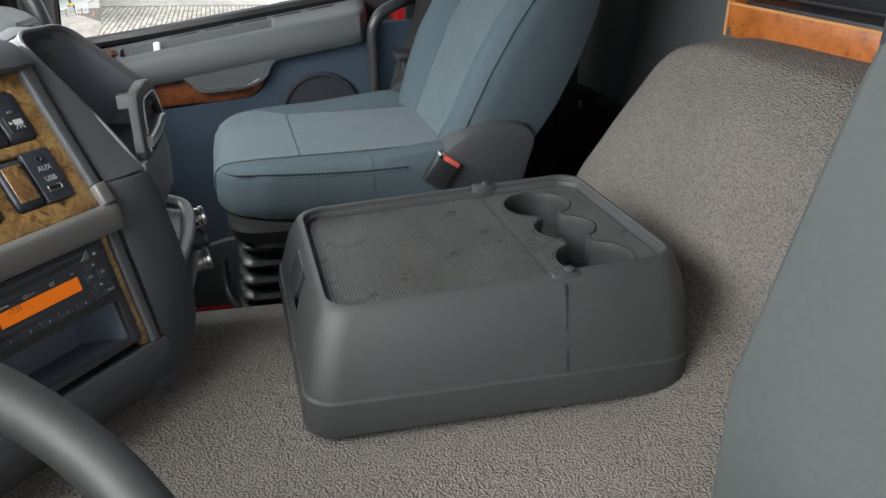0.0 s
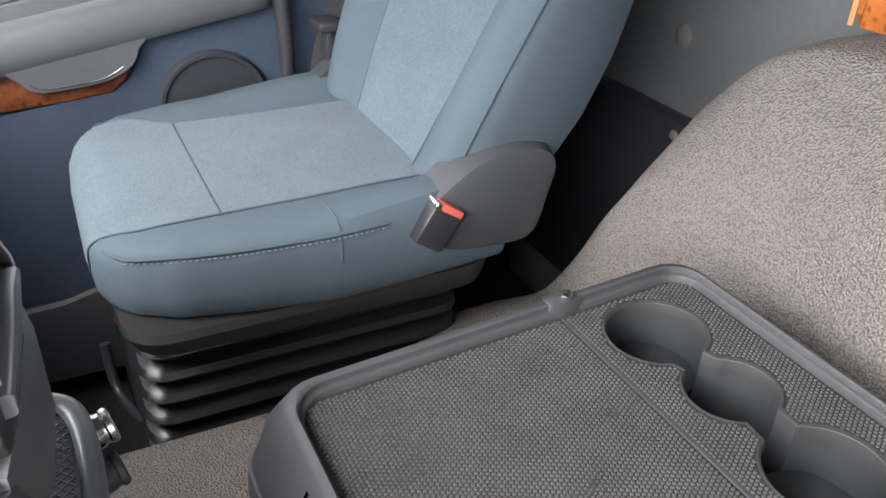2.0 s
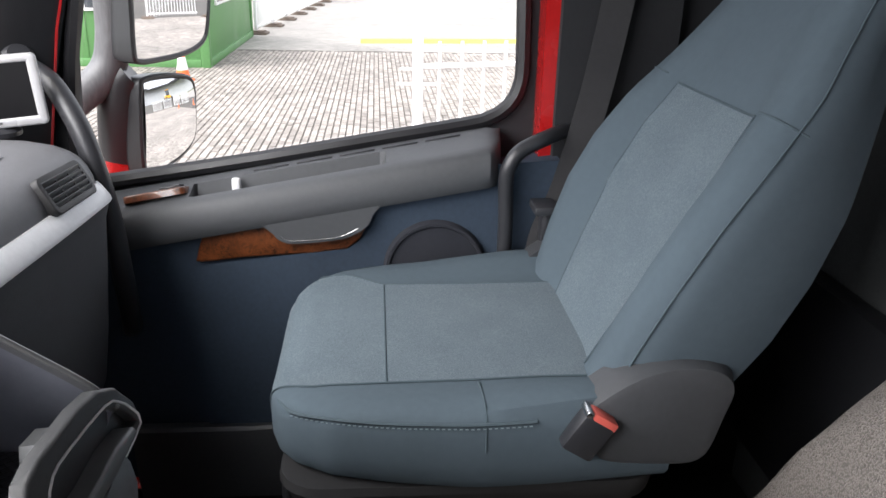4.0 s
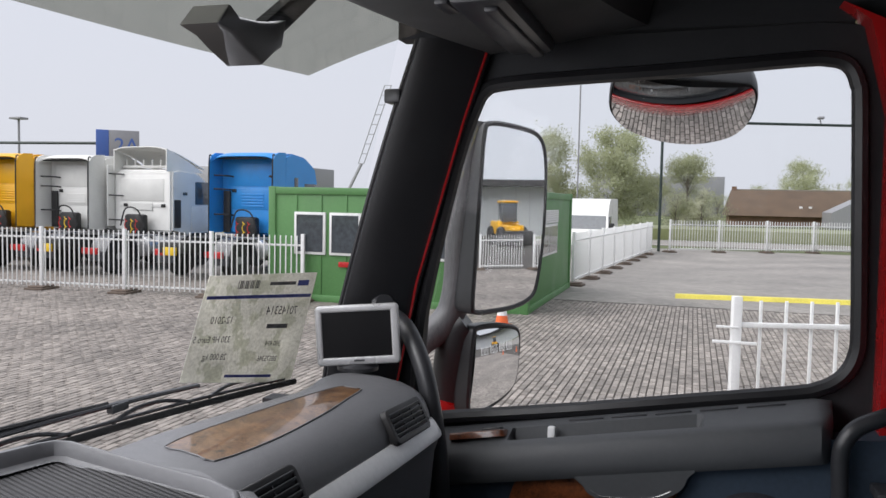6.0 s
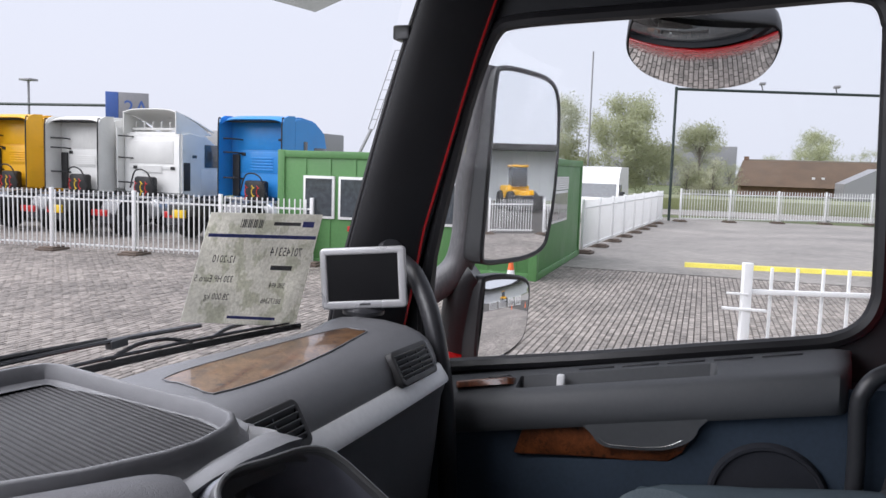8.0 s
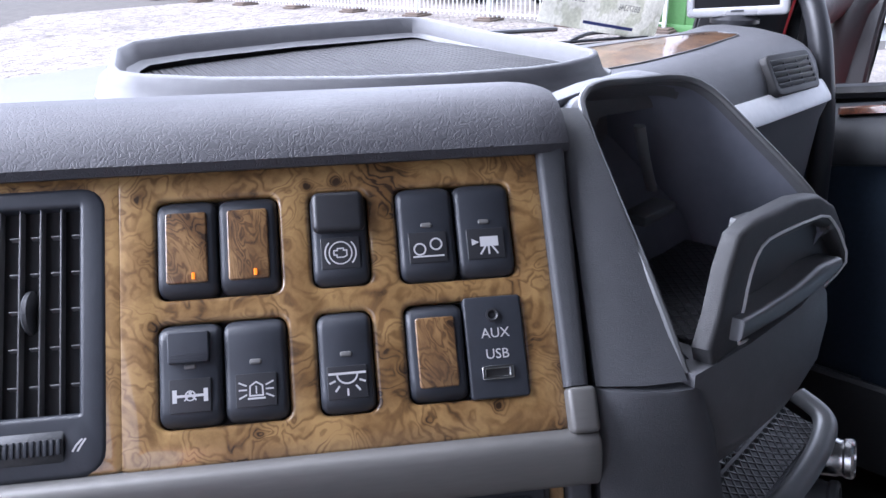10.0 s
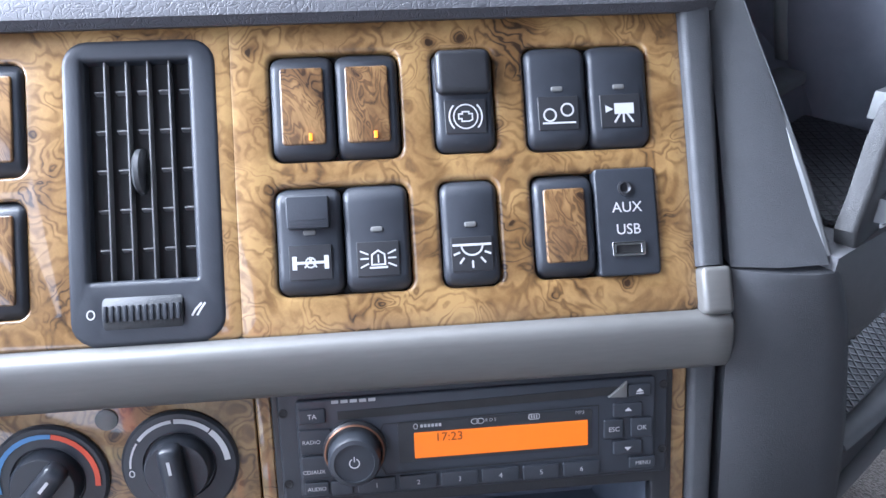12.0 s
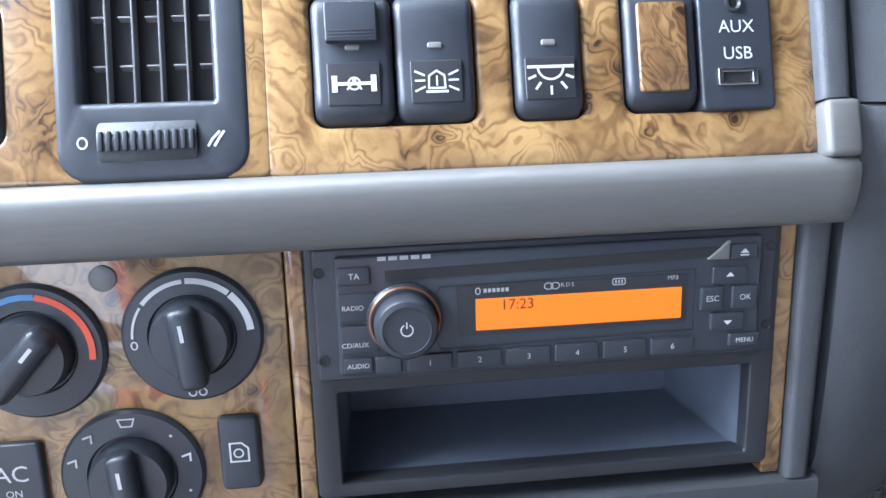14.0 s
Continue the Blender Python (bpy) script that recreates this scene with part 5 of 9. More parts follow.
# grey moulding under the radio, down to the tunnel
bm = bmesh.new()
prof = [(-0.114, 0.0), (-0.116, 0.004), (-0.128, 0.004), (-0.14, -0.003), (-0.155, -0.02), (-0.17, -0.042), (-0.185, -0.068), (-0.19, -0.1), (-0.114, -0.1)]
rings(bm, [[FL @ Vector((u, s, n)) for s, n in prof] for u in (-0.44, -0.3, -0.1, -0.03, -0.012)])
part("lower_fascia", bm, DASH_DARK, dash)
bm = bmesh.new()
slab(bm, rrect(-0.42, -0.165, -0.026, 0.004, 0.001, 2), -0.14, -0.1, FL)
part("lower_backing", bm, RUBBER, dash)
bm = bmesh.new()
slab(bm, rrect(-0.42, -0.165, -0.2335, 0.004, 0.001, 2), -0.02, -0.0085, FL)
part("heater_backing", bm, RUBBER, dash)

# silver band between the panels, turned up at its right end
bm = bmesh.new()
prof = [(0.0275, 2.329), (0.0325, 2.3294), (0.0352, 2.3282), (0.037, 2.3255), (0.0385, 2.32), (0.0393, 2.313), (0.039, 2.307), (0.0378, 2.304), (0.0345, 2.3022), (0.0275, 2.302), (0.018, 2.302), (0.016, 2.3275)]
rings(bm, [[dn(u, n, z) for n, z in prof] for u in (-0.42, -0.3, -0.2, -0.1, -0.05, -0.022, -0.0135)] + [[dn(-0.0122, n - 0.0008, 2.3155 + (z - 2.3155) * 0.95) for n, z in prof], [dn(-0.0116, n - 0.0024, 2.3155 + (z - 2.3155) * 0.85) for n, z in prof]])
part("silver_band", bm, SILVER, dash, "satin silver band under the switch panel")
bm = bmesh.new()
box(bm, (-0.0262, -0.0035, -0.012), (-0.0118, 0.0185, 0.0078), 0.0026, FU, 3)
part("silver_end", bm, SILVER, dash)
# grey rib that frames the panels on the right
bm = bmesh.new()
slab(bm, [(-0.0262, 0.0188), (-0.0145, 0.0188), (-0.0115, 0.147), (-0.0262, 0.141)], -0.02, 0.006, FU, 0.003)
part("frame_rib", bm, DASH_DARK, dash)
bm = bmesh.new()
slab(bm, [(-0.0275, -0.1145), (-0.0165, -0.1145), (-0.0145, 0.001), (-0.0275, 0.001)], -0.05, 0.004, FL, 0.003)
part("frame_rib", bm, DASH_DARK, dash)

# padded roll above the panels
bm = bmesh.new()
prof = [(-0.0525, 2.4445), (-0.046, 2.447), (-0.045, 2.452), (-0.049, 2.4565), (-0.058, 2.464), (-0.072, 2.4705), (-0.09, 2.4735), (-0.108, 2.4725), (-0.12, 2.469), (-0.12, 2.44), (-0.07, 2.44)]
us = span(-0.43, -0.04, 14) + [-0.03, -0.02, -0.014, -0.0105, -0.009]
def pad_ring(u):
    k = max(0.0, (u + 0.03) / 0.021)
    s = 1 - 0.12 * k * k
    return [dn(u, -0.075 + (n + 0.075) * s, 2.445 + (z - 2.445) * s) for n, z in prof]
rings(bm, [pad_ring(u) for u in us])
part("pad", bm, PAD, dash, "grained dark padded roll")

# tray on top of the dashboard
def tray_outline(d=0.0):
    p = [(0.166, 0.12), (0.181, 0.15), (0.2, 0.24), (0.209, 0.318), (0.203, 0.332), (0.19, 0.338), (0.09, 0.362), (0.0, 0.372), (-0.04, 0.37), (-0.062, 0.352), (-0.088, 0.305), (-0.092, 0.29), (-0.086, 0.275), (-0.06, 0.24), (-0.005, 0.172), (0.035, 0.138), (0.08, 0.112), (0.105, 0.105), (0.135, 0.105), (0.152, 0.11)]
    return shrink(p, d)
bm = bmesh.new()
loops = []
for d, z in ((-0.012, 2.42), (-0.0125, 2.4575), (-0.009, 2.4605), (-0.0065, 2.4625), (-0.0045, 2.467), (-0.002, 2.4735), (0.0, 2.475), (0.0022, 2.475), (0.0036, 2.4735), (0.006, 2.4625), (0.009, 2.4605), (0.014, 2.46)):
    loops.append([Vector((x, y, z + 0.012 * max(0, (y - 0.25) / 0.17))) for x, y in tray_outline(d)])
rings(bm, loops, cap1=False)
tray = part("top_tray", bm, DASH, dash, "shallow grey tray on the dashboard")
TRAYMAT = mat("ribbed_tray_mat", (0.07, 0.07, 0.074), 0.7, var=0.08, spec=0.25)
nt = TRAYMAT.node_tree
tc = nt.nodes.new("ShaderNodeTexCoord")
mp = nt.nodes.new("ShaderNodeMapping")
mp.inputs["Rotation"].default_value = (0, 0, radians(20))
nt.links.new(tc.outputs["Object"], mp.inputs[0])
wv = node(nt, "ShaderNodeTexWave", Scale=62.0)
nt.links.new(mp.outputs[0], wv.inputs["Vector"])
bp = node(nt, "ShaderNodeBump", Strength=1.0, Distance=0.004)
nt.links.new(wv.outputs[0], bp.inputs["Height"])
nt.links.new(bp.outputs[0], nt.nodes["Principled BSDF"].inputs["Normal"])
bm = bmesh.new()
rings(bm, [[Vector((x, y, z)) for x, y in tray_outline(d)] for d, z in ((0.0095, 2.4595), (0.0095, 2.4625), (0.0105, 2.4632))])
part("tray_mat", bm, TRAYMAT, tray, "ribbed black rubber mat")

# flat top of the dashboard round the tray
bm = bmesh.new()
top_poly = [dn(-0.43, -0.1, 0), dn(-0.02, -0.1, 0), Vector((0.1, 0.075, 0)), Vector((0.19, 0.12, 0)), Vector((0.235, 0.2, 0)), Vector((0.24, 0.4, 0)), Vector((0.1, 0.44, 0)), Vector((-0.3, 0.45, 0)), Vector((-0.6, 0.44, 0))]
rings(bm, [[Vector((p.x, p.y, z)) for p in top_poly] for z in (2.44, 2.458)])
part("dash_top", bm, DASH, dash)
bm = bmesh.new()
def block(z):
    n0 = lerp([(2.2, -0.1), (2.3, -0.06), (2.33, -0.012), (2.42, -0.075), (2.45, -0.11)], z)[0]
    return [dn(-0.43, n0, z), dn(-0.02, n0, z), Vector((0.16, 0.14, z)), Vector((0.16, 0.36, z)), Vector((-0.3, 0.45, z)), Vector((-0.62, 0.45, z))]
rings(bm, [block(z) for z in (2.2, 2.3, 2.33, 2.42, 2.452)])
part("core", bm, RUBBER, dash)

# right-hand column of the centre block, with two tip-out bins
OPEN_N = Vector((-0.204, -0.670, 0.7135)).normalized()
bm = bmesh.new()
left = [dn(-0.011, -0.088, 2.462), dn(-0.011, -0.06, 2.452), dn(-0.0105, -0.02, 2.4), dn(-0.0105, 0.018, 2.346)]
right = [Vector((0.049, 0.055, 2.463)), Vector((0.046, 0.046, 2.456)), Vector((0.026, 0.004, 2.409)), Vector((0.0095, -0.0405, 2.349))]
rings(bm, [[a, a * 0.5 + b * 0.5 + DN * 0.002, b, b + Vector((-0.012, 0.05, -0.02)), a - DN * 0.05 - DU * 0.0] for a, b in zip(left, right)])
part("column_upper", bm, DASH_DARK, dash)
bm = bmesh.new()
def col(z, na, bx, by):
    a, b = dn(-0.0105, na, z), Vector((bx, by, z))
    return [a, a + (b - a) * 0.1 + DN * 0.003, a + (b - a) * 0.35 + DN * 0.005, a + (b - a) * 0.75 + DN * 0.005, a + (b - a) * 0.94 + DN * 0.003, b, b + Vector((0.004, 0.012, 0)), b + Vector((0.012, 0.06, 0)), a - DN * 0.08]
rings(bm, [col(2.345, 0.017, 0.0145, -0.043), col(2.342, 0.02, 0.016, -0.045), col(2.32, 0.027, 0.0215, -0.052), col(2.29, 0.036, 0.0225, -0.059), col(2.26, 0.046, 0.0215, -0.066), col(2.23, 0.055, 0.022, -0.071), col(2.2, 0.063, 0.026, -0.074), col(2.18, 0.064, 0.026, -0.074), col(2.165, 0.06, 0.02, -0.071), col(2.148, 0.045, 0.006, -0.062), col(2.128, 0.02, -0.012, -0.052), col(2.11, -0.01, -0.04, -0.04)])
part("column_lower", bm, DASH_DARK, dash)
# cowl over the bin, joining the top of the dashboard
bm = bmesh.new()
arch = [(0.0155, -0.0265, 2.367), (0.0215, -0.01, 2.389), (0.034, 0.02, 2.423), (0.05, 0.052, 2.458), (0.06, 0.06, 2.468), (0.078, 0.06, 2.4715), (0.101, 0.051, 2.471), (0.134, 0.041, 2.469), (0.15, 0.027, 2.461), (0.16, 0.0, 2.436), (0.17, -0.033, 2.404), (0.18, -0.046, 2.38)]
arch = smooth_path(arch, 3)
mid = Vector((0.09, 0.01, 2.42))
def grow(p, k, d):
    q = mid + (p - mid) * k
    return q - OPEN_N * d
rings(bm, [[grow(p, 0.982, 0.006) for p in arch], [grow(p, 0.985, 0.001) for p in arch], [grow(p, 0.995, -0.001) for p in arch], [grow(p, 1.006, -0.001) for p in arch], [grow(p, 1.014, 0.003) for p in arch], [grow(p, 1.018, 0.02) for p in arch]], closed=False)
part("bin_rim", bm, DASH, dash)
# paler bead added along the arch as the rounded rim's highlight
bm = bmesh.new()
tube(bm, [Vector((0.0125, -0.0375, 2.351))] + [grow(p, 0.994, -0.0004) for p in arch], 0.0022, 8, 1)
part("rim_glint", bm, SILVERGREY, dash)
bm = bmesh.new()
deep = Vector((0.004, 0.075, -0.03))
low = [Vector((0.17, -0.036, 2.36)), Vector((0.14, -0.036, 2.346)), Vector((0.09, -0.036, 2.346)), Vector((0.026, -0.036, 2.349))]
mouth = [grow(p, 0.984, 0.004) for p in arch] + low
rings(bm, [mouth, [p + deep * 0.3 for p in mouth], [Vector((max(min(p.x, 0.168), 0.035) , p.y + deep.y, max(p.z - 0.03, 2.3435))) for p in mouth]], cap0=False)
part("bin_inside", bm, BIN_LINING, dash, "blue-grey bin lining")
bm = bmesh.new()
box(bm, (0.038, -0.03, 2.351), (0.166, 0.04, 2.3555), 0.0005)
part("bin_mat", bm, GRIDMAT, dash, "diamond-patterned rubber mat")
# cowl from the tray over the bin to the passenger side
bm = bmesh.new()
def cowl(u, v):
    x = 0.045 + 0.3 * u
    y = lerp([(0.0, 0.075), (0.1, 0.074), (0.25, 0.066), (0.4, 0.06), (0.55, 0.085), (0.75, 0.14), (1.0, 0.2)], u)[0]
    y = y + (0.3 - y) * v
    z = lerp([(0.0, 2.466), (0.2, 2.4705), (0.38, 2.4685), (0.5, 2.458), (0.62, 2.44), (0.8, 2.419), (1.0, 2.4)], u)[0]
    under = 0.018 * max(0.0, min(1.0, (y - 0.085) / 0.025)) if x < 0.205 else 0.0  # passes beneath the tray
    return Vector((x, y, z - under - 0.006 * v - 0.012 * max(0, 0.12 - v) / 0.12 * (1 if u > 0.4 else 0.3)))
sheet(bm, cowl, span(0, 1, 20), span(0, 1, 18), 0.02)
part("cowl", bm, DASH, dash)
bm = bmesh.new()
tube(bm, [(0.101, 0.046, 2.445), (0.11, 0.046, 2.424), (0.121, 0.045, 2.401)], 0.004, 8, flat=0.5)
box(bm, (0.088, 0.03, 2.388), (0.127, 0.047, 2.395), 0.002, I4)
part("bin_clip", bm, SILVERGREY, dash)
# upper bin's door: a frame with a sloping handle bar
BIN = Matrix.Translation((0, 0, 0)) @ Matrix(((1, 0, 0, 0), (-0.03, 0.1, -0.995, -0.2756), (0, 0.995, 0.1, 0.0115), (0, 0, 0, 1)))
frame_out = [(0.062, 2.347), (0.128, 2.34), (0.196, 2.346), (0.208, 2.352), (0.202, 2.369), (0.181, 2.392), (0.155, 2.405), (0.126, 2.41), (0.072, 2.412), (0.056, 2.409), (0.046, 2.396), (0.036, 2.374), (0.026, 2.36), (0.028, 2.352)]
frame_in = [(0.054, 2.354), (0.11, 2.347), (0.165, 2.347), (0.206, 2.351), (0.197, 2.367), (0.179, 2.384), (0.159, 2.393), (0.1, 2.399), (0.078, 2.398), (0.066, 2.387), (0.059, 2.371)]
bm = bmesh.new()
plate(bm, frame_out, [frame_in], BIN, 0.004, 0.01, 0.003)
part("bin_frame", bm, PLASTIC, dash, "grey tip-out bin frame")
bm = bmesh.new()
slab(bm, shrink(frame_in, -0.003), -0.0075, -0.005, BIN)
part("bin_front", bm, BLACK, dash)
bm = bmesh.new()
tube(bm, [BIN @ Vector((x, y, 0.0045)) for x, y in shrink(frame_in, -0.001)], 0.0009, 6, 2, closed=True)
part("frame_line", bm, STRIP, dash, "thin silver line")
bm = bmesh.new()
slab(bm, [(0.043, 2.3595), (0.097, 2.3535), (0.142, 2.352), (0.183, 2.3545), (0.182, 2.362), (0.15, 2.367), (0.113, 2.3655), (0.071, 2.368), (0.046, 2.3705)], -0.005, 0.0105, BIN, 0.003)
part("bin_handle", bm, SILVERGREY, dash, "grey satin handle bar")
bm = bmesh.new()
slab(bm, [(0.1, 2.39), (0.122, 2.39), (0.128, 2.401), (0.106, 2.403)], -0.026, -0.006, BIN, 0.004)
part("bin_catch", bm, SILVERGREY, dash)
# rounded body under the upper bin
bm = bmesh.new()
loops = []
for z, x1, yf in ((2.352, 0.186, -0.05), (2.342, 0.19, -0.053), (2.325, 0.19, -0.056), (2.3, 0.184, -0.056), (2.285, 0.172, -0.05), (2.275, 0.15, -0.035)):
    loops.append([Vector(p) for p in ((0.012, -0.043, z), (0.06, yf, z), (0.12, yf - 0.004, z), (x1 - 0.02, yf, z), (x1, yf + 0.02, z), (x1 + 0.004, 0.06, z), (x1, 0.14, z), (0.02, 0.06, z))])
rings(bm, loops)
part("bin_body", bm, DASH, dash)
# lower open bin with its silver lip and three sockets
bm = bmesh.new()
loops = []
for z, d in ((2.238, 0.0), (2.232, 0.002), (2.21, 0.004), (2.18, 0.003), (2.16, -0.004), (2.145, -0.014), (2.13, -0.03), (2.115, -0.055)):
    loops.append([Vector(p) for p in ((0.012, -0.05, z), (0.04, -0.062 - d, z), (0.08, -0.067 - d, z), (0.125, -0.069 - d, z), (0.165, -0.066 - d, z), (0.186 + d, -0.058, z), (0.194 + d, -0.03, z), (0.196 + d, 0.14, z), (0.03, 0.1, z))])
rings(bm, loops)
part("lower_bin", bm, DASH_DARK, dash)
bm = bmesh.new()
tube(bm, [(0.03, -0.062, 2.237), (0.08, -0.0685, 2.238), (0.125, -0.0705, 2.24), (0.165, -0.068, 2.244), (0.186, -0.06, 2.248), (0.194, -0.04, 2.252)], 0.0075, 10, flat=0.55)
part("bin_lip", bm, SILVERGREY, dash, "grey satin curved lip")
bm = bmesh.new()
sheet(bm, lambda u, v: Vector((0.035 + 0.15 * u, -0.06 + 0.06 * v, 2.2395 + 0.034 * v * v)), span(0, 1, 4), span(0, 1, 6), 0.002)
part("bin_mat", bm, GRIDMAT, dash, "diamond-patterned rubber mat")
bm = bmesh.new()
tube(bm, [(0.102, -0.0755, 2.214), (0.06, -0.0715, 2.205), (0.026, -0.066, 2.194)], 0.005, 8, flat=0.5)
part("slot_lip", bm, SILVERGREY, dash)
for k, (x, y, z) in enumerate(((0.168, -0.0735, 2.232), (0.145, -0.0745, 2.213), (0.112, -0.077, 2.199))):
    bm = bmesh.new()
    lathe(bm, [(0.0125, -0.006), (0.0125, 0.004), (0.0115, 0.0055), (0.0115, 0.008), (0.013, 0.0095), (0.013, 0.013), (0.0115, 0.0145), (0.009, 0.0145), (0.0085, 0.008), (0.0005, 0.008)], Matrix.Translation((x, y, z)) @ pose(0, 0, 0, 80, 0, 12), 24)
    part("socket", bm, CHROME if k != 1 else SEATPLASTIC, dash, "round metal-rimmed socket")

# passenger side of the dashboard
def dash_section(x):
    o = 0.03 * max(0.0, min(1.0, (0.83 - x) / 0.4)) ** 1.2
    k = max(0.0, (x - 0.8) / 0.085)
    o += 0.035 * k ** 2.5
    sq = 1 - 0.12 * k ** 2.5
    pts = [(0.3, 1.98), (0.215, 2.0), (0.2, 2.03), (0.186, 2.12), (0.175, 2.22), (0.168, 2.3), (0.162, 2.32), (0.16, 2.326)]
    pts += [(0.163, 2.3265), (0.159, 2.329), (0.1605, 2.335), (0.171, 2.3505), (0.176, 2.3555)]
    pts += [(0.177, 2.356), (0.179, 2.366), (0.185, 2.38), (0.193, 2.392), (0.207, 2.402), (0.228, 2.41)]
    crest = lerp([(0.15, 0.43), (0.37, 0.405), (0.44, 0.398), (0.51, 0.383), (0.6, 0.363), (0.7, 0.336), (0.75, 0.335), (0.8, 0.345), (0.885, 0.35)], x)[0] - o
    pts += [(crest - 0.075, 2.4165), (crest - 0.03, 2.418), (crest - 0.005, 2.4155), (crest + 0.015, 2.408), (crest + 0.04, 2.385), (crest + 0.06, 2.35), (crest + 0.07, 2.31), (crest + 0.07, 2.0)]
    return [Vector((x, min(y + o, glass_y(x, z) - 0.012), 2.2 + (z - 2.2) * (sq if z > 2.2 else 1))) for y, z in pts]
bm = bmesh.new()
xs = span(0.15, 0.8, 20) + [0.82, 0.84, 0.855, 0.868, 0.878, 0.885]
rings(bm, [dash_section(x) for x in xs])
part("passenger_side", bm, DASH, dash)
bm = bmesh.new()
rings(bm, [[p + Vector((0, -0.003, 0)) for p in dash_section(x)[8:13]] + [p + Vector((0, 0.006, 0)) for p in reversed(dash_section(x)[8:13])] for x in span(0.2, 0.8, 12) + [0.82, 0.84, 0.855]])
part("silver_strip", bm, STRIP, dash, "silver painted strip")
bm = bmesh.new()
def inlay(u, v):
    x = 0.378 + 0.352 * u + 0.01 * v * (1 - u)
    near_y = lerp([(0.37, 0.282), (0.42, 0.268), (0.5, 0.258), (0.6, 0.254), (0.74, 0.256)], x)[0]
    far_y = lerp([(0.37, 0.352), (0.44, 0.352), (0.553, 0.333), (0.65, 0.313), (0.7, 0.3), (0.74, 0.285)], x)[0]
    y = near_y + (far_y - near_y) * v
    hit = dash_skin.ray_cast(Vector((x, y, 2.6)), Vector((0, 0, -1)))
    return hit[0] + Vector((0, 0, 0.001))
hull = bmesh.new()
rings(hull, [dash_section(x) for x in xs])
dash_skin = BVHTree.FromBMesh(hull)
hull.free()
sheet(bm, inlay, span(0, 1, 16), span(0, 1, 7))
part("burr_inlay", bm, BURL_INLAY, dash, "lacquered dark burr-wood inlay")
bm = bmesh.new()
edge = [inlay(u, 0) for u in span(0, 1, 6)] + [inlay(1, v) for v in span(0.3, 1, 3)] + [inlay(u, 1) for u in span(0.9, 0, 6)] + [inlay(0, v) for v in span(0.7, 0.3, 2)]
tube(bm, edge, 0.001, 6, 2, closed=True)
part("inlay_trim", bm, DASH, dash)
# shelf between the tray and the windscreen, across the whole width
bm = bmesh.new()
sheet(bm, lambda x, v: Vector((x, 0.3 + (glass_y(x, 2.33) - 0.3) * v, 2.345 - 0.02 * v)), span(-1.0, 0.93, 24), span(0, 1, 4), 0.01)
part("top_shelf", bm, DASH, dash)
# driver's side of the dashboard
bm = bmesh.new()
rings(bm, [[Vector((x, y + 0.06, z)) for y, z in ((0.3, 2.0), (0.2, 2.05), (0.17, 2.2), (0.19, 2.36), (0.25, 2.46), (0.36, 2.5), (0.44, 2.44), (0.44, 2.0))] for x in span(-1.0, -0.3, 8)])
part("driver_side", bm, DASH, dash)


# ---- air vents ----
def face_vent(name_group, at_m, w, h, slats, label):
    e = thing("air_vent", at_m.translation, label, "air vent", name_group)
    b = bmesh.new()
    plate(b, rrect(-w / 2 - 0.006, -h / 2 - 0.0055, w / 2 + 0.006, h / 2 + 0.0055, 0.009), [rrect(-w / 2, -h / 2, w / 2, h / 2, 0.006)], at_m, 0.0, 0.012, 0.002)
    part("vent_frame", b, RUBBER, e)
    b = bmesh.new()
    slab(b, rrect(-w / 2, -h / 2, w / 2, h / 2, 0.005), -0.008, -0.005, at_m)
    part("vent_throat", b, RUBBER, e)
    for k in range(slats):
        b = bmesh.new()
        y = -h / 2 + h * (k + 0.5) / slats
        box(b, (-w / 2, -0.0045, -0.0012), (w / 2, 0.0045, 0.0012), 0.0006, at_m @ Matrix.Translation((0, y, -0.002)) @ pose(0, 0, 0, 35, 0, 0))
        part("slat", b, SEATPLASTIC, e)
    for x in (-w / 6, w / 6):
        b = bmesh.new()
        box(b, (x - 0.001, -h / 2, -0.003), (x + 0.001, h / 2, -0.0005), 0, at_m)
        part("divider", b, SEATPLASTIC, e)
    return e


def frame_at(o, xaxis, up):
    xa = Vector(xaxis).normalized()
    z = xa.cross(Vector(up)).normalized()
    y = z.cross(xa).normalized()
    o = Vector(o)
    return Matrix(((xa.x, y.x, z.x, o.x), (xa.y, y.y, z.y, o.y), (xa.z, y.z, z.z, o.z), (0, 0, 0, 1)))


face_vent("passenger vents", frame_at((0.742, 0.181, 2.376), (1, -0.03, -0.05), (0, 0.5, 0.87)) @ Matrix.Translation((0, 0, -0.0015)), 0.12, 0.038, 5, "black slatted air vent in the passenger dashboard")
face_vent("passenger vents", frame_at((0.36, 0.203, 2.38), (1, -0.08, 0), (0, 0.5, 0.87)) @ Matrix.Translation((0, 0, -0.0015)), 0.13, 0.04, 5, "black slatted air vent in the passenger dashboard")


VANE = mat("satin_grey_vane_plastic", (0.15, 0.15, 0.155), 0.35, var=0.04)


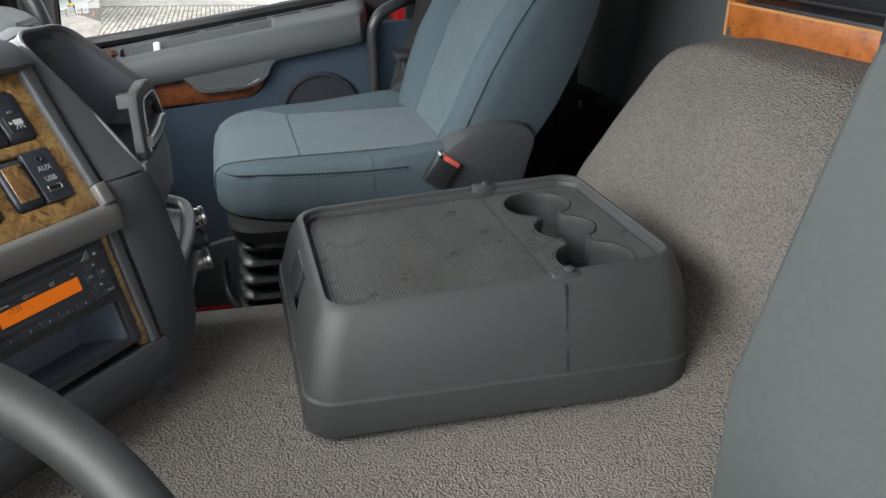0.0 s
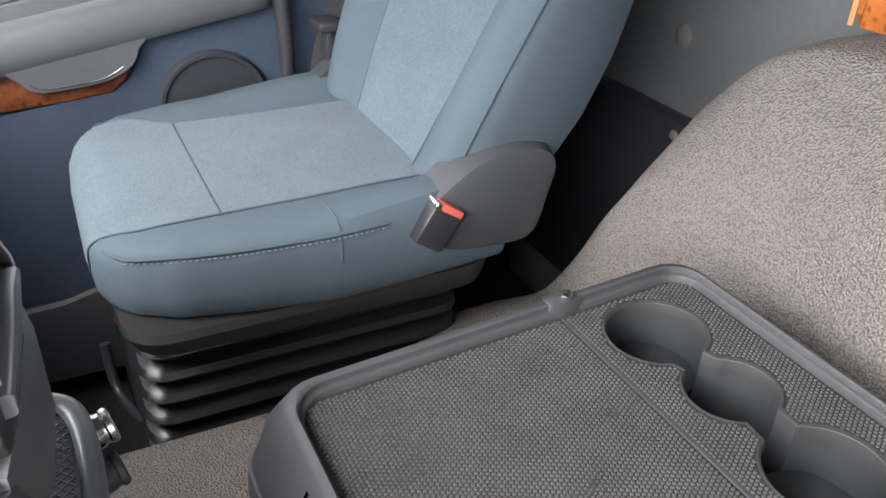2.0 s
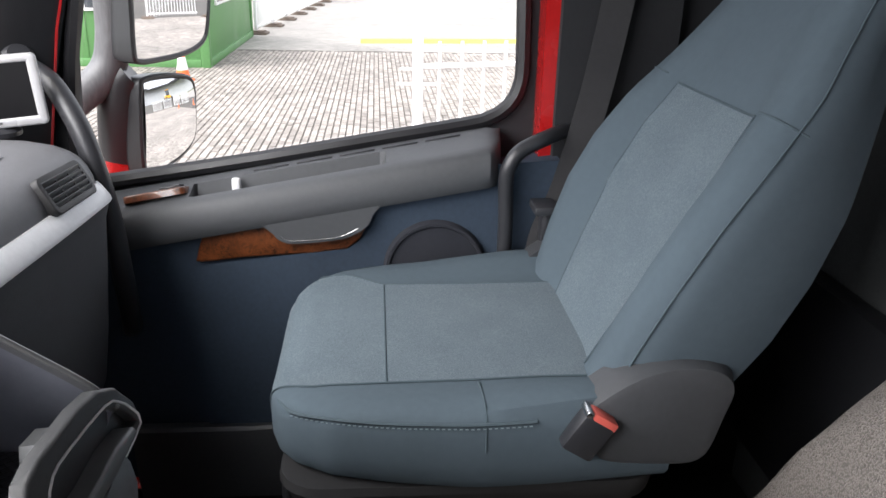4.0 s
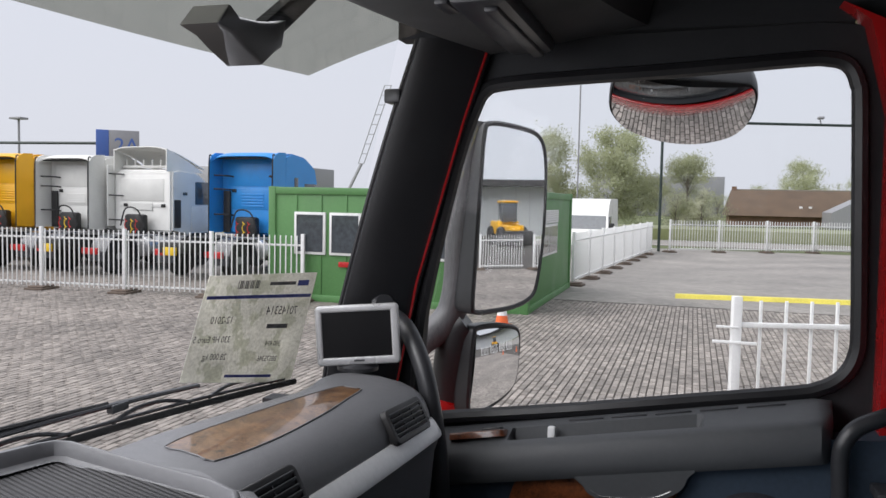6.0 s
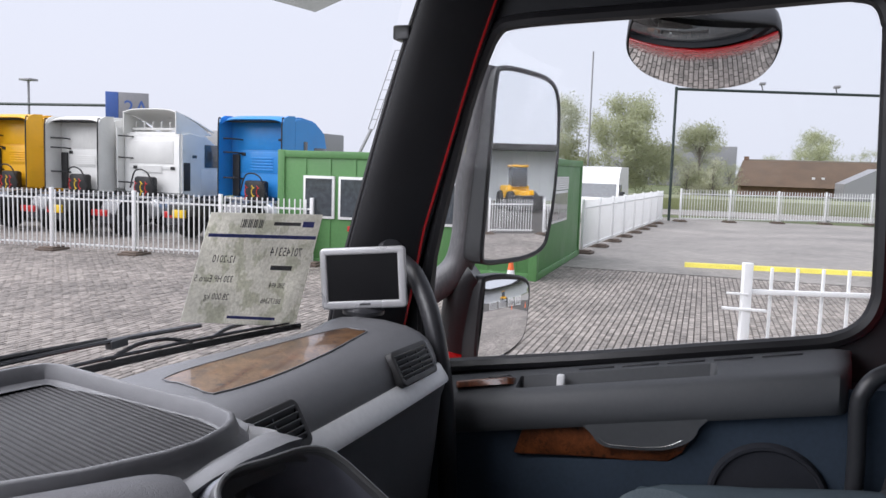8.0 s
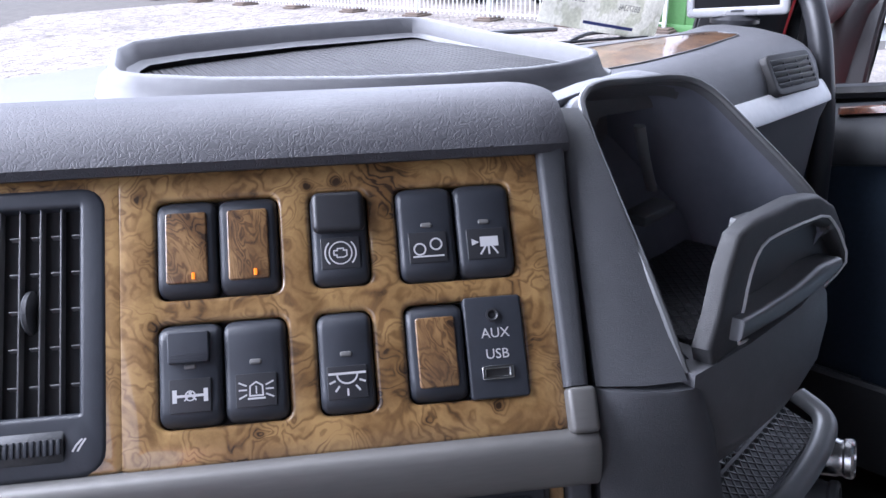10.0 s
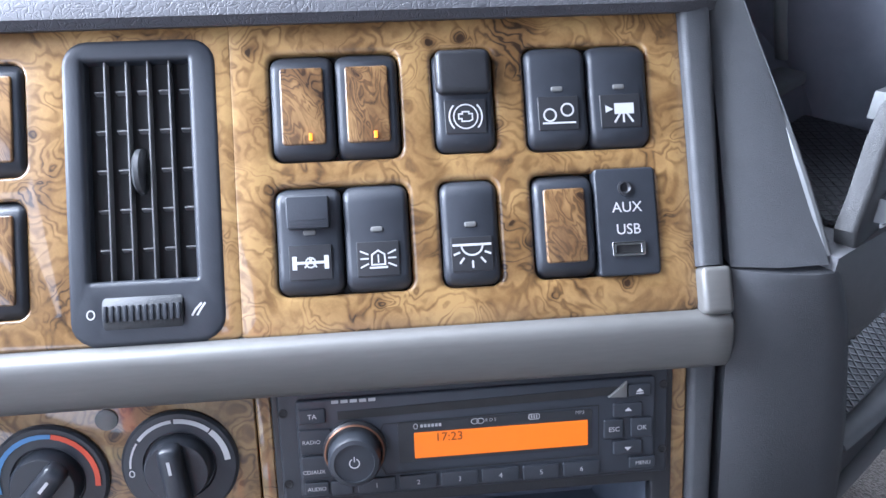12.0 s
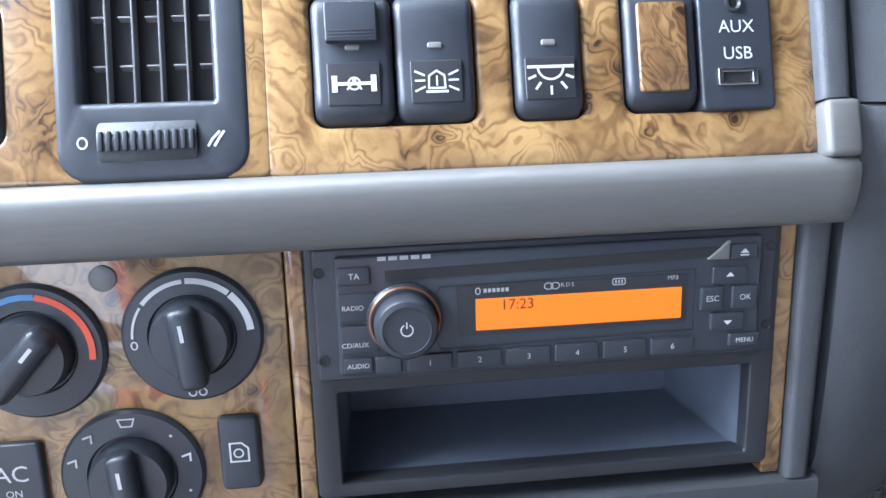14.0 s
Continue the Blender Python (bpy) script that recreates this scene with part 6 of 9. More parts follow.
def tall_vent(u0, u1, s0, s1, label):
    VU = FU @ Matrix.Translation((0, 0, -0.0028))
    c = ((u0 + u1) / 2, (s0 + s1) / 2)
    e = thing("air_vent", VU @ Vector((*c, 0)), label, "air vent", "centre vents")
    b = bmesh.new()
    gx0, gx1, gy0, gy1 = u0 + 0.0045, u1 - 0.0075, s0 + 0.0235, s1 - 0.0045
    plate(b, rrect(u0, s0, u1, s1, 0.009), [rrect(gx0, gy0, gx1, gy1, 0.003), rrect(u0 + 0.011, s0 + 0.0075, u1 - 0.0155, s0 + 0.0165, 0.003)], VU, 0.0035, 0.012, 0.0028)
    part("vent_frame", b, SWITCH, e)
    b = bmesh.new()
    slab(b, rrect(gx0, gy0, gx1, gy1, 0.002), -0.028, -0.026, VU)
    part("vent_throat", b, RUBBER, e)
    n = 5
    cell = (gx1 - gx0 - 0.004) / n
    for k in range(n + 1):
        b = bmesh.new()
        x = gx0 + 0.002 + cell * k
        box(b, (x - 0.0004, gy0 - 0.001, -0.012), (x + 0.0004, gy1 + 0.001, 0.0012), 0.0002, VU)
        part("vane", b, VANE, e)
    for k in range(5):
        y = gy0 + (gy1 - gy0) * (k + 0.9) / 5.8
        for c in range(n):
            if k == 2 and c == 2:
                continue
            b = bmesh.new()
            x = gx0 + 0.002 + cell * c
            box(b, (x + 0.4 * cell, -0.0025, -0.0004), (x + cell - 0.0004, 0.0025, 0.0004), 0.0002, VU @ Matrix.Translation((0, y, -0.004)) @ pose(0, 0, 0, 75, 0, 0))
            part("cross_vane", b, VANE, e)
    b = bmesh.new()
    lathe(b, [(0.009, -0.0022), (0.0105, -0.001), (0.0105, 0.001), (0.009, 0.0022)], VU @ Matrix.Translation(((gx0 + gx1) / 2 - 0.001, (gy0 + gy1) / 2, -0.005)) @ pose(0, 0, 0, 0, 90, 0), 28)
    part("thumb_wheel", b, SEATPLASTIC, e)
    b = bmesh.new()
    lathe(b, [(0.0105, -0.017), (0.011, -0.016), (0.011, 0.016), (0.0105, 0.017)], VU @ Matrix.Translation(((u0 + u1) / 2 - 0.002, s0 + 0.012, -0.005)) @ pose(0, 0, 0, 0, 90, 0), 28)
    wheel = part("flow_wheel", b, SEATPLASTIC, e)
    for k in range(12):
        b = bmesh.new()
        x = (u0 + u1) / 2 - 0.002 - 0.0155 + 0.031 * k / 11
        box(b, (x - 0.0008, s0 + 0.0085, 0.005), (x + 0.0008, s0 + 0.0155, 0.0066), 0.0003, VU)
        part("rib", b, SWITCH, wheel)
    b = bmesh.new()
    stroke(b, oval(u0 + 0.007, s0 + 0.012, 0.0016, 0.0019, 16), 0.0006, VU, 0.0037, True)
    part("flow_mark", b, WHITEINK, e)
    for d in (0, 0.0022):
        b = bmesh.new()
        stroke(b, [(u1 - 0.0125 + d, s0 + 0.0095), (u1 - 0.011 + d, s0 + 0.012), (u1 - 0.0085 + d * 0.7, s0 + 0.0145)], 0.0009, VU, 0.0037)
        part("flow_mark", b, WHITEINK, e)


tall_vent(-0.305, -0.2425, 0.0012, 0.132, "tall black air vent with upright vanes and flow wheel")


# ---- rocker switches ----
def icon_axle(b, m):
    stroke(b, [(-0.006, 0), (0.006, 0)], 0.0012, m)
    for s in (-1, 1):
        fill(b, [(s * 0.007 - 0.001, -0.003), (s * 0.007 + 0.001, -0.003), (s * 0.007 + 0.001, 0.003), (s * 0.007 - 0.001, 0.003)], m)
        stroke(b, [(s * 0.0025, -0.002), (-s * 0.0005, 0.0015)], 0.0007, m)
    stroke(b, oval(0, 0, 0.0022, 0.0022, 12), 0.0006, m, 0, True)


def icon_beacon(b, m):
    stroke(b, [(-0.003, -0.0025), (-0.0028, 0.002), (0, 0.0038), (0.0028, 0.002), (0.003, -0.0025)], 0.0007, m, 0, True)
    stroke(b, [(0, -0.0015), (0, 0.0018)], 0.0006, m)
    stroke(b, [(-0.0038, -0.0038), (0.0038, -0.0038)], 0.0009, m)
    for s in (-1, 1):
        for y0, y1 in ((-0.002, -0.0035), (0.0003, 0.0003), (0.0022, 0.0037)):
            stroke(b, [(s * 0.0045, y0), (s * 0.0078, y1)], 0.0007, m)


def icon_lamp(b, m):
    stroke(b, [(-0.0085, 0.0042), (0.0085, 0.0042)], 0.0011, m)
    stroke(b, [(0.0048 * math.cos(a), 0.004 + 0.0045 * math.sin(a)) for a in span(math.pi, 2 * math.pi, 12)], 0.0008, m)
    for a in (200, 230, 270, 310, 340):
        c, s = math.cos(radians(a)), math.sin(radians(a))
        stroke(b, [(0.0062 * c, 0.003 + 0.0062 * s), (0.0088 * c, 0.003 + 0.009 * s)], 0.0009, m)


def icon_axles(b, m):
    stroke(b, oval(-0.0042, -0.0008, 0.0028, 0.0028, 18), 0.0008, m, 0, True)
    stroke(b, oval(0.004, 0.0014, 0.0028, 0.0028, 18), 0.0008, m, 0, True)
    stroke(b, [(-0.0075, -0.0045), (0.0075, -0.0045)], 0.0008, m)


def icon_camera(b, m):
    fill(b, [(-0.003, -0.0015), (0.0062, -0.0015), (0.0062, 0.0035), (-0.003, 0.0035)], m)
    fill(b, [(-0.0035, 0.0008), (-0.0072, 0.0028), (-0.0072, -0.0008)], m)
    for x, d in ((-0.0005, -0.0025), (0.0012, 0), (0.003, 0.0025)):
        stroke(b, [(x, -0.0015), (x + d, -0.0052)], 0.0009, m)


def icon_brake(b, m):
    stroke(b, oval(0, 0, 0.0055, 0.0055, 24), 0.0006, m, 0, True)
    stroke(b, [(-0.0032, -0.001), (-0.0032, 0.0012), (-0.0015, 0.0012), (-0.0015, 0.0022), (0.0015, 0.0022), (0.0015, 0.0012), (0.003, 0.0012), (0.003, -0.0015), (0.0015, -0.0022), (-0.0018, -0.0022), (-0.0018, -0.001)], 0.0006, m, 0, True)
    for s in (-1, 1):
        stroke(b, [(s * 0.0075 * math.cos(a), 0.0075 * math.sin(a)) for a in span(-0.75, 0.75, 8)], 0.0007, m)


def islands(bm):
    """The separate pieces of a drawing, each in a bmesh of its own."""
    out, seen = [], set()
    for v in bm.verts:
        if v in seen:
            continue
        group, todo = [], [v]
        seen.add(v)
        while todo:
            q = todo.pop()
            group.append(q)
            for e in q.link_edges:
                o = e.other_vert(q)
                if o not in seen:
                    seen.add(o)
                    todo.append(o)
        piece = bmesh.new()
        same = {q: piece.verts.new(q.co) for q in group}
        for f in {f for q in group for f in q.link_faces}:
            piece.faces.new([same[q] for q in f.verts])
        out.append(piece)
    bm.free()
    return out


def rocker(u0, s0, u1, s1, label, icon=None, blank=False, flap=False, lamp=False, icon_at=0.3, dark_top=False, burn=False):
    RU = FU @ Matrix.Translation((0, 0, -0.0034))
    e = thing("rocker_switch" if not blank else "switch_blank", RU @ Vector(((u0 + u1) / 2, (s0 + s1) / 2, 0)), label, "switch", "dashboard switches")
    w, h = u1 - u0, s1 - s0
    b = bmesh.new()
    loops = []
    ks = [0, 0.12, 0.3, 0.6, 1, 1.6, 2.5, 4, 5, 6, 7.5, 8.4, 9, 9.4, 9.7, 9.88, 10]
    for k in ks:
        y = s0 + h * k / 10
        end = min(k, 10 - k)
        c = max(0.0, 1 - end / 1.0)
        d = 0.0042 * (1 - math.sqrt(max(0.0, 1 - c * c)))
        c2 = max(0.0, 1 - end / 1.7)
        top = 0.0055 - 0.0058 * c2 ** 2 + (0 if blank else 0.0018 * (abs(k - 5) / 5) ** 2)
        loops.append([RU @ Vector(q) for q in ((u0 + d, y, -0.012), (u0 + d, y, top - 0.0042), (u0 + d + 0.0004, y, top - 0.0022), (u0 + d + 0.0013, y, top - 0.0007), (u0 + d + 0.003, y, top), (u1 - d - 0.003, y, top), (u1 - d - 0.0013, y, top - 0.0007), (u1 - d - 0.0004, y, top - 0.0022), (u1 - d, y, top - 0.0042), (u1 - d, y, -0.012))])
    rings(b, loops)
    part("rocker", b, SWITCH, e)
    zc = 0.0058
    if blank:
        b = bmesh.new()
        slab(b, rrect(u0 + 0.0045, s0 + 0.0068, u1 - 0.0045, s1 - 0.0068, 0.0015), 0.003, 0.0066, RU, 0.0008)
        part("burr_cap", b, CAP_BURL, e, "burr-wood blanking cap")
    if burn:
        b = bmesh.new()
        tube(b, [RU @ Vector(((u0 + u1) / 2 + 0.003, s0 + 0.0085 + 0.001 * k, 0.0069)) for k in range(4)], 0.0008, 6, 2)
        part("lamp", b, AMBER, e, "small amber glow")
    if flap:
        b = bmesh.new()
        slab(b, rrect(u0 + 0.005, s1 - 0.0185, u1 - 0.0055, s1 - 0.004, 0.001), 0.003, 0.0085, RU, 0.0007)
        for k in range(3):
            box(b, (u0 + 0.0062, s1 - 0.0172 + 0.0012 * k, 0.008), (u1 - 0.0067, s1 - 0.0168 + 0.0012 * k, 0.00875), 0.0001, RU)
        part("safety_flap", b, SWITCH, e)
    if dark_top:
        b = bmesh.new()
        slab(b, rrect(u0 + 0.001, s0 + h * 0.55, u1 - 0.001, s1 - 0.0005, 0.0035), 0.004, 0.0095, RU, 0.003)
        part("raised_top", b, BLACK, e)
    if lamp:
        b = bmesh.new()
        slab(b, rrect((u0 + u1) / 2 - 0.0028, s0 + h * 0.555, (u0 + u1) / 2 + 0.0028, s0 + h * 0.605, 0.001), 0.003, 0.0062, RU, 0.0006)
        part("indicator", b, LENS, e)
    if icon:
        b = bmesh.new()
        cx, cy = (u0 + u1) / 2, s0 + h * icon_at
        slab(b, rrect(cx - 0.0095, cy - 0.0078, cx + 0.0095, cy + 0.0078, 0.0006), 0.003, zc + 0.0009, RU, 0.0004)
        lab = part("symbol_plate", b, BLACK, e)
        b = bmesh.new()
        icon(b, RU @ Matrix.Translation((cx, cy, zc + 0.0012)))
        for piece in islands(b):
            part("symbol", piece, WHITEINK, lab, "white printed symbol", smooth=0)
    return e


def pair(key):
    u0, s0, u1, s1 = SW[key]
    mid_u = (u0 + u1) / 2
    return (u0 + 0.0014, s0 + 0.0014, mid_u - 0.0003, s1 - 0.0014), (mid_u + 0.0003, s0 + 0.0014, u1 - 0.0014, s1 - 0.0014)


def single(key):
    u0, s0, u1, s1 = SW[key]
    return u0 + 0.0014, s0 + 0.0014, u1 - 0.0014, s1 - 0.0014


p, q = pair("a")
rocker(*p, "black switch blank with burr-wood cap", blank=True, burn=True)
rocker(*q, "black switch blank with burr-wood cap", blank=True, burn=True)
p, q = pair("b")
rocker(*p, "black rocker switch with differential lock symbol and flap", icon_axle, flap=True, lamp=True)
rocker(*q, "black rocker switch with warning beacon symbol", icon_beacon, lamp=True)
rocker(*single("c"), "black rocker switch with engine brake symbol", icon_brake, dark_top=True, icon_at=0.33)
rocker(*single("d"), "black rocker switch with interior lamp symbol", icon_lamp, lamp=True)
p, q = pair("e")
rocker(*p, "black rocker switch with axle lift symbol", icon_axles, lamp=True, icon_at=0.34)
rocker(*q, "black rocker switch with camera symbol", icon_camera, lamp=True, icon_at=0.34)
p, q = pair("f")
rocker(*p, "black switch blank with burr-wood cap", blank=True)


def socket_plate(u0, s0, u1, s1):
    SU = FU @ Matrix.Translation((0, 0, -0.0025))
    e = thing("media_socket", SU @ Vector(((u0 + u1) / 2, (s0 + s1) / 2, 0)), "black AUX and USB socket plate in the switch panel", "socket plate")
    b = bmesh.new()
    slab(b, rrect(u0, s0 - 0.0008, u1 + 0.0008, s1 + 0.0015, 0.002), -0.008, 0.0045, SU, 0.0012)
    part("cover", b, SWITCH, e)
    cx = (u0 + u1) / 2
    b = bmesh.new()
    lathe(b, [(0.0034, 0.0044), (0.0034, 0.0056), (0.0025, 0.0058), (0.0017, 0.0052), (0.0015, 0.0046), (0.0002, 0.0046)], SU @ Matrix.Translation((cx, s0 + 0.0395, 0)), 24)
    part("jack", b, BLACK, e)
    b = bmesh.new()
    plate(b, rrect(cx - 0.0075, s0 + 0.0085, cx + 0.0075, s0 + 0.0145, 0.0004, 2), [rrect(cx - 0.0062, s0 + 0.0095, cx + 0.006, s0 + 0.0135, 0.0003, 2)], SU, 0.0056, 0.002, 0.0003)
    part("usb_port", b, CHROME, e)
    b = bmesh.new()
    slab(b, rrect(cx - 0.0062, s0 + 0.0095, cx + 0.006, s0 + 0.0135, 0.0003, 2), 0.0042, 0.0047, SU)
    part("usb_tongue", b, RUBBER, e)
    b = bmesh.new()
    flat_text(b, "AUX", 0.0068, SU @ Matrix.Translation((cx + 0.0005, s0 + 0.0305, 0.0049)))
    flat_text(b, "USB", 0.0068, SU @ Matrix.Translation((cx + 0.0005, s0 + 0.0203, 0.0049)))
    part("lettering", b, WHITEINK, e, "white AUX and USB lettering", smooth=0)


socket_plate(*q)
for q in lsw:
    mid_u = (q[0] + q[2]) / 2
    rocker(q[0] + 0.0012, q[1] + 0.001, mid_u - 0.0003, q[3] - 0.001, "plain black rocker switch")
    rocker(mid_u + 0.0003, q[1] + 0.001, q[2] - 0.0012, q[3] - 0.001, "black switch blank with burr-wood cap", blank=True)


# ---- radio ----
def radio():
    RF = FL @ Matrix.Translation((0, 0.0024, 0))
    e = thing("car_radio", RF @ Vector((-0.13, -0.03, 0)), "black truck radio with orange display set in the dashboard", "radio")
    x0, x1, y1, y0 = -0.2243, -0.0368, 0.0, -0.0585
    b = bmesh.new()
    plate(b, rrect(x0, -0.108, x1, y1, 0.002), [rrect(x0 + 0.008, -0.104, x1 - 0.008, -0.0625, 0.002)], RF, 0.0025, 0.01, 0.001)
    part("mounting_frame", b, BLACK, e)
    b = bmesh.new()
    slab(b, rrect(x0 + 0.002, y0 + 0.001, x1 - 0.002, y1 - 0.0045, 0.0015), 0.0, 0.0048, RF, 0.0012)
    part("faceplate", b, SWITCH, e)
    b = bmesh.new()
    slab(b, rrect(x0 + 0.0105, y0 + 0.0035, x1 - 0.009, y1 - 0.0075, 0.002), 0.0045, 0.0068, RF, 0.001)
    part("front", b, RADIO_FACE, e)
    z = 0.0069
    b = bmesh.new()
    slab(b, rrect(-0.168, -0.0415, -0.0765, -0.0215, 0.001), z - 0.001, z + 0.0002, RF)
    part("display_bezel", b, BLACK, e)
    b = bmesh.new()
    slab(b, rrect(-0.1607, -0.0394, -0.0787, -0.0268, 0.0003), z - 0.0005, z + 0.0005, RF)
    disp = part("display", b, DISPLAY, e, "lit orange display")
    b = bmesh.new()
    flat_text(b, "17:23", 0.006, RF @ Matrix.Translation((-0.1445, -0.0297, z + 0.0008)))
    part("digits", b, DISPLAYINK, disp, "dark 17:23 clock digits", smooth=0)
    # slot, keys, knob
    b = bmesh.new()
    slab(b, [(-0.195, -0.0178), (-0.06, -0.0152), (-0.06, -0.0112), (-0.195, -0.0138)], z - 0.001, z + 0.0003, RF)
    part("disc_slot", b, RUBBER, e)
    b = bmesh.new()
    slab(b, [(-0.069, -0.016), (-0.0602, -0.0165), (-0.0602, -0.0088)], z - 0.001, z + 0.0016, RF, 0.0004)
    part("slot_wedge", b, LENS, e)
    keys = [("TA", (-0.2125, -0.0185, -0.2005, -0.0115)), ("RADIO", (-0.213, -0.033, -0.1985, -0.0215)), ("CD/AUX", (-0.2125, -0.0455, -0.1985, -0.0345)), ("AUDIO", (-0.212, -0.0535, -0.201, -0.0475)), ("", (-0.0595, -0.0165, -0.0485, -0.0105)), ("ESC", (-0.071, -0.037, -0.0615, -0.0275)), ("OK", (-0.058, -0.037, -0.0475, -0.0275)), ("", (-0.0665, -0.0265, -0.0525, -0.0195)), ("", (-0.0665, -0.0455, -0.0525, -0.0385)), ("MENU", (-0.0585, -0.053, -0.0455, -0.0475))]
    keys += [(str(k + 1), (-0.1878 + 0.0194 * k, -0.0545, -0.1702 + 0.0194 * k, -0.0475)) for k in range(6)]
    keys += [("", (-0.2, -0.0545, -0.19, -0.0475))]
    for text, (a, c, d, f) in keys:
        b = bmesh.new()
        slab(b, rrect(a, c, d, f, 0.0008), z - 0.001, z + 0.0012, RF, 0.0005)
        key = part("key", b, SWITCH, e)
        if text:
            b = bmesh.new()
            wide = text in ("RADIO", "CD/AUX")
            flat_text(b, text, 0.0033 if len(text) < 4 else 0.0027, RF @ Matrix.Translation(((a + d) / 2 - (0.0018 if wide else 0.0), (c + f) / 2 - (0.002 if text == "CD/AUX" else 0.0), z + 0.0015)))
            part("lettering", b, PALEINK, key, smooth=0)
    b = bmesh.new()
    for cx, cy, s in ((-0.054, -0.0135, 1), (-0.0595, -0.0228, 1), (-0.0595, -0.0422, -1)):
        fill(b, [(cx - 0.0018, cy - 0.0006 * s), (cx + 0.0018, cy - 0.0006 * s), (cx, cy + 0.0012 * s)], RF @ Matrix.Translation((0, 0, z + 0.0015)))
    fill(b, [(-0.0558, -0.0152), (-0.0522, -0.0152), (-0.0522, -0.0146), (-0.0558, -0.0146)], RF @ Matrix.Translation((0, 0, z + 0.0015)))
    part("mark", b, WHITEINK, e, smooth=0)
    b = bmesh.new()
    mz = RF @ Matrix.Translation((0, 0, z + 0.0005))
    stroke(b, oval(-0.1598, -0.0236, 0.0009, 0.0013, 10), 0.0004, mz, 0, True)
    for k in range(6):
        x = -0.1576 + 0.0017 * k
        fill(b, [(x, -0.0243), (x + 0.0012, -0.0243), (x + 0.0012, -0.0228), (x, -0.0228)], mz)
    for cx in (-0.1322, -0.1296):
        stroke(b, oval(cx, -0.0232, 0.0017, 0.0013, 14), 0.0004, mz, 0, True)
    flat_text(b, "R D S", 0.0022, mz @ Matrix.Translation((-0.1248, -0.0231, 0)))
    stroke(b, rrect(-0.1068, -0.0243, -0.1018, -0.0218, 0.0008), 0.0004, mz, 0, True)
    for k in range(3):
        fill(b, [(-0.1058 + 0.0012 * k, -0.0238), (-0.1052 + 0.0012 * k, -0.0238), (-0.1052 + 0.0012 * k, -0.0223), (-0.1058 + 0.0012 * k, -0.0223)], mz)
    flat_text(b, "MP3", 0.0025, mz @ Matrix.Translation((-0.0825, -0.0228, 0)))
    part("format_mark", b, GREYINK, e, "small grey printed marks", smooth=0)
    b = bmesh.new()
    stroke(b, [(-0.1745, -0.0212), (-0.0735, -0.0198), (-0.0735, -0.0448), (-0.1745, -0.0462), (-0.178, -0.0375), (-0.178, -0.0285)], 0.0005, mz, 0, True)
    part("window_line", b, RUBBER, e, smooth=0)
    b = bmesh.new()
    for k in range(5):
        x = -0.1975 + 0.0042 * k
        fill(b, [(x, -0.0096), (x + 0.0032, -0.0096), (x + 0.0032, -0.008), (x, -0.008)], RF @ Matrix.Translation((0, 0, z + 0.0006)))
    part("maker_mark", b, GREYINK, e, "row of pale bars", smooth=0)
    mk = RF @ Matrix.Translation((-0.1882, -0.0328, 0))
    b = bmesh.new()
    lathe(b, [(0.0145, 0.006), (0.0145, 0.009), (0.0128, 0.0105), (0.0125, 0.013)], mk, 40, cap1=False)
    part("knob_ring", b, BLACK, e)
    b = bmesh.new()
    lathe(b, [(0.0134, 0.0098), (0.0137, 0.0104), (0.0131, 0.0109), (0.0127, 0.0106)], mk, 40, cap0=False, cap1=False)
    part("copper_ring", b, COPPER, e, "thin copper-coloured ring")
    b = bmesh.new()
    lathe(b, [(0.0122, 0.008), (0.0118, 0.0195), (0.0108, 0.021), (0.009, 0.0215), (0.0088, 0.0208), (0.0003, 0.0208)], mk, 40)
    knob = part("volume_knob", b, SWITCH, e)
    b = bmesh.new()
    mt = mk @ Matrix.Translation((0, 0, 0.0211))
    stroke(b, [(0.0022 * math.cos(a), 0.0022 * math.sin(a)) for a in span(radians(120), radians(420), 14)], 0.0005, mt)
    stroke(b, [(0, 0.0008), (0, 0.003)], 0.0005, mt)
    part("power_mark", b, WHITEINK, knob, smooth=0)
    for sx, sy in ((-0.2198, -0.0138), (-0.0412, -0.0128), (-0.2196, -0.0487), (-0.0412, -0.0458)):
        b = bmesh.new()
        lathe(b, [(0.0022, 0.0045), (0.0022, 0.0052), (0.0015, 0.0052), (0.0013, 0.0049), (0.0002, 0.0049)], RF @ Matrix.Translation((sx, sy, 0)), 16)
        part("removal_hole", b, RUBBER, e)
    # open pocket under the radio
    b = bmesh.new()
    p = rrect(x0 + 0.008, -0.104, x1 - 0.008, -0.0625, 0.002)
    q = rrect(x0 + 0.012, -0.1, x1 - 0.02, -0.068, 0.002)
    rings(b, [[RF @ Vector((x, y, 0.0)) for x, y in p], [RF @ Vector((x, y, -0.06)) for x, y in q]], cap0=False)
    part("pocket", b, POCKET, e, "open dark storage pocket")


GREYINK = mat("grey_print", (0.38, 0.38, 0.39), 0.5, var=0.02)
PALEINK = mat("pale_grey_print", (0.52, 0.52, 0.53), 0.5, var=0.02)
COPPER = mat("copper_ring_metal", (0.32, 0.16, 0.1), 0.35, 0.6, var=0.04)
RADIO_FACE = mat("radio_front_plastic", (0.037, 0.042, 0.053), 0.36, var=0.05)
POCKET = mat("dark_blue_black_pocket", (0.115, 0.132, 0.17), 0.45, var=0.06)
radio()


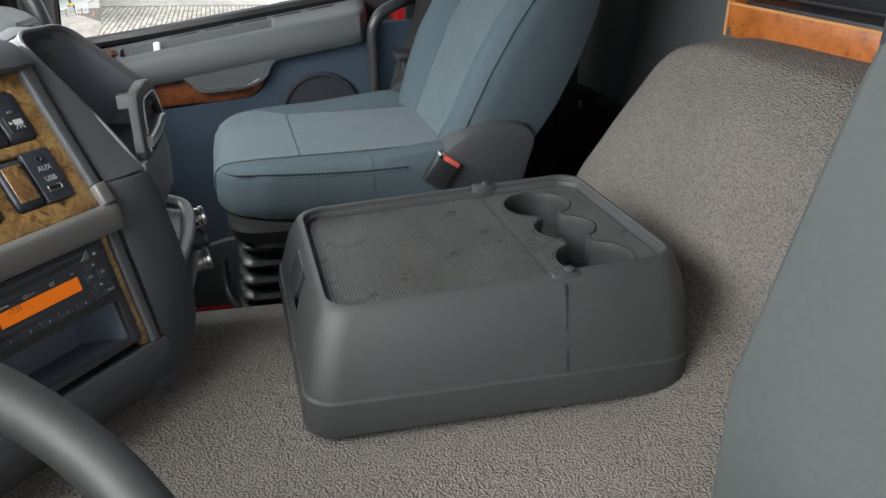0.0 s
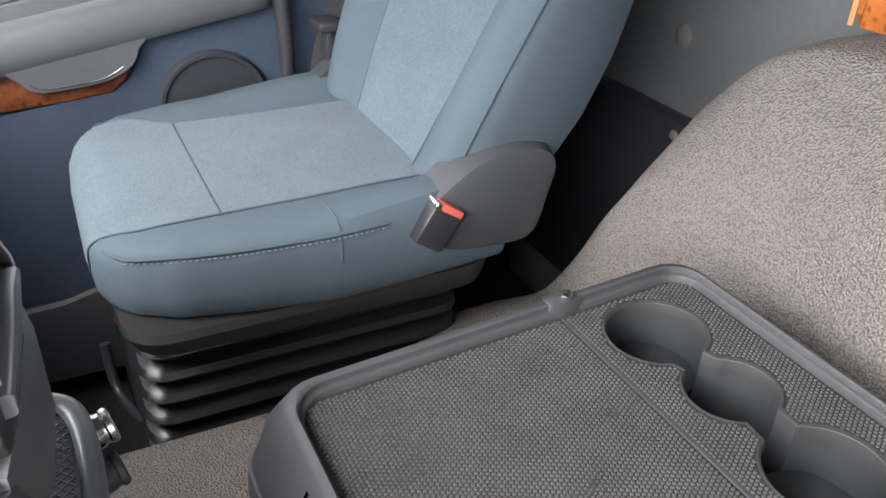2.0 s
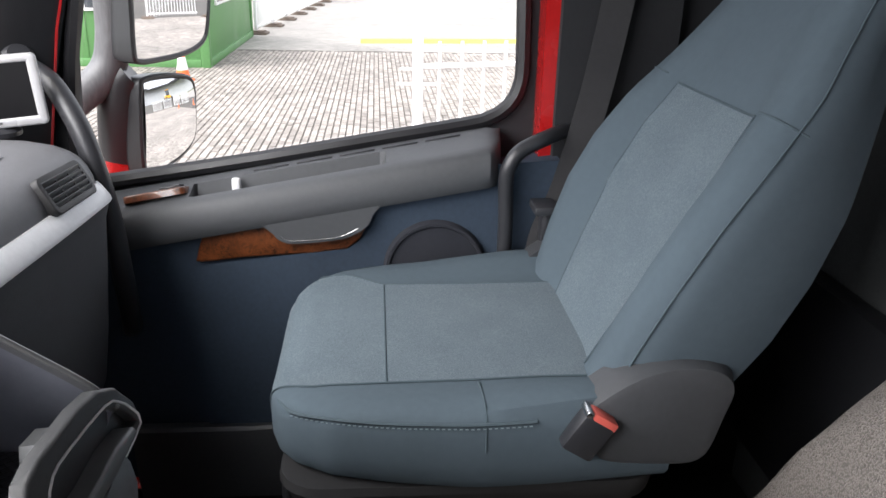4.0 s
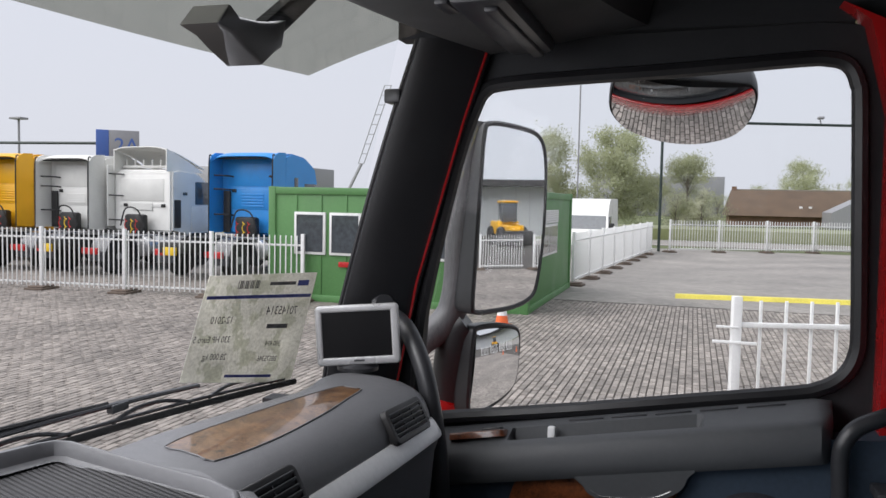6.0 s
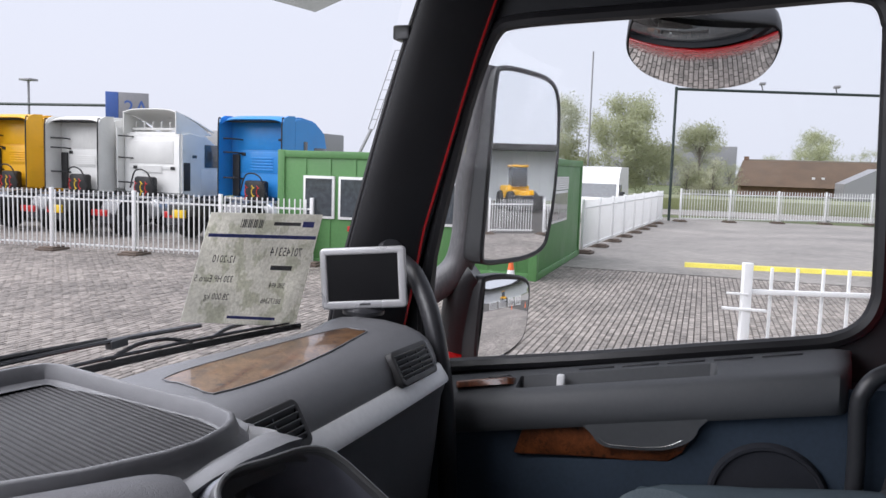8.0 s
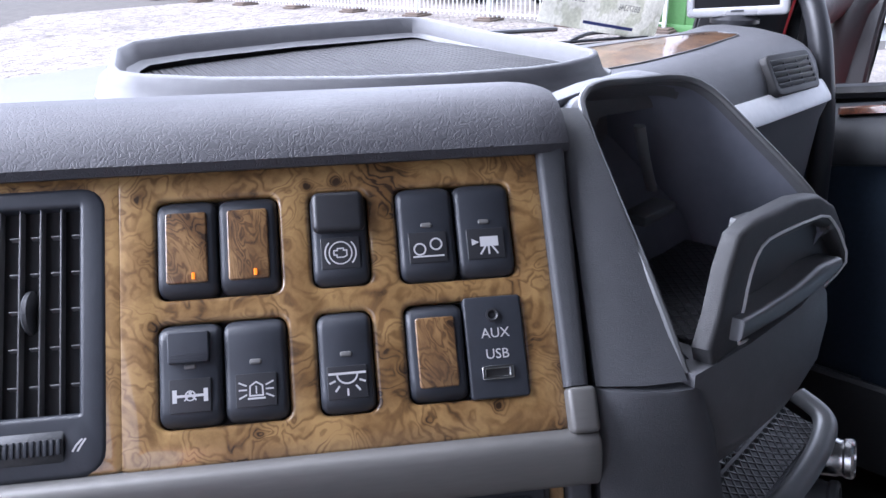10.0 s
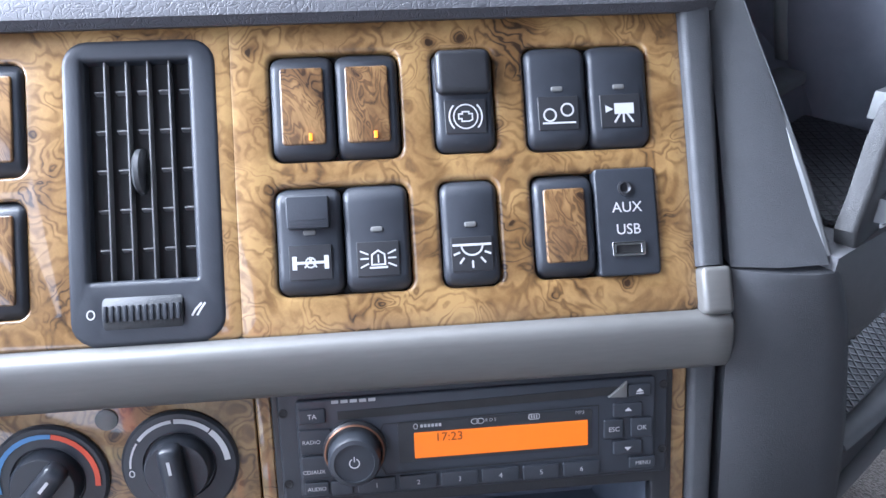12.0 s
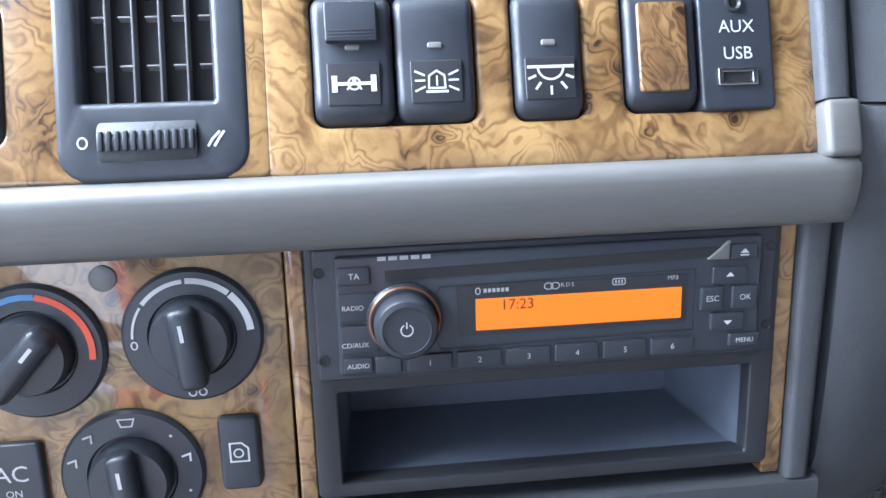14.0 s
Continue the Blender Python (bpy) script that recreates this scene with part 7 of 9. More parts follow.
# ---- heater controls ----
def heater_dial(u, s, r, label, kind):
    m = FL @ Matrix.Translation((u, s, 0))
    e = thing("heater_dial", m.translation, label, "control knob", "heater controls")
    b = bmesh.new()
    lathe(b, [(r, -0.002), (r, 0.0018), (r - 0.0012, 0.003), (r * 0.63, 0.0034), (r * 0.6, 0.0022), (0.0005, 0.0022)], m, 56)
    ring = part("scale_ring", b, SWITCH, e)
    b = bmesh.new()
    k = r * 0.58
    lathe(b, [(k, 0.002), (k * 0.96, 0.009), (k * 0.9, 0.0105), (0.0005, 0.0108)], m, 44)
    knob = part("knob", b, SWITCH, e)
    ang = {"temp": -42, "fan": 6, "air": 4}[kind]
    mg = m @ pose(0, 0, 0, 0, 0, ang)
    b = bmesh.new()
    box(b, (-0.0052, -k * 1.12, 0.008), (0.0052, k * 0.98, 0.0185), 0.0035, mg, 3)
    part("grip", b, SWITCH, knob)
    b = bmesh.new()
    fill(b, [(-0.0007, k * 0.2), (0.0007, k * 0.2), (0.0007, k * 0.62), (-0.0007, k * 0.62)], mg @ Matrix.Translation((0, 0, 0.0188)))
    part("pointer", b, WHITEINK, knob, smooth=0)
    rr_ = r * 0.83

    def arc(a0, a1, w, c):
        bb = bmesh.new()
        stroke(bb, [(rr_ * math.sin(radians(a)), rr_ * math.cos(radians(a))) for a in span(a0, a1, 10)], w, m, 0.0037)
        part("scale_mark", bb, c, ring, smooth=0)
    if kind == "fan":
        for a0, a1, w in ((-88, -56, 0.0009), (-50, -6, 0.0016), (0, 40, 0.0022), (46, 84, 0.0027)):
            arc(a0, a1, w, WHITEINK)
        b = bmesh.new()
        stroke(b, oval(-rr_ * 0.98, -rr_ * 0.1, 0.0011, 0.0015, 12), 0.0005, m, 0.0037, True)
        part("scale_mark", b, WHITEINK, ring, smooth=0)
        for a in (90, 210, 330):
            b = bmesh.new()
            stroke(b, oval(0.0022 * math.cos(radians(a)), -rr_ * 0.98 + 0.002 * math.sin(radians(a)), 0.0014, 0.0014, 10), 0.0005, m, 0.0037, True)
            part("scale_mark", b, WHITEINK, ring, smooth=0)
    elif kind == "temp":
        arc(-100, 8, 0.0022, BLUEINK)
        arc(12, 98, 0.0024, REDINK)
    else:
        b = bmesh.new()
        for a in (-70, -40, 0, 45, 72, 110, 140, -110):
            b = bmesh.new()
            cx, cy = rr_ * math.sin(radians(a)), rr_ * math.cos(radians(a))
            if a in (0,):
                stroke(b, [(cx - 0.003, cy + 0.0015), (cx + 0.003, cy + 0.0015), (cx + 0.002, cy - 0.0015), (cx - 0.002, cy - 0.0015)], 0.0006, m, 0.0037, True)
            elif a in (-40, 72, -70 + 0):
                stroke(b, [(cx - 0.002, cy), (cx + 0.001, cy + 0.001), (cx + 0.001, cy - 0.002)], 0.0008, m, 0.0037)
            else:
                fill(b, oval(cx, cy, 0.0006, 0.0006, 8), m @ Matrix.Translation((0, 0, 0.0037)))
            part("scale_mark", b, WHITEINK, ring, smooth=0)


heater_dial(-0.268, -0.0335, 0.0262, "black fan speed dial on the burr-wood panel", "fan")
heater_dial(-0.3262, -0.0362, 0.0262, "black temperature dial with blue and red scale", "temp")
heater_dial(-0.296, -0.089, 0.0272, "black air direction dial on the burr-wood panel", "air")


def recirc_key(u0, s0, u1, s1, label, ac=False):
    e = thing("push_button", FL @ Vector(((u0 + u1) / 2, (s0 + s1) / 2, 0)), label, "button", "heater buttons")
    b = bmesh.new()
    slab(b, rrect(u0, s0, u1, s1, 0.0025), -0.006, 0.0035, FL, 0.0015)
    part("cap", b, SWITCH, e)
    b = bmesh.new()
    cx, cy = (u0 + u1) / 2, (s0 + s1) / 2
    if ac:
        flat_text(b, "AC", 0.0095, FL @ Matrix.Translation((cx, cy + 0.004, 0.0038)))
        flat_text(b, "ON", 0.004, FL @ Matrix.Translation((cx, cy - 0.004, 0.0038)))
    else:
        stroke(b, [(cx - 0.0035, cy - 0.003), (cx + 0.0035, cy - 0.003), (cx + 0.0035, cy + 0.0025), (cx + 0.001, cy + 0.0048), (cx - 0.0035, cy + 0.0048)], 0.0007, FL, 0.0038, True)
        stroke(b, oval(cx - 0.0003, cy + 0.0005, 0.0018, 0.0018, 10), 0.0006, FL, 0.0038, True)
    part("symbol", b, WHITEINK, e, smooth=0)


recirc_key(-0.2625, -0.0985, -0.247, -0.0675, "black recirculation button beside the dials")
recirc_key(-0.352, -0.105, -0.3285, -0.072, "black AC button on the burr-wood panel", True)
bm = bmesh.new()
lathe(bm, [(0.005, -0.001), (0.005, 0.0012), (0.004, 0.0016), (0.0004, 0.0016)], FL @ Matrix.Translation((-0.2985, -0.0098, 0)), 20)
tagged(part("sensor_cap", bm, LENS), "small round grey sensor cap in the panel", "sensor")


# ---- monitor on the passenger dashboard ----
def monitor():
    o = Vector((0.852, 0.317, 2.476))
    m = frame_at(o, (0.04, -0.131, 0.01), (0.05, -0.02, 1))
    e = thing("monitor", (0.86, 0.335, 2.42), "small silver camera monitor standing on the dashboard", "monitor")
    w, h = 0.0675, 0.0475
    b = bmesh.new()
    plate(b, rrect(-w, -h, w, h, 0.004), [rrect(-w + 0.0055, -h + 0.0075, w - 0.0075, h - 0.0055, 0.001, 2)], m, 0.0, 0.012, 0.003)
    slab(b, rrect(-w + 0.002, -h + 0.002, w - 0.002, h - 0.002, 0.004), -0.026, -0.011, m)
    part("housing", b, MONITOR, e)
    b = bmesh.new()
    slab(b, rrect(-w + 0.0045, -h + 0.0065, w - 0.0065, h - 0.0045, 0.001, 2), -0.008, -0.0025, m)
    part("screen", b, SCREEN, e, "dark switched-off screen")
    b = bmesh.new()
    fill(b, rrect(-0.008, -h + 0.003, 0.01, -h + 0.006, 0.0003, 1), m @ Matrix.Translation((0, 0, 0.0006)))
    part("maker_mark", b, SEATPLASTIC, e, smooth=0)
    b = bmesh.new()
    tube(b, [m @ Vector((0, -h + 0.01, -0.02)), m @ Vector((0.0, -h - 0.006, -0.024)), m @ Vector((0.0, -h - 0.014, -0.024))], 0.012, 12)
    lathe(b, [(0.035, 2.415), (0.035, 2.421), (0.02, 2.427), (0.001, 2.428)], pose(0.868, 0.322, 0), 28)
    part("stand", b, BLACK, e)


monitor()


# ---- sheet of paper on the windscreen, printed side out ----
def paper():
    def at(u, v):
        x = (0.615 + 0.275 * u) * (1 - v) + (0.636 + 0.265 * u) * v
        z = (2.429 - 0.055 * u) * (1 - v) + (2.587 - 0.014 * u) * v
        return Vector((x, glass_y(x, z) + 0.012, z))
    e = thing("paper_sheet", at(0.5, 0), "printed sales sheet behind the windscreen wiper, seen from behind", "paper sheet")
    b = bmesh.new()
    sheet(b, lambda u, v: at(u, v), span(0, 1, 10), span(0, 1, 6), 0.0006)
    part("sheet", b, PAPER, e)
    def bar(u0, v0, u1, v1, c, name="print_bar"):
        bb = bmesh.new()
        vs = [at(u, v) - Vector((0, 0.0014, 0)) for u, v in ((u0, v0), (u1, v0), (u1, v1), (u0, v1))]
        bb.faces.new([bb.verts.new(p) for p in vs])
        part(name, bb, c, e, smooth=0)
    bar(0.02, 0.78, 0.98, 0.81, BLUEBAR)
    bar(0.55, 0.895, 0.8, 0.925, GREYINK)
    bar(0.82, 0.885, 0.93, 0.935, BLUEBAR)
    for k in range(13):
        u = 0.26 + 0.0155 * k
        bar(u, 0.87, u + (0.011 if k % 3 else 0.006), 0.945, GREYINK, "barcode_bar")
    def text(t, u, v, size):
        o, ou = at(u, v), at(u - 0.1, v)
        m = frame_at(o - Vector((0, 0.0016, 0)), ou - o, at(u, v + 0.1) - o)
        # seen from the back, the lines run the other way round
        bb = bmesh.new()
        flat_text(bb, t, size, Matrix.Translation((0, 0, 0)) @ m)
        part("print", bb, GREYINK, e, smooth=0)
    text("70145314", 0.73, 0.66, 0.0208)
    text("12-2010", 0.2, 0.58, 0.016)
    text("330 HP Euro 5", 0.16, 0.4, 0.0144)
    text("28.000 kg", 0.22, 0.24, 0.0144)
    text("380.494", 0.72, 0.36, 0.0128)
    text("BB575346", 0.7, 0.22, 0.0128)
    bar(0.62, 0.5, 0.82, 0.54, GREYINK)
    bar(0.35, 0.05, 0.78, 0.075, BLUEBAR)


PAPER = mat("thin_white_paper", (0.72, 0.71, 0.66), 0.8, var=0.1, vscale=14)
PAPER.node_tree.nodes["Principled BSDF"].inputs["Transmission Weight"].default_value = 0.0
nt = PAPER.node_tree
blot = node(nt, "ShaderNodeTexNoise", Scale=26.0, Detail=4.0, Roughness=0.6)
blot_co = nt.nodes.new("ShaderNodeTexCoord")
nt.links.new(blot_co.outputs["Object"], blot.inputs["Vector"])
blot_r = ramp(nt, [(0.52, (1, 1, 1)), (0.545, (0.8, 0.815, 0.76))])
nt.links.new(blot.outputs[0], blot_r.inputs[0])
blot_m = nt.nodes.new("ShaderNodeMix")
blot_m.data_type, blot_m.blend_type = "RGBA", "MULTIPLY"
blot_m.inputs[0].default_value = 0.75
nt.links.new(nt.nodes["Principled BSDF"].inputs["Base Color"].links[0].from_socket, blot_m.inputs[6])
nt.links.new(blot_r.outputs[0], blot_m.inputs[7])
nt.links.new(blot_m.outputs[2], nt.nodes["Principled BSDF"].inputs["Base Color"])
tl = nt.nodes.new("ShaderNodeBsdfTranslucent")
tl.inputs[0].default_value = (0.85, 0.85, 0.8, 1)
nt.links.new(blot_m.outputs[2], tl.inputs[0])
mx = nt.nodes.new("ShaderNodeMixShader")
mx.inputs[0].default_value = 0.55
nt.links.new(nt.nodes["Principled BSDF"].outputs[0], mx.inputs[1])
nt.links.new(tl.outputs[0], mx.inputs[2])
nt.links.new(mx.outputs[0], nt.nodes["Material Output"].inputs[0])
GREYINK = mat("grey_ink", (0.13, 0.13, 0.14), 0.7, var=0.05)
BLUEBAR = mat("blue_ink", (0.08, 0.1, 0.35), 0.6, var=0.05)
paper()


# ---- windscreen wipers, outside ----
def wiper(x0, x1, z0, z1):
    e = thing("windscreen_wiper", (x0, glass_y(x0, z0) + 0.02, z0), "black windscreen wiper lying along the foot of the glass", "wiper", "wipers")
    def at(k, lift, d=0.02):
        x = x0 + (x1 - x0) * k
        z = z0 + (z1 - z0) * k + lift
        return Vector((x, glass_y(x, z) + d, z))
    b = bmesh.new()
    tube(b, [at(k, -0.002, 0.008) for k in span(0.05, 1, 8)], 0.0035, 6, 2, flat=1.6)
    part("blade", b, RUBBER, e)
    b = bmesh.new()
    tube(b, [at(k, 0.006, 0.014) for k in span(0.12, 0.97, 8)], 0.0026, 6, 2)
    part("blade_spine", b, BLACK, e)
    b = bmesh.new()
    tube(b, [at(k, 0.02 + 0.006 * math.sin(3 * k), 0.026) for k in span(0.0, 0.72, 6)], 0.006, 8, 3, flat=0.6)
    part("arm", b, BLACK, e)
    for k0 in (0.22, 0.5, 0.74):
        b = bmesh.new()
        tube(b, [at(k0, 0.004, 0.014), at(k0 + 0.06, 0.015, 0.02), at(k0 + 0.13, 0.015, 0.02), at(k0 + 0.19, 0.004, 0.014)], 0.003, 6, 3)
        part("yoke", b, BLACK, e)
    b = bmesh.new()
    box(b, (-0.016, -0.006, -0.006), (0.016, 0.006, 0.006), 0.002, Matrix.Translation(at(0.52, 0.022, 0.024)))
    part("arm_clip", b, SEATPLASTIC, e)
    b = bmesh.new()
    tube(b, [at(k, 0.034 - 0.01 * k, 0.028) for k in span(0.0, 0.5, 5)], 0.003, 6, 2)
    part("washer_hose", b, RUBBER, e)


wiper(0.1, 0.898, 2.412, 2.377)
wiper(-0.7, 0.05, 2.37, 2.39)

# ---- mirrors outside the passenger door ----


def mirror_unit(c, normal, outline, depth, label, bulge=0.0, rim=0.011):
    nrm = Vector(normal).normalized()
    xa = UPZ.cross(nrm).normalized()
    m = frame_at(c, xa, nrm.cross(xa))
    e = thing("door_mirror", c, label, "mirror", "door mirrors")
    poly = [(p.x, p.y) for p in smooth_path([Vector((x, y, 0)) for x, y in reversed(outline)], 4, True)]
    reach = max(x * x + y * y for x, y in poly)
    b = bmesh.new()
    rings(b, [[m @ Vector((x, y, z)) for x, y in shrink(poly, d)] for d, z in ((0.001, 0.001), (-0.001, 0.006), (-rim * 0.6, 0.007), (-rim, 0.003), (-rim, -depth * 0.35), (-rim * 0.4, -depth * 0.7), (0.02, -depth))], cap0=False)
    part("housing", b, HOUSING, e, "dark grey plastic mirror housing")
    b = bmesh.new()
    n = 10
    loops = []
    for k in range(n + 1):
        q = 1 - k / n * 0.999
        loops.append([m @ Vector((x * q, y * q, 0.003 + bulge * (1 - (x * x + y * y) * q * q / reach))) for x, y in shrink(poly, 0.0005)])
    rings(b, loops, cap0=False)
    part("mirror_glass", b, MIRRORED, e, "silvered glass")
    return e, m


# aim each glass so that it throws the eye's line back along the yard
EYE = Vector((-0.363, -0.215, 2.7))


def aim(c, to):
    a, b = (EYE - Vector(c)).normalized(), (Vector(to) - Vector(c)).normalized()
    return a + b


c1 = (1.4, 0.188, 2.665)
main_glass = [(-0.058, 0.206), (0.04, 0.202), (0.093, 0.19), (0.114, 0.161), (0.12, 0.1), (0.115, -0.032), (0.098, -0.138), (0.078, -0.178), (0.0225, -0.196), (-0.05, -0.201), (-0.098, -0.2), (-0.107, -0.186), (-0.101, -0.104), (-0.088, 0.069), (-0.078, 0.181)]
mirror_unit(c1, aim(c1, (8.0, -22.0, 2.6)), main_glass, 0.09, "large upright main mirror on the passenger door", 0.002)
c2 = (1.4, 0.208, 2.325)
low_glass = [(-0.061, 0.09), (0.004, 0.089), (0.059, 0.079), (0.073, 0.06), (0.069, 0.0136), (0.058, -0.038), (0.031, -0.063), (-0.019, -0.0815), (-0.078, -0.0915), (-0.091, -0.074), (-0.083, 0.0076), (-0.072, 0.076)]
mirror_unit(c2, aim(c2, (5.5, -11.0, 0.4)), low_glass, 0.08, "small wide-angle mirror under the main mirror", 0.012)
c3 = (1.25, -0.187, 2.885)
kerb_glass = [(-0.127, 0.082), (-0.111, 0.096), (-0.014, 0.083), (0.0965, 0.071), (0.119, 0.063), (0.127, 0.04), (0.124, 0.0), (0.113, -0.03), (0.084, -0.054), (0.0256, -0.064), (-0.04, -0.056), (-0.102, -0.033), (-0.127, -0.006), (-0.135, 0.03)]
e3, m3 = mirror_unit(c3, aim(c3, (1.25, -0.25, 0.33)), kerb_glass, 0.06, "kerb-view mirror hanging over the passenger window", 0.026, 0.005)
bm = bmesh.new()
tube(bm, [(1.25, -0.187, 2.95), (1.22, -0.19, 2.985), (1.13, -0.19, 3.03)], 0.02, 10)
part("arm", bm, BLACK, e3)
# mirror bracket: upright column bent down to the cab's side
bm = bmesh.new()
tube(bm, [(1.364, 0.262, 2.88), (1.361, 0.266, 2.84), (1.36, 0.274, 2.775), (1.36, 0.287, 2.632), (1.36, 0.294, 2.5), (1.35, 0.316, 2.43), (1.3, 0.37, 2.38), (1.2, 0.41, 2.345), (1.09, 0.46, 2.31)], 0.034, 16, 6)
bracket = tagged(part("mirror_bracket", bm, COLUMN), "grey mirror bracket with rain streaks on the cab's side", "mirror bracket")
bm = bmesh.new()
tube(bm, [(1.375, 0.27, 2.425), (1.372, 0.29, 2.405), (1.37, 0.298, 2.36), (1.37, 0.304, 2.3), (1.37, 0.306, 2.235), (1.375, 0.29, 2.215)], 0.046, 16, 4)
cover = tagged(part("mirror_cover", bm, HOUSING), "dark cover behind the lower mirror, red at its foot", "mirror cover")
bm = bmesh.new()
tube(bm, [(1.37, 0.3065, 2.25), (1.37, 0.3075, 2.232), (1.374, 0.292, 2.211)], 0.0475, 16, 4)
part("red_shell", bm, REDPAINT, cover, "red painted foot of the cover")
# cab outer skin below the window, so the mirrors have something red to show
bm = bmesh.new()
box(bm, (1.08, -1.0, 1.0), (1.11, 0.6, 2.28), 0.01)
tagged(part("cab_side", bm, REDPAINT), "red painted outer skin of the cab", "cab panel", kind="structure")
VISOR = glass("smoky_visor", (0.62, 0.62, 0.58), 1.2)
# sun visor outside, above the windscreen
bm = bmesh.new()
def visor(x, v):
    return Vector((x, 0.33 + 0.26 * v - 0.1 * abs(x) ** 2.4, 3.02 - 0.06 * v - 0.02 * v * v))
sheet(bm, visor, span(-1.0, 1.0, 20), span(0, 1, 5), 0.006)
tagged(part("sun_visor", bm, VISOR), "smoky translucent sun visor outside the windscreen", "sun visor")
bm = bmesh.new()
mv = Matrix(((1, 0, 0, 0), (0, 0, -1, 0.42), (0, 1, 0, 0), (0, 0, 0, 1)))
slab(bm, [(0.667, 2.896), (0.7, 2.918), (0.724, 2.932), (0.735, 2.975), (0.7, 2.965), (0.66, 2.957), (0.605, 2.952), (0.582, 2.963), (0.552, 2.932), (0.59, 2.925), (0.62, 2.912)], -0.03, 0.03, mv, 0.006)
tube(bm, [(0.71, 0.42, 2.95), (0.76, 0.41, 2.99), (0.81, 0.38, 3.05)], 0.016, 8, flat=1.4)
tagged(part("visor_bracket", bm, BLACK), "black bracket under the sun visor", "bracket")

# ---- the yard ----
def leaf_mat(name, color):
    """Thin leaves that let some light through."""
    m = mat(name, color, 0.8, var=0.22, vscale=0.6, rand=0.12)
    t = m.node_tree
    tl_, mix_ = t.nodes.new("ShaderNodeBsdfTranslucent"), t.nodes.new("ShaderNodeMixShader")
    tl_.inputs[0].default_value = (color[0] * 1.5, color[1] * 1.5, color[2] * 1.2, 1)
    mix_.inputs[0].default_value = 0.5
    t.links.new(t.nodes["Principled BSDF"].outputs[0], mix_.inputs[1])
    t.links.new(tl_.outputs[0], mix_.inputs[2])
    t.links.new(mix_.outputs[0], t.nodes["Material Output"].inputs[0])
    return m


COBBLE = mat("grey_brown_paving_bricks", (0.235, 0.21, 0.188), 0.75, var=0.2, vscale=0.45, grain=0.4, gscale=60, bumpd=0.004, rand=0.12)
_nt = COBBLE.node_tree
_geo = _nt.nodes.new("ShaderNodeNewGeometry")
_h = next(n for n in _nt.nodes if n.type == "HUE_SAT")
_mr = _nt.nodes.new("ShaderNodeMapRange")
for _k, _v in enumerate((0, 1, 0.72, 1.25), 1):
    _mr.inputs[_k].default_value = _v
_nt.links.new(_geo.outputs["Random Per Island"], _mr.inputs[0])
_mu = _nt.nodes.new("ShaderNodeMath")
_mu.operation = "MULTIPLY"
_src = _h.inputs["Value"].links[0].from_socket
_nt.links.new(_src, _mu.inputs[0])
_nt.links.new(_mr.outputs[0], _mu.inputs[1])
_nt.links.new(_mu.outputs[0], _h.inputs["Value"])
JOINT = mat("sandy_joint", (0.075, 0.068, 0.06), 0.95, var=0.15, vscale=0.3, grain=0.5, gscale=80)
CONCRETE = mat("pale_worn_concrete", (0.25, 0.232, 0.212), 0.7, var=0.2, vscale=0.55, stretch=(1.0, 0.7, 1), grain=0.3, gscale=40, bumpd=0.003)
FIELD = mat("grass_and_far_ground", (0.1, 0.12, 0.045), 0.95, var=0.2, vscale=0.1)
FENCEWHITE = mat("white_fence_paint", (0.75, 0.75, 0.74), 0.45, var=0.05)
CONTAINER = mat("green_container_paint", (0.085, 0.22, 0.07), 0.55, var=0.06, vscale=1.2)
DARKGLASS = mat("dark_window_glass", (0.06, 0.07, 0.08), 0.05, var=0.2, coat=0.5)
WHITEPAINT = mat("white_cab_paint", (0.72, 0.72, 0.69), 0.35, var=0.05, vscale=2)
BLUEPAINT = mat("bright_blue_cab_paint", (0.025, 0.26, 0.66), 0.35, var=0.05, vscale=2)
YELLOWPAINT = mat("yellow_cab_paint", (0.8, 0.42, 0.01), 0.35, var=0.05, vscale=2)
CHASSIS = mat("black_chassis", (0.018, 0.018, 0.018), 0.6, var=0.1)
TAILRED = mat("red_tail_lamp", (0.45, 0.02, 0.02), 0.3)
PLATEYELLOW = mat("yellow_plate", (0.75, 0.5, 0.02), 0.4)
GREYSTEEL = mat("grey_steel", (0.3, 0.3, 0.31), 0.5, 0.3)
POLE = mat("dark_green_steel", (0.02, 0.035, 0.03), 0.5)
BARK = mat("grey_bark", (0.17, 0.15, 0.12), 0.9, var=0.15, vscale=3)
# distance haze is mixed into the leaf colour, hence so pale and grey
LEAF = leaf_mat("hazy_spring_leaves", (0.36, 0.375, 0.26))
BLOSSOM = leaf_mat("white_blossom", (0.5, 0.5, 0.4))
THATCH = mat("brown_thatch_roof", (0.11, 0.075, 0.05), 0.95, var=0.15, vscale=0.6)
BRICKWALL = mat("weathered_brick_wall", (0.2, 0.12, 0.08), 0.9, var=0.15, vscale=1)
YELLOWLINE = mat("yellow_kerb_paint", (0.7, 0.6, 0.1), 0.6, var=0.1, vscale=2)
ORANGE = mat("orange_cone", (0.75, 0.14, 0.03), 0.5)
BLOCKMAT = mat("brown_concrete_foot", (0.13, 0.1, 0.08), 0.9, var=0.15, vscale=5)

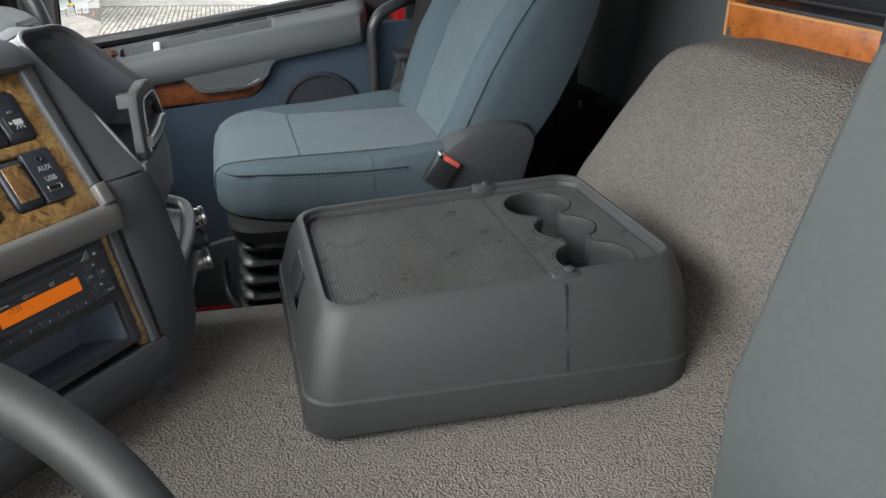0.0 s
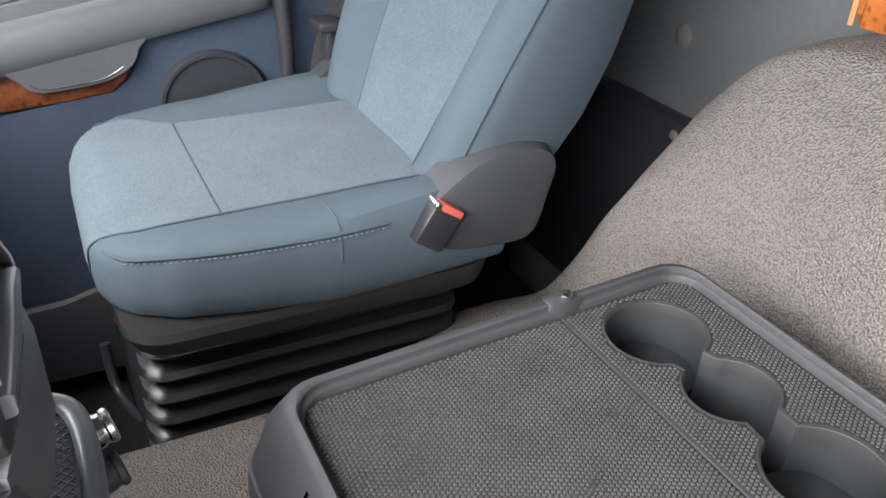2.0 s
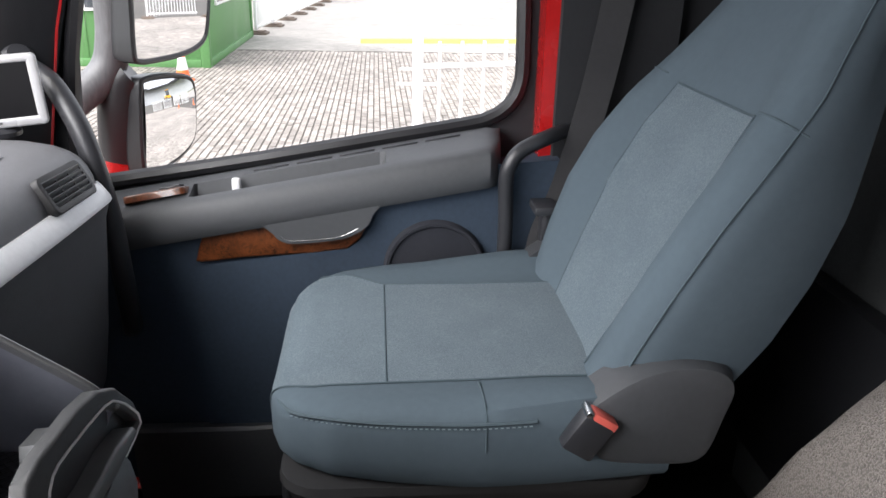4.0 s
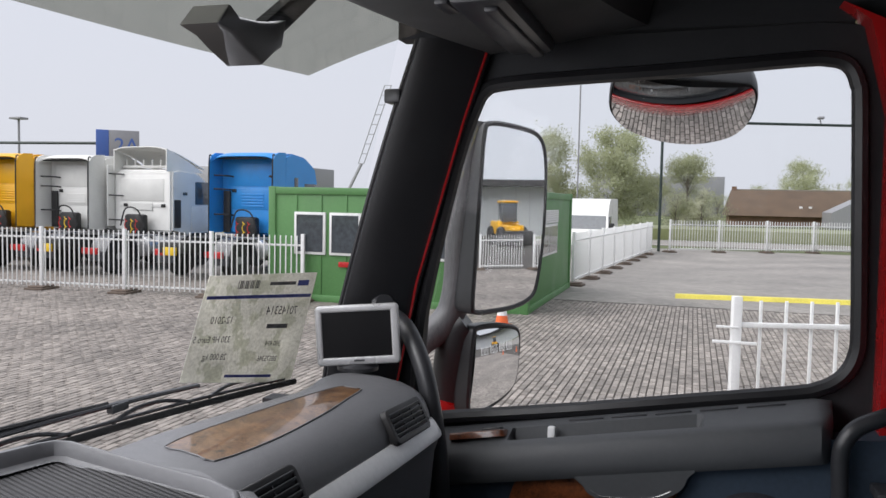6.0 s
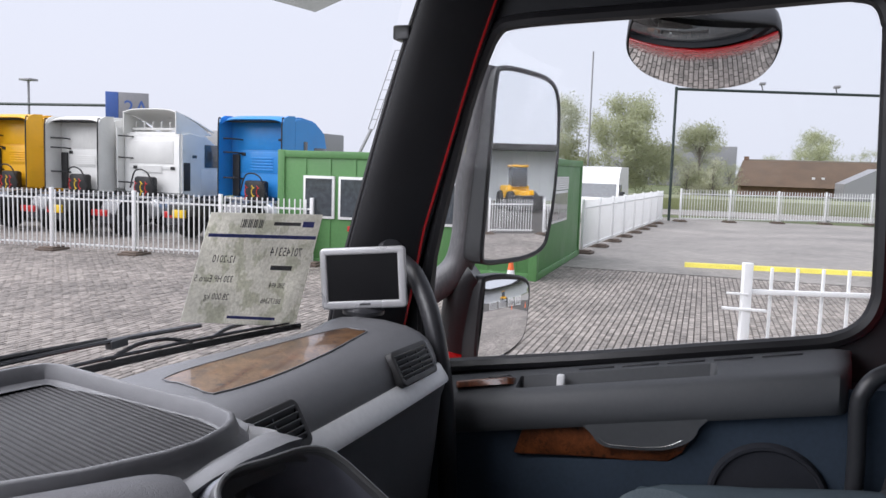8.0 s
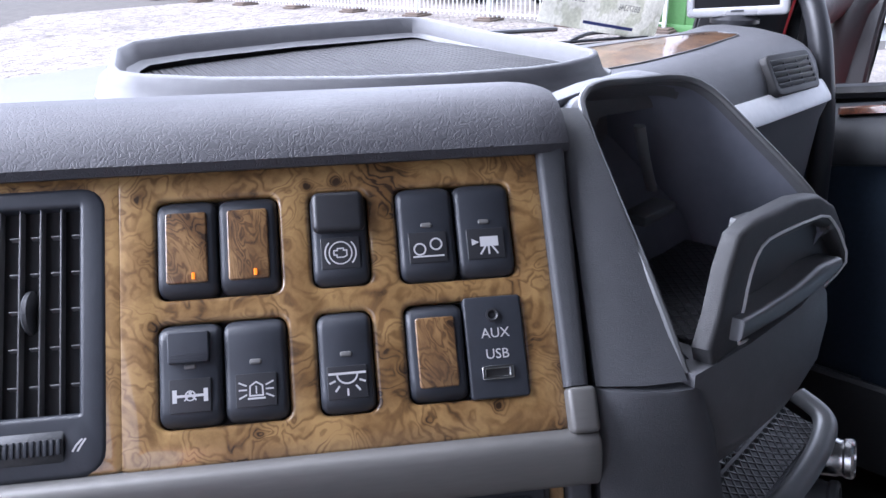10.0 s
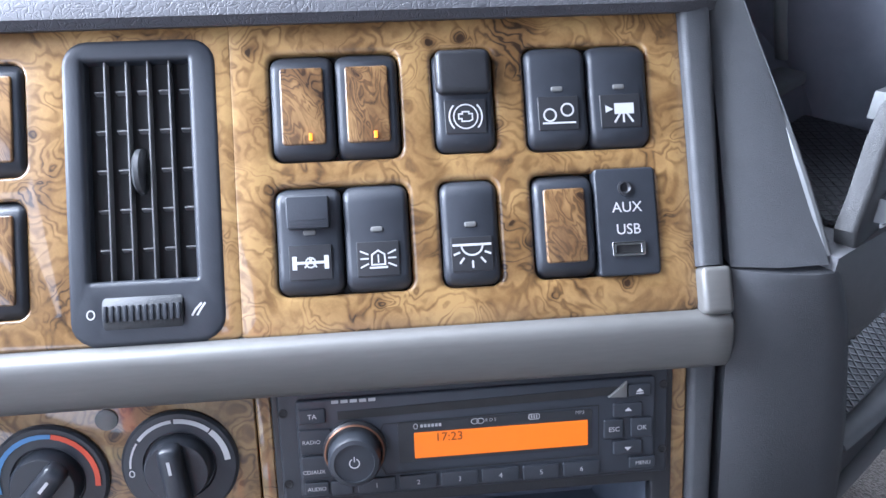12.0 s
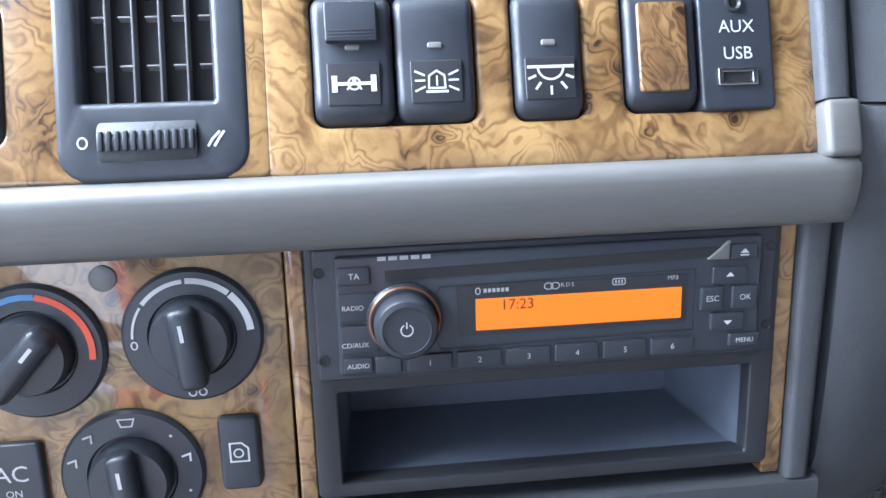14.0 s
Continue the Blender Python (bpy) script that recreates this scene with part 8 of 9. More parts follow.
bm = bmesh.new()
box(bm, (-600, -600, GROUND - 1.0), (600, 600, GROUND - 0.06))
tagged(part("ground", bm, FIELD, smooth=0), "grassy ground reaching the horizon", "ground", kind="structure")
bm = bmesh.new()
box(bm, (-30, -90, GROUND - 0.059), (19.0, 40, GROUND - 0.012))
pavement = tagged(part("pavement", bm, JOINT, smooth=0), "yard paved with grey-brown bricks", "pavement", kind="structure")
bm = bmesh.new()
box(bm, (19.004, -60, GROUND - 0.059), (44, 40, GROUND - 0.002))
tagged(part("concrete_yard", bm, CONCRETE, smooth=0), "worn pale concrete surface of the yard", "pavement", kind="structure")
bm = bmesh.new()
box(bm, (48, -200, GROUND - 0.059), (55, 200, GROUND - 0.02))
tagged(part("road", bm, CONCRETE, smooth=0), "grey road beyond the yard's gate", "road", kind="structure")


def brick_shape(w, l, h):
    a, b2, c = w / 2, l / 2, 0.006
    v = [(-a, -b2, 0), (a, -b2, 0), (a, b2, 0), (-a, b2, 0), (-a + c, -b2 + c, h), (a - c, -b2 + c, h), (a - c, b2 - c, h), (-a + c, b2 - c, h)]
    f = [(4, 5, 6, 7), (0, 1, 5, 4), (1, 2, 6, 5), (2, 3, 7, 6), (3, 0, 4, 7)]
    return np.array(v), f


BW, BL = 0.092, 0.19
rng = random.Random(4)
verts0, faces0 = brick_shape(BW - 0.011, BL - 0.011, 0.02)
near_mesh = bpy.data.meshes.new("brick")
near_mesh.from_pydata([tuple(v) for v in verts0], [], faces0)
near_mesh.materials.append(COBBLE)
vs, fs, near = [], [], 0
for j in range(int(50.0 / BW)):
    y = -26.0 + j * BW
    # how far each course runs: the yard before the container, the lane beside the cab, the apron by the barrier
    x_lo, x_hi = (1.2, 10.5) if y < -9.0 else (-6.8, 19.0) if y < 9.0 else (max(-6.8, (y - 2.5) / 1.25 - 8.0), 19.0)
    for i in range(int((x_hi - x_lo) / BL)):
        x = x_lo - (x_lo % BL) + i * BL + (BL / 2 if j % 2 else 0) + rng.uniform(-0.012, 0.012)
        z = GROUND - 0.013 + rng.uniform(-0.004, 0.004)
        tx, ty = rng.uniform(-0.02, 0.02), rng.uniform(-0.03, 0.03)
        if 4.0 < x < 5.6 and 0.2 < y < 4.0 and near < 300:
            o = new("brick", near_mesh)
            o.matrix_basis = Matrix.Translation((x, y, z)) @ pose(0, 0, 0, ty * 50, -tx * 50, 90 + rng.uniform(-1.5, 1.5))
            o.parent = pavement
            near += 1
            continue
        k = len(vs)
        for v in verts0:
            vs.append((x + v[1], y - v[0], z + v[2] + tx * v[1] + ty * v[0]))
        fs += [tuple(q + k for q in f) for f in faces0]
me = bpy.data.meshes.new("bricks")
me.from_pydata(vs, [], fs)
me.materials.append(COBBLE)
o = new("bricks", me)
o.parent = pavement
tagged(o, "field of weathered paving bricks", kind="stuff")


# ---- fences ----
def fence_panel(length, height, gap, label):
    e = thing("picket_fence", (0, 0, 0), label, "fence", "yard fence panels")
    b = bmesh.new()
    box(b, (-0.04, -0.04, 0.06), (0.04, 0.04, height + 0.04), 0.006)
    part("post", b, FENCEWHITE, e)
    for z in (0.18, height - 0.22):
        b = bmesh.new()
        box(b, (0.04, -0.018, z - 0.022), (length - 0.04, 0.018, z + 0.022), 0.004)
        part("rail", b, FENCEWHITE, e)
    b = bmesh.new()
    box(b, (-0.0125, -0.0125, 0.1), (0.0125, 0.0125, height), 0.003)
    me_ = finish(b, "picket", FENCEWHITE)
    n = int(length / gap)
    for k in range(1, n):
        o_ = new("picket", me_)
        o_.location = (k * length / n, 0.032, 0)
        o_.parent = e
    b = bmesh.new()
    box(b, (-0.25, -0.32, 0.0), (0.25, 0.32, 0.06), 0.012)
    box(b, (-0.2, -0.25, 0.06), (0.2, 0.25, 0.1), 0.012)
    part("foot_block", b, BLOCKMAT, e, "brown concrete foot")
    return e


panel = fence_panel(2.25, 1.5, 0.128, "white steel picket fence panel on a concrete foot")


def run_fence(src, pts, step):
    first = True
    for a, b in zip(pts, pts[1:]):
        a, b = Vector((*a, GROUND)), Vector((*b, GROUND))
        n = max(1, round((b - a).length / step))
        ang = math.degrees(math.atan2(b.y - a.y, b.x - a.x))
        for k in range(n):
            p = a + (b - a) * k / n
            m = pose(p.x, p.y, p.z, 0, 0, ang)
            if first:
                src.matrix_basis = m
                first = False
            else:
                copy_thing(src, m)


run_fence(panel, [(15.82, 8.2), (14.4, 21.6), (13.6, 30.5)], 2.25)
far_panel = fence_panel(2.25, 1.5, 0.128, "white steel picket fence panel along the yard's exit")
run_fence(far_panel, [(22.4, 3.02), (40.2, 1.65)], 2.25)
gate_panel = fence_panel(3.0, 1.6, 0.15, "white steel gate panel across the far end of the yard")
run_fence(gate_panel, [(40.6, 0.85), (45.6, -8.5), (52, -20)], 3.0)
near_panel = fence_panel(2.3, 1.52, 0.222, "white barrier fence panel standing near the cab")
run_fence(near_panel, [(7.25, -0.62), (7.9, -2.85), (8.5, -5.1)], 2.3)
back_panel = fence_panel(2.25, 1.5, 0.128, "white steel picket fence panel before the hall")
run_fence(back_panel, [(5.0, -26.2), (10.5, -25.6), (13.5, -21)], 2.25)
bm = bmesh.new()
box(bm, (7.2, -0.8, GROUND + 1.13), (7.225, -0.42, GROUND + 1.155), 0.004)
box(bm, (7.2, -0.64, GROUND + 1.27), (7.225, -0.45, GROUND + 1.29), 0.004)
tagged(part("fence_catch", bm, FENCEWHITE), "white steel catch on the barrier's post", "fence catch")

# yellow raised strip across the concrete
bm = bmesh.new()
rings(bm, [[Vector((x0 - 0.15, y0, GROUND - 0.002)), Vector((x0 - 0.1, y0, GROUND + 0.1)), Vector((x0 + 0.12, y0, GROUND + 0.1)), Vector((x0 + 0.18, y0, GROUND - 0.002))] for x0, y0 in ((20.7, 0.15), (21.0, -2.0), (21.4, -5.0), (22.3, -12.0))])
tagged(part("speed_strip", bm, YELLOWLINE), "yellow painted kerb strip lying on the concrete", "kerb strip")


# ---- green site container ----
def site_container():
    x0, x1, y0, y1, h = 15.95, 21.8, 3.05, 9.1, 2.58
    g = GROUND
    e = thing("site_container", (x0, 6, g), "green steel site office container with white windows", "container")
    b = bmesh.new()
    box(b, (x0, y0, g + 0.12), (x1, y1, g + h), 0.02)
    part("shell", b, CONTAINER, e)
    b = bmesh.new()
    for lo, hi in (((x0 - 0.04, y0 - 0.04, g), (x0 + 0.14, y0 + 0.14, g + h + 0.03)), ((x0 - 0.04, y1 - 0.14, g), (x0 + 0.14, y1 + 0.04, g + h + 0.03)), ((x1 - 0.14, y0 - 0.04, g), (x1 + 0.04, y0 + 0.14, g + h + 0.03))):
        bb = bmesh.new()
        box(bb, lo, hi, 0.015)
        part("corner_post", bb, CONTAINER, e)
    b.free()
    for lo, hi in (((x0 - 0.035, y0 + 0.14, g + h - 0.14), (x0 + 0.1, y1 - 0.14, g + h + 0.02)), ((x0 - 0.035, y0 + 0.14, g), (x0 + 0.1, y1 - 0.14, g + 0.16)), ((x0 + 0.14, y0 - 0.035, g + h - 0.14), (x1 - 0.14, y0 + 0.1, g + h + 0.02)), ((x0 + 0.14, y0 - 0.035, g), (x1 - 0.14, y0 + 0.1, g + 0.16))):
        bb = bmesh.new()
        box(bb, lo, hi, 0.015)
        part("frame_beam", bb, CONTAINER, e)
    k = 0
    y = y0 + 0.4
    while y < y1 - 0.3:
        bb = bmesh.new()
        box(bb, (x0 - 0.018, y, g + 0.16), (x0 + 0.01, y + 0.06, g + h - 0.14), 0.008)
        part("rib", bb, CONTAINER, e)
        y += 0.62
    # windows: frame, two panes
    def window(a, b_, z0, z1, along, lights=2):
        bb = bmesh.new()
        if along == "y":
            box(bb, (x0 - 0.05, a, z0), (x0 + 0.01, b_, z1), 0.01)
        else:
            box(bb, (a, y0 - 0.05, z0), (b_, y0 + 0.01, z1), 0.01)
        w = part("window", bb, FENCEWHITE, e, "white-framed window")
        mid_ = (a + b_) / 2
        for p, q in (((a + 0.06, b_ - 0.06),) if lights == 1 else ((a + 0.06, mid_ - 0.03), (mid_ + 0.03, b_ - 0.06))):
            bb = bmesh.new()
            if along == "y":
                box(bb, (x0 - 0.056, p, z0 + 0.06), (x0 - 0.02, q, z1 - 0.06))
            else:
                box(bb, (p, y0 - 0.056, z0 + 0.06), (q, y0 - 0.02, z1 - 0.06))
            part("pane", bb, DARKGLASS, w)
    window(7.69, 8.47, g + 1.08, g + 2.04, "y", 1)
    window(6.82, 7.59, g + 1.08, g + 2.04, "y", 1)
    window(4.6, 6.0, g + 1.05, g + 2.0, "y")
    window(16.95, 19.4, g + 1.12, g + 1.86, "x")
    for k in range(6):
        bb = bmesh.new()
        box(bb, (16.95, y0 - 0.065, g + 1.88 + 0.052 * k), (19.4, y0 - 0.03, g + 1.926 + 0.052 * k), 0.008)
        part("shutter_slat", bb, FENCEWHITE, e)
    bb = bmesh.new()
    box(bb, (x0 - 0.06, 7.0, g + 0.82), (x0 - 0.045, 7.35, g + 0.94), 0.004)
    part("red_label", bb, TAILRED, e)


site_container()


# ---- parked tractor units ----
def tractor(x, y, ang, paint, height, label, hood=True):
    """A tractor unit seen from behind: with a hood of deep fairings, or flat-backed with an open roof deflector."""
    e = thing("tractor_unit", (0, 0, 0), label, "truck", "parked trucks")
    w = 1.22

    def bx(name, lo, hi, m_, under=None, bev=0.02):
        b = bmesh.new()
        box(b, lo, hi, bev)
        return part(name, b, m_, under or e)
    b = bmesh.new()
    prof = [(0.0, 1.15), (0.0, height - 0.2), (0.06, height - 0.06), (0.4, height), (1.2, height - 0.1), (1.75, height - 0.42), (2.05, 2.35), (2.2, 1.1), (2.15, 0.6), (0.9, 0.6), (0.9, 1.15)]
    rings(b, [[Vector((px, yy, pz)) for px, pz in prof] for yy in (-w, w)])
    bmesh.ops.bevel(b, geom=list(b.edges), offset=0.07, segments=3, affect="EDGES")
    cab = part("cab", b, paint, e)
    # pressed panels of the rear wall
    bx("rear_pressing", (-0.014, -0.92, height - 1.05), (0.01, 0.92, height - 0.32), paint, cab, 0.035)
    bx("rear_pressing", (-0.014, -0.92, 1.95), (0.01, 0.92, height - 1.12), paint, cab, 0.035)
    for zz in span(2.02, height - 1.35, 4):
        bx("pressed_rib", (-0.03, -0.45, zz), (-0.005, 0.4, zz + 0.07), paint, cab, 0.03)
    for yy in (-0.98, 0.6):
        bx("latch", (-0.04, yy, height - 1.24), (0.0, yy + 0.16, height - 1.14), CHASSIS, cab, 0.01)
    for s in (-1, 1):
        bx("side_grille", (0.12, s * (w + 0.004) - 0.02, 1.3), (0.42, s * (w + 0.004) + 0.02, height - 1.0 if not hood else 1.9), CHASSIS, cab, 0.06)
        bx("side_window", (0.52, s * (w + 0.006) - 0.015, 2.35), (0.72, s * (w + 0.006) + 0.015, height - 0.75), DARKGLASS, cab, 0.05)
        bx("door_window", (1.1, s * (w + 0.006) - 0.015, 2.05), (1.85, s * (w + 0.006) + 0.015, 2.8), DARKGLASS, cab, 0.07)
        bx("door_panel", (0.92, s * (w + 0.004) - 0.012, 1.2), (1.95, s * (w + 0.004) + 0.012, 2.0), paint, cab, 0.05)
        bx("step_panel", (0.9, s * (w + 0.005) - 0.03, 0.62), (2.1, s * (w + 0.005) + 0.03, 1.12), CHASSIS, cab, 0.04)
    if hood:
        for s in (-1, 1):
            b = bmesh.new()
            side = [(-0.62, 1.2), (0.05, 1.2), (0.05, height), (-0.3, height - 0.01), (-0.5, height - 0.1), (-0.6, height - 0.3)]
            mz = Matrix(((1, 0, 0, 0), (0, 0, -s, s * (w + 0.005)), (0, 1, 0, 0), (0, 0, 0, 1)))
            slab(b, side if s < 0 else list(side), -0.0, 0.05, mz)
            fairing = part("side_fairing", b, paint, e)
            b = bmesh.new()
            tube(b, [(-0.62, s * (w - 0.02), 1.2), (-0.615, s * (w - 0.02), height - 0.32), (-0.51, s * (w - 0.02), height - 0.1)], 0.022, 6, 3)
            part("rubber_edge", b, CHASSIS, fairing)
            for zz in (1.75, 2.55, height - 0.75):
                b = bmesh.new()
                tube(b, [(0.0, s * (w - 0.5), zz), (-0.2, s * (w - 0.42), zz + 0.02), (-0.42, s * (w - 0.06), zz + 0.03)], 0.028, 6, 3)
                part("stay", b, CHASSIS, fairing)
        b = bmesh.new()
        sheet(b, lambda px, yy: Vector((px, yy, height + 0.005 - 0.12 * max(0.0, (-px - 0.1) / 0.4) ** 2 - 0.16 * (abs(yy) / w) ** 6)), span(-0.5, 0.35, 6), span(-w, w, 12), 0.03)
        part("roof_hood", b, paint, e)
        bx("hood_underside", (-0.44, -w + 0.1, height - 0.2), (0.02, w - 0.1, height - 0.165), CHASSIS)
        bx("cable_duct", (-0.1, w - 0.42, 1.2), (-0.02, w - 0.16, height - 1.2), CHASSIS)
    else:
        b = bmesh.new()
        sheet(b, lambda px, yy: Vector((px, yy, height + 0.7 - 0.62 * ((px + 0.1) / 1.9) ** 1.3 - 0.1 * (abs(yy) / 1.1) ** 4)), span(-0.1, 1.7, 10), span(-1.1, 1.1, 12), 0.03)
        part("roof_deflector", b, paint, e)
        for s in (-1, 1):
            b = bmesh.new()
            mz = Matrix(((1, 0, 0, 0), (0, 0, -s, s * 1.12), (0, 1, 0, 0), (0, 0, 0, 1)))
            slab(b, [(-0.1, height - 0.1), (1.6, height - 0.1), (0.9, height + 0.25), (-0.1, height + 0.62)], 0.0, 0.04, mz)
            part("deflector_side", b, paint, e)
        for yy in span(-0.9, 0.9, 5):
            bx("deflector_strut", (0.25, yy - 0.02, height - 0.05), (0.3, yy + 0.02, height + 0.3), paint, None, 0.005)
        bx("deflector_rail", (0.22, -1.05, height + 0.02), (0.28, 1.05, height + 0.1), paint, None, 0.01)
        b = bmesh.new()
        box(b, (-0.3, w - 0.05, 1.3), (0.05, w + 0.01, height + 0.1), 0.03)
        part("side_fairing", b, paint, e)
        for zz in (1.5, 2.3, 3.0):
            b = bmesh.new()
            tube(b, [(0.0, w - 0.45, zz), (-0.25, w - 0.04, zz + 0.02)], 0.025, 6, 2)
            part("stay", b, CHASSIS, e)
    # couplings and coils behind the cab
    bx("coupling_frame", (-0.4, -0.42, 1.1), (-0.15, 0.38, 1.72), CHASSIS, None, 0.08)
    for yy, c_ in ((-0.24, TAILRED), (-0.05, PLATEYELLOW), (0.2, TAILRED)):
        b = bmesh.new()
        tube(b, [(-0.5, yy + 0.05 * math.cos(a), 1.12 + 0.04 * a + 0.05 * math.sin(a)) for a in span(0, 12, 30)], 0.016, 6, 1)
        part("air_coil", b, c_, e)
    b = bmesh.new()
    tube(b, [(-0.42, -0.5, 1.3), (-0.5, -0.3, 1.85), (-0.5, 0.2, 1.9), (-0.42, 0.5, 1.35)], 0.025, 6, 6)
    part("air_hose", b, CHASSIS, e)
    bx("catwalk", (-1.15, -0.9, 1.06), (-0.06, 0.9, 1.1), GREYSTEEL, None, 0.01)
    for s in (-1, 1):
        b = bmesh.new()
        lathe(b, [(0.28, -0.62), (0.31, -0.6), (0.31, 0.6), (0.28, 0.62)], Matrix.Translation((-0.35, s * 0.88, 0.75)) @ pose(0, 0, 0, 0, 90, 0), 24)
        tank = part("side_tank", b, ALU, e, "bare aluminium fuel tank")
        for px in (-0.7, 0.0):
            bx("strap", (px - 0.03, s * 0.88 - 0.315, 0.43), (px + 0.03, s * 0.88 + 0.315, 1.065), CHASSIS, tank, 0.1)
    bx("chassis", (-3.6, -0.45, 0.75), (2.0, 0.45, 1.05), CHASSIS, None, 0.03)
    b = bmesh.new()
    lathe(b, [(0.1, 1.06), (0.55, 1.08), (0.6, 1.14), (0.2, 1.2)], pose(-1.9, 0, 0), 24)
    part("fifth_wheel", b, CHASSIS, e)
    for px in (-2.1, 1.5):
        for s in (-1, 1):
            b = bmesh.new()
            lathe(b, [(0.3, -0.15), (0.5, -0.15), (0.52, -0.1), (0.52, 0.1), (0.5, 0.15), (0.3, 0.15)], Matrix.Translation((px, s * 1.0, 0.52)) @ pose(0, 0, 0, 90), 28)
            wheel = part("wheel", b, RUBBER, e)
            b = bmesh.new()
            lathe(b, [(0.3, -0.12), (0.28, 0.08), (0.12, 0.1), (0.1, 0.15), (0.01, 0.15)], Matrix.Translation((px, s * 1.02, 0.52)) @ pose(0, 0, 0, s * -90), 24)
            part("rim", b, GREYSTEEL, wheel)
    for s in (-1, 1):
        b = bmesh.new()
        pts = [(-2.1 + 0.66 * math.cos(a), 0.52 + 0.66 * math.sin(a)) for a in span(-0.1, math.pi + 0.1, 14)]
        rings(b, [[Vector((px, s * 0.98 - 0.32, pz)), Vector((px, s * 0.98 + 0.32, pz)), Vector((px - 0.02, s * 0.98 + 0.32, pz - 0.05)), Vector((px - 0.02, s * 0.98 - 0.32, pz - 0.05))] for px, pz in pts])
        part("mudguard", b, MUDGUARD, e, "dark grey glossy mudguard")
        bx("tail_lamp", (-3.0, s * 0.92 - 0.3, 0.62), (-2.88, s * 0.92 + 0.3, 0.8), TAILRED)
    bx("rear_plate", (-3.69, -0.22, 0.7), (-3.62, 0.22, 0.92), PLATEYELLOW, None, 0.01)
    e.matrix_basis = pose(x, y, GROUND, 0, 0, ang)
    return e


ALU = mat("bare_aluminium", (0.55, 0.56, 0.57), 0.35, 0.7, var=0.06, vscale=3)
MUDGUARD = mat("dark_grey_mudguard_plastic", (0.06, 0.063, 0.07), 0.25, var=0.08, vscale=3)
tractor(21.9, 23.0, -6, YELLOWPAINT, 3.7, "yellow tractor unit parked behind the fence")
tractor(21.4, 19.55, -6, WHITEPAINT, 3.62, "white tractor unit with deep side fairings behind the fence")
tractor(21.3, 16.85, -6, WHITEPAINT, 3.2, "white tractor unit with an open roof deflector behind the fence", False)
tractor(21.8, 13.1, -6, BLUEPAINT, 3.73, "bright blue tractor unit parked behind the fence")
tractor(22.5, 26.4, -6, WHITEPAINT, 3.5, "white tractor unit parked behind the fence")
tractor(22.5, 29.8, -6, WHITEPAINT, 3.3, "white tractor unit with an open roof deflector behind the fence", False)


# ---- white van ----
def van():
    e = thing("delivery_van", (37.5, 4.7, GROUND), "white delivery van parked beyond the picket fence", "van")
    b = bmesh.new()
    prof = [(0.0, 0.45), (0.0, 0.8), (0.15, 0.98), (0.75, 1.12), (1.3, 1.8), (1.55, 2.15), (1.9, 2.42), (2.4, 2.57), (5.8, 2.6), (5.9, 2.45), (5.9, 0.45)]
    rings(b, [[Vector((36.0 + px, 4.5 + (yy - 4.5) * (1 if pz < 1.6 else 0.93), GROUND + pz)) for px, pz in prof] for yy in (3.5, 3.56, 5.44, 5.5)])
    part("body", b, WHITEPAINT, e)
    b = bmesh.new()
    rings(b, [[Vector((36.78, yy, GROUND + 1.17)), Vector((37.26, yy * 0.95 + 0.225, GROUND + 1.78)), Vector((37.3, yy * 0.95 + 0.225, GROUND + 1.75)), Vector((36.82, yy, GROUND + 1.12))] for yy in (3.62, 5.38)])
    part("windscreen", b, DARKGLASS, e)
    b = bmesh.new()
    box(b, (37.3, 3.5, GROUND + 1.2), (38.2, 3.545, GROUND + 1.75), 0.02)
    part("door_window", b, DARKGLASS, e)
    b = bmesh.new()
    box(b, (36.95, 3.25, GROUND + 1.15), (37.1, 3.48, GROUND + 1.45), 0.04)
    part("door_mirror", b, CHASSIS, e)
    for px in (36.9, 40.5):
        for yy in (3.65, 5.35):
            b = bmesh.new()
            lathe(b, [(0.2, -0.1), (0.33, -0.1), (0.34, 0.1), (0.2, 0.1)], Matrix.Translation((px, yy, GROUND + 0.34)) @ pose(0, 0, 0, 90), 20)
            part("wheel", b, RUBBER, e)


van()


# ---- gantry, poles and signs ----
bm = bmesh.new()
tube(bm, [(41.1, 1.4, GROUND), (41.1, 1.4, 6.95)], 0.07, 10, 1)
tube(bm, [(41.1, 1.4, 6.85), (45.6, -8.5, 6.95), (52, -20, 7.0)], 0.07, 8, 1)
tagged(part("gantry", bm, POLE), "dark green steel gantry over the yard's exit", "gantry")
for x, y in ((44.6, -6.3), (43.0, -2.7)):
    e = thing("flood_lamp", (x, y, 6.9), "grey flood lamp on the gantry", "lamp", "gantry lamps")
    bm = bmesh.new()
    tube(bm, [(x, y, 6.92), (x - 0.1, y + 0.1, 7.25)], 0.03, 8, 1)
    part("stem", bm, GREYSTEEL, e)
    bm = bmesh.new()
    box(bm, (x - 0.35, y - 0.1, 7.22), (x + 0.1, y + 0.2, 7.34), 0.03)
    part("head", bm, GREYSTEEL, e)
bm = bmesh.new()
tube(bm, [(60, 8.2, GROUND - 0.1), (60, 8.2, 11.5)], 0.06, 8, 1)
tagged(part("flag_pole", bm, GREYSTEEL), "thin pale mast beyond the yard", "mast")
bm = bmesh.new()
tube(bm, [(46, 47, GROUND - 0.1), (46, 47, 8.0)], 0.08, 8, 1)
box(bm, (45.6, 46.5, 7.95), (46.4, 47.5, 8.1), 0.02)
tagged(part("light_mast", bm, GREYSTEEL), "tall light mast behind the trucks", "light mast")


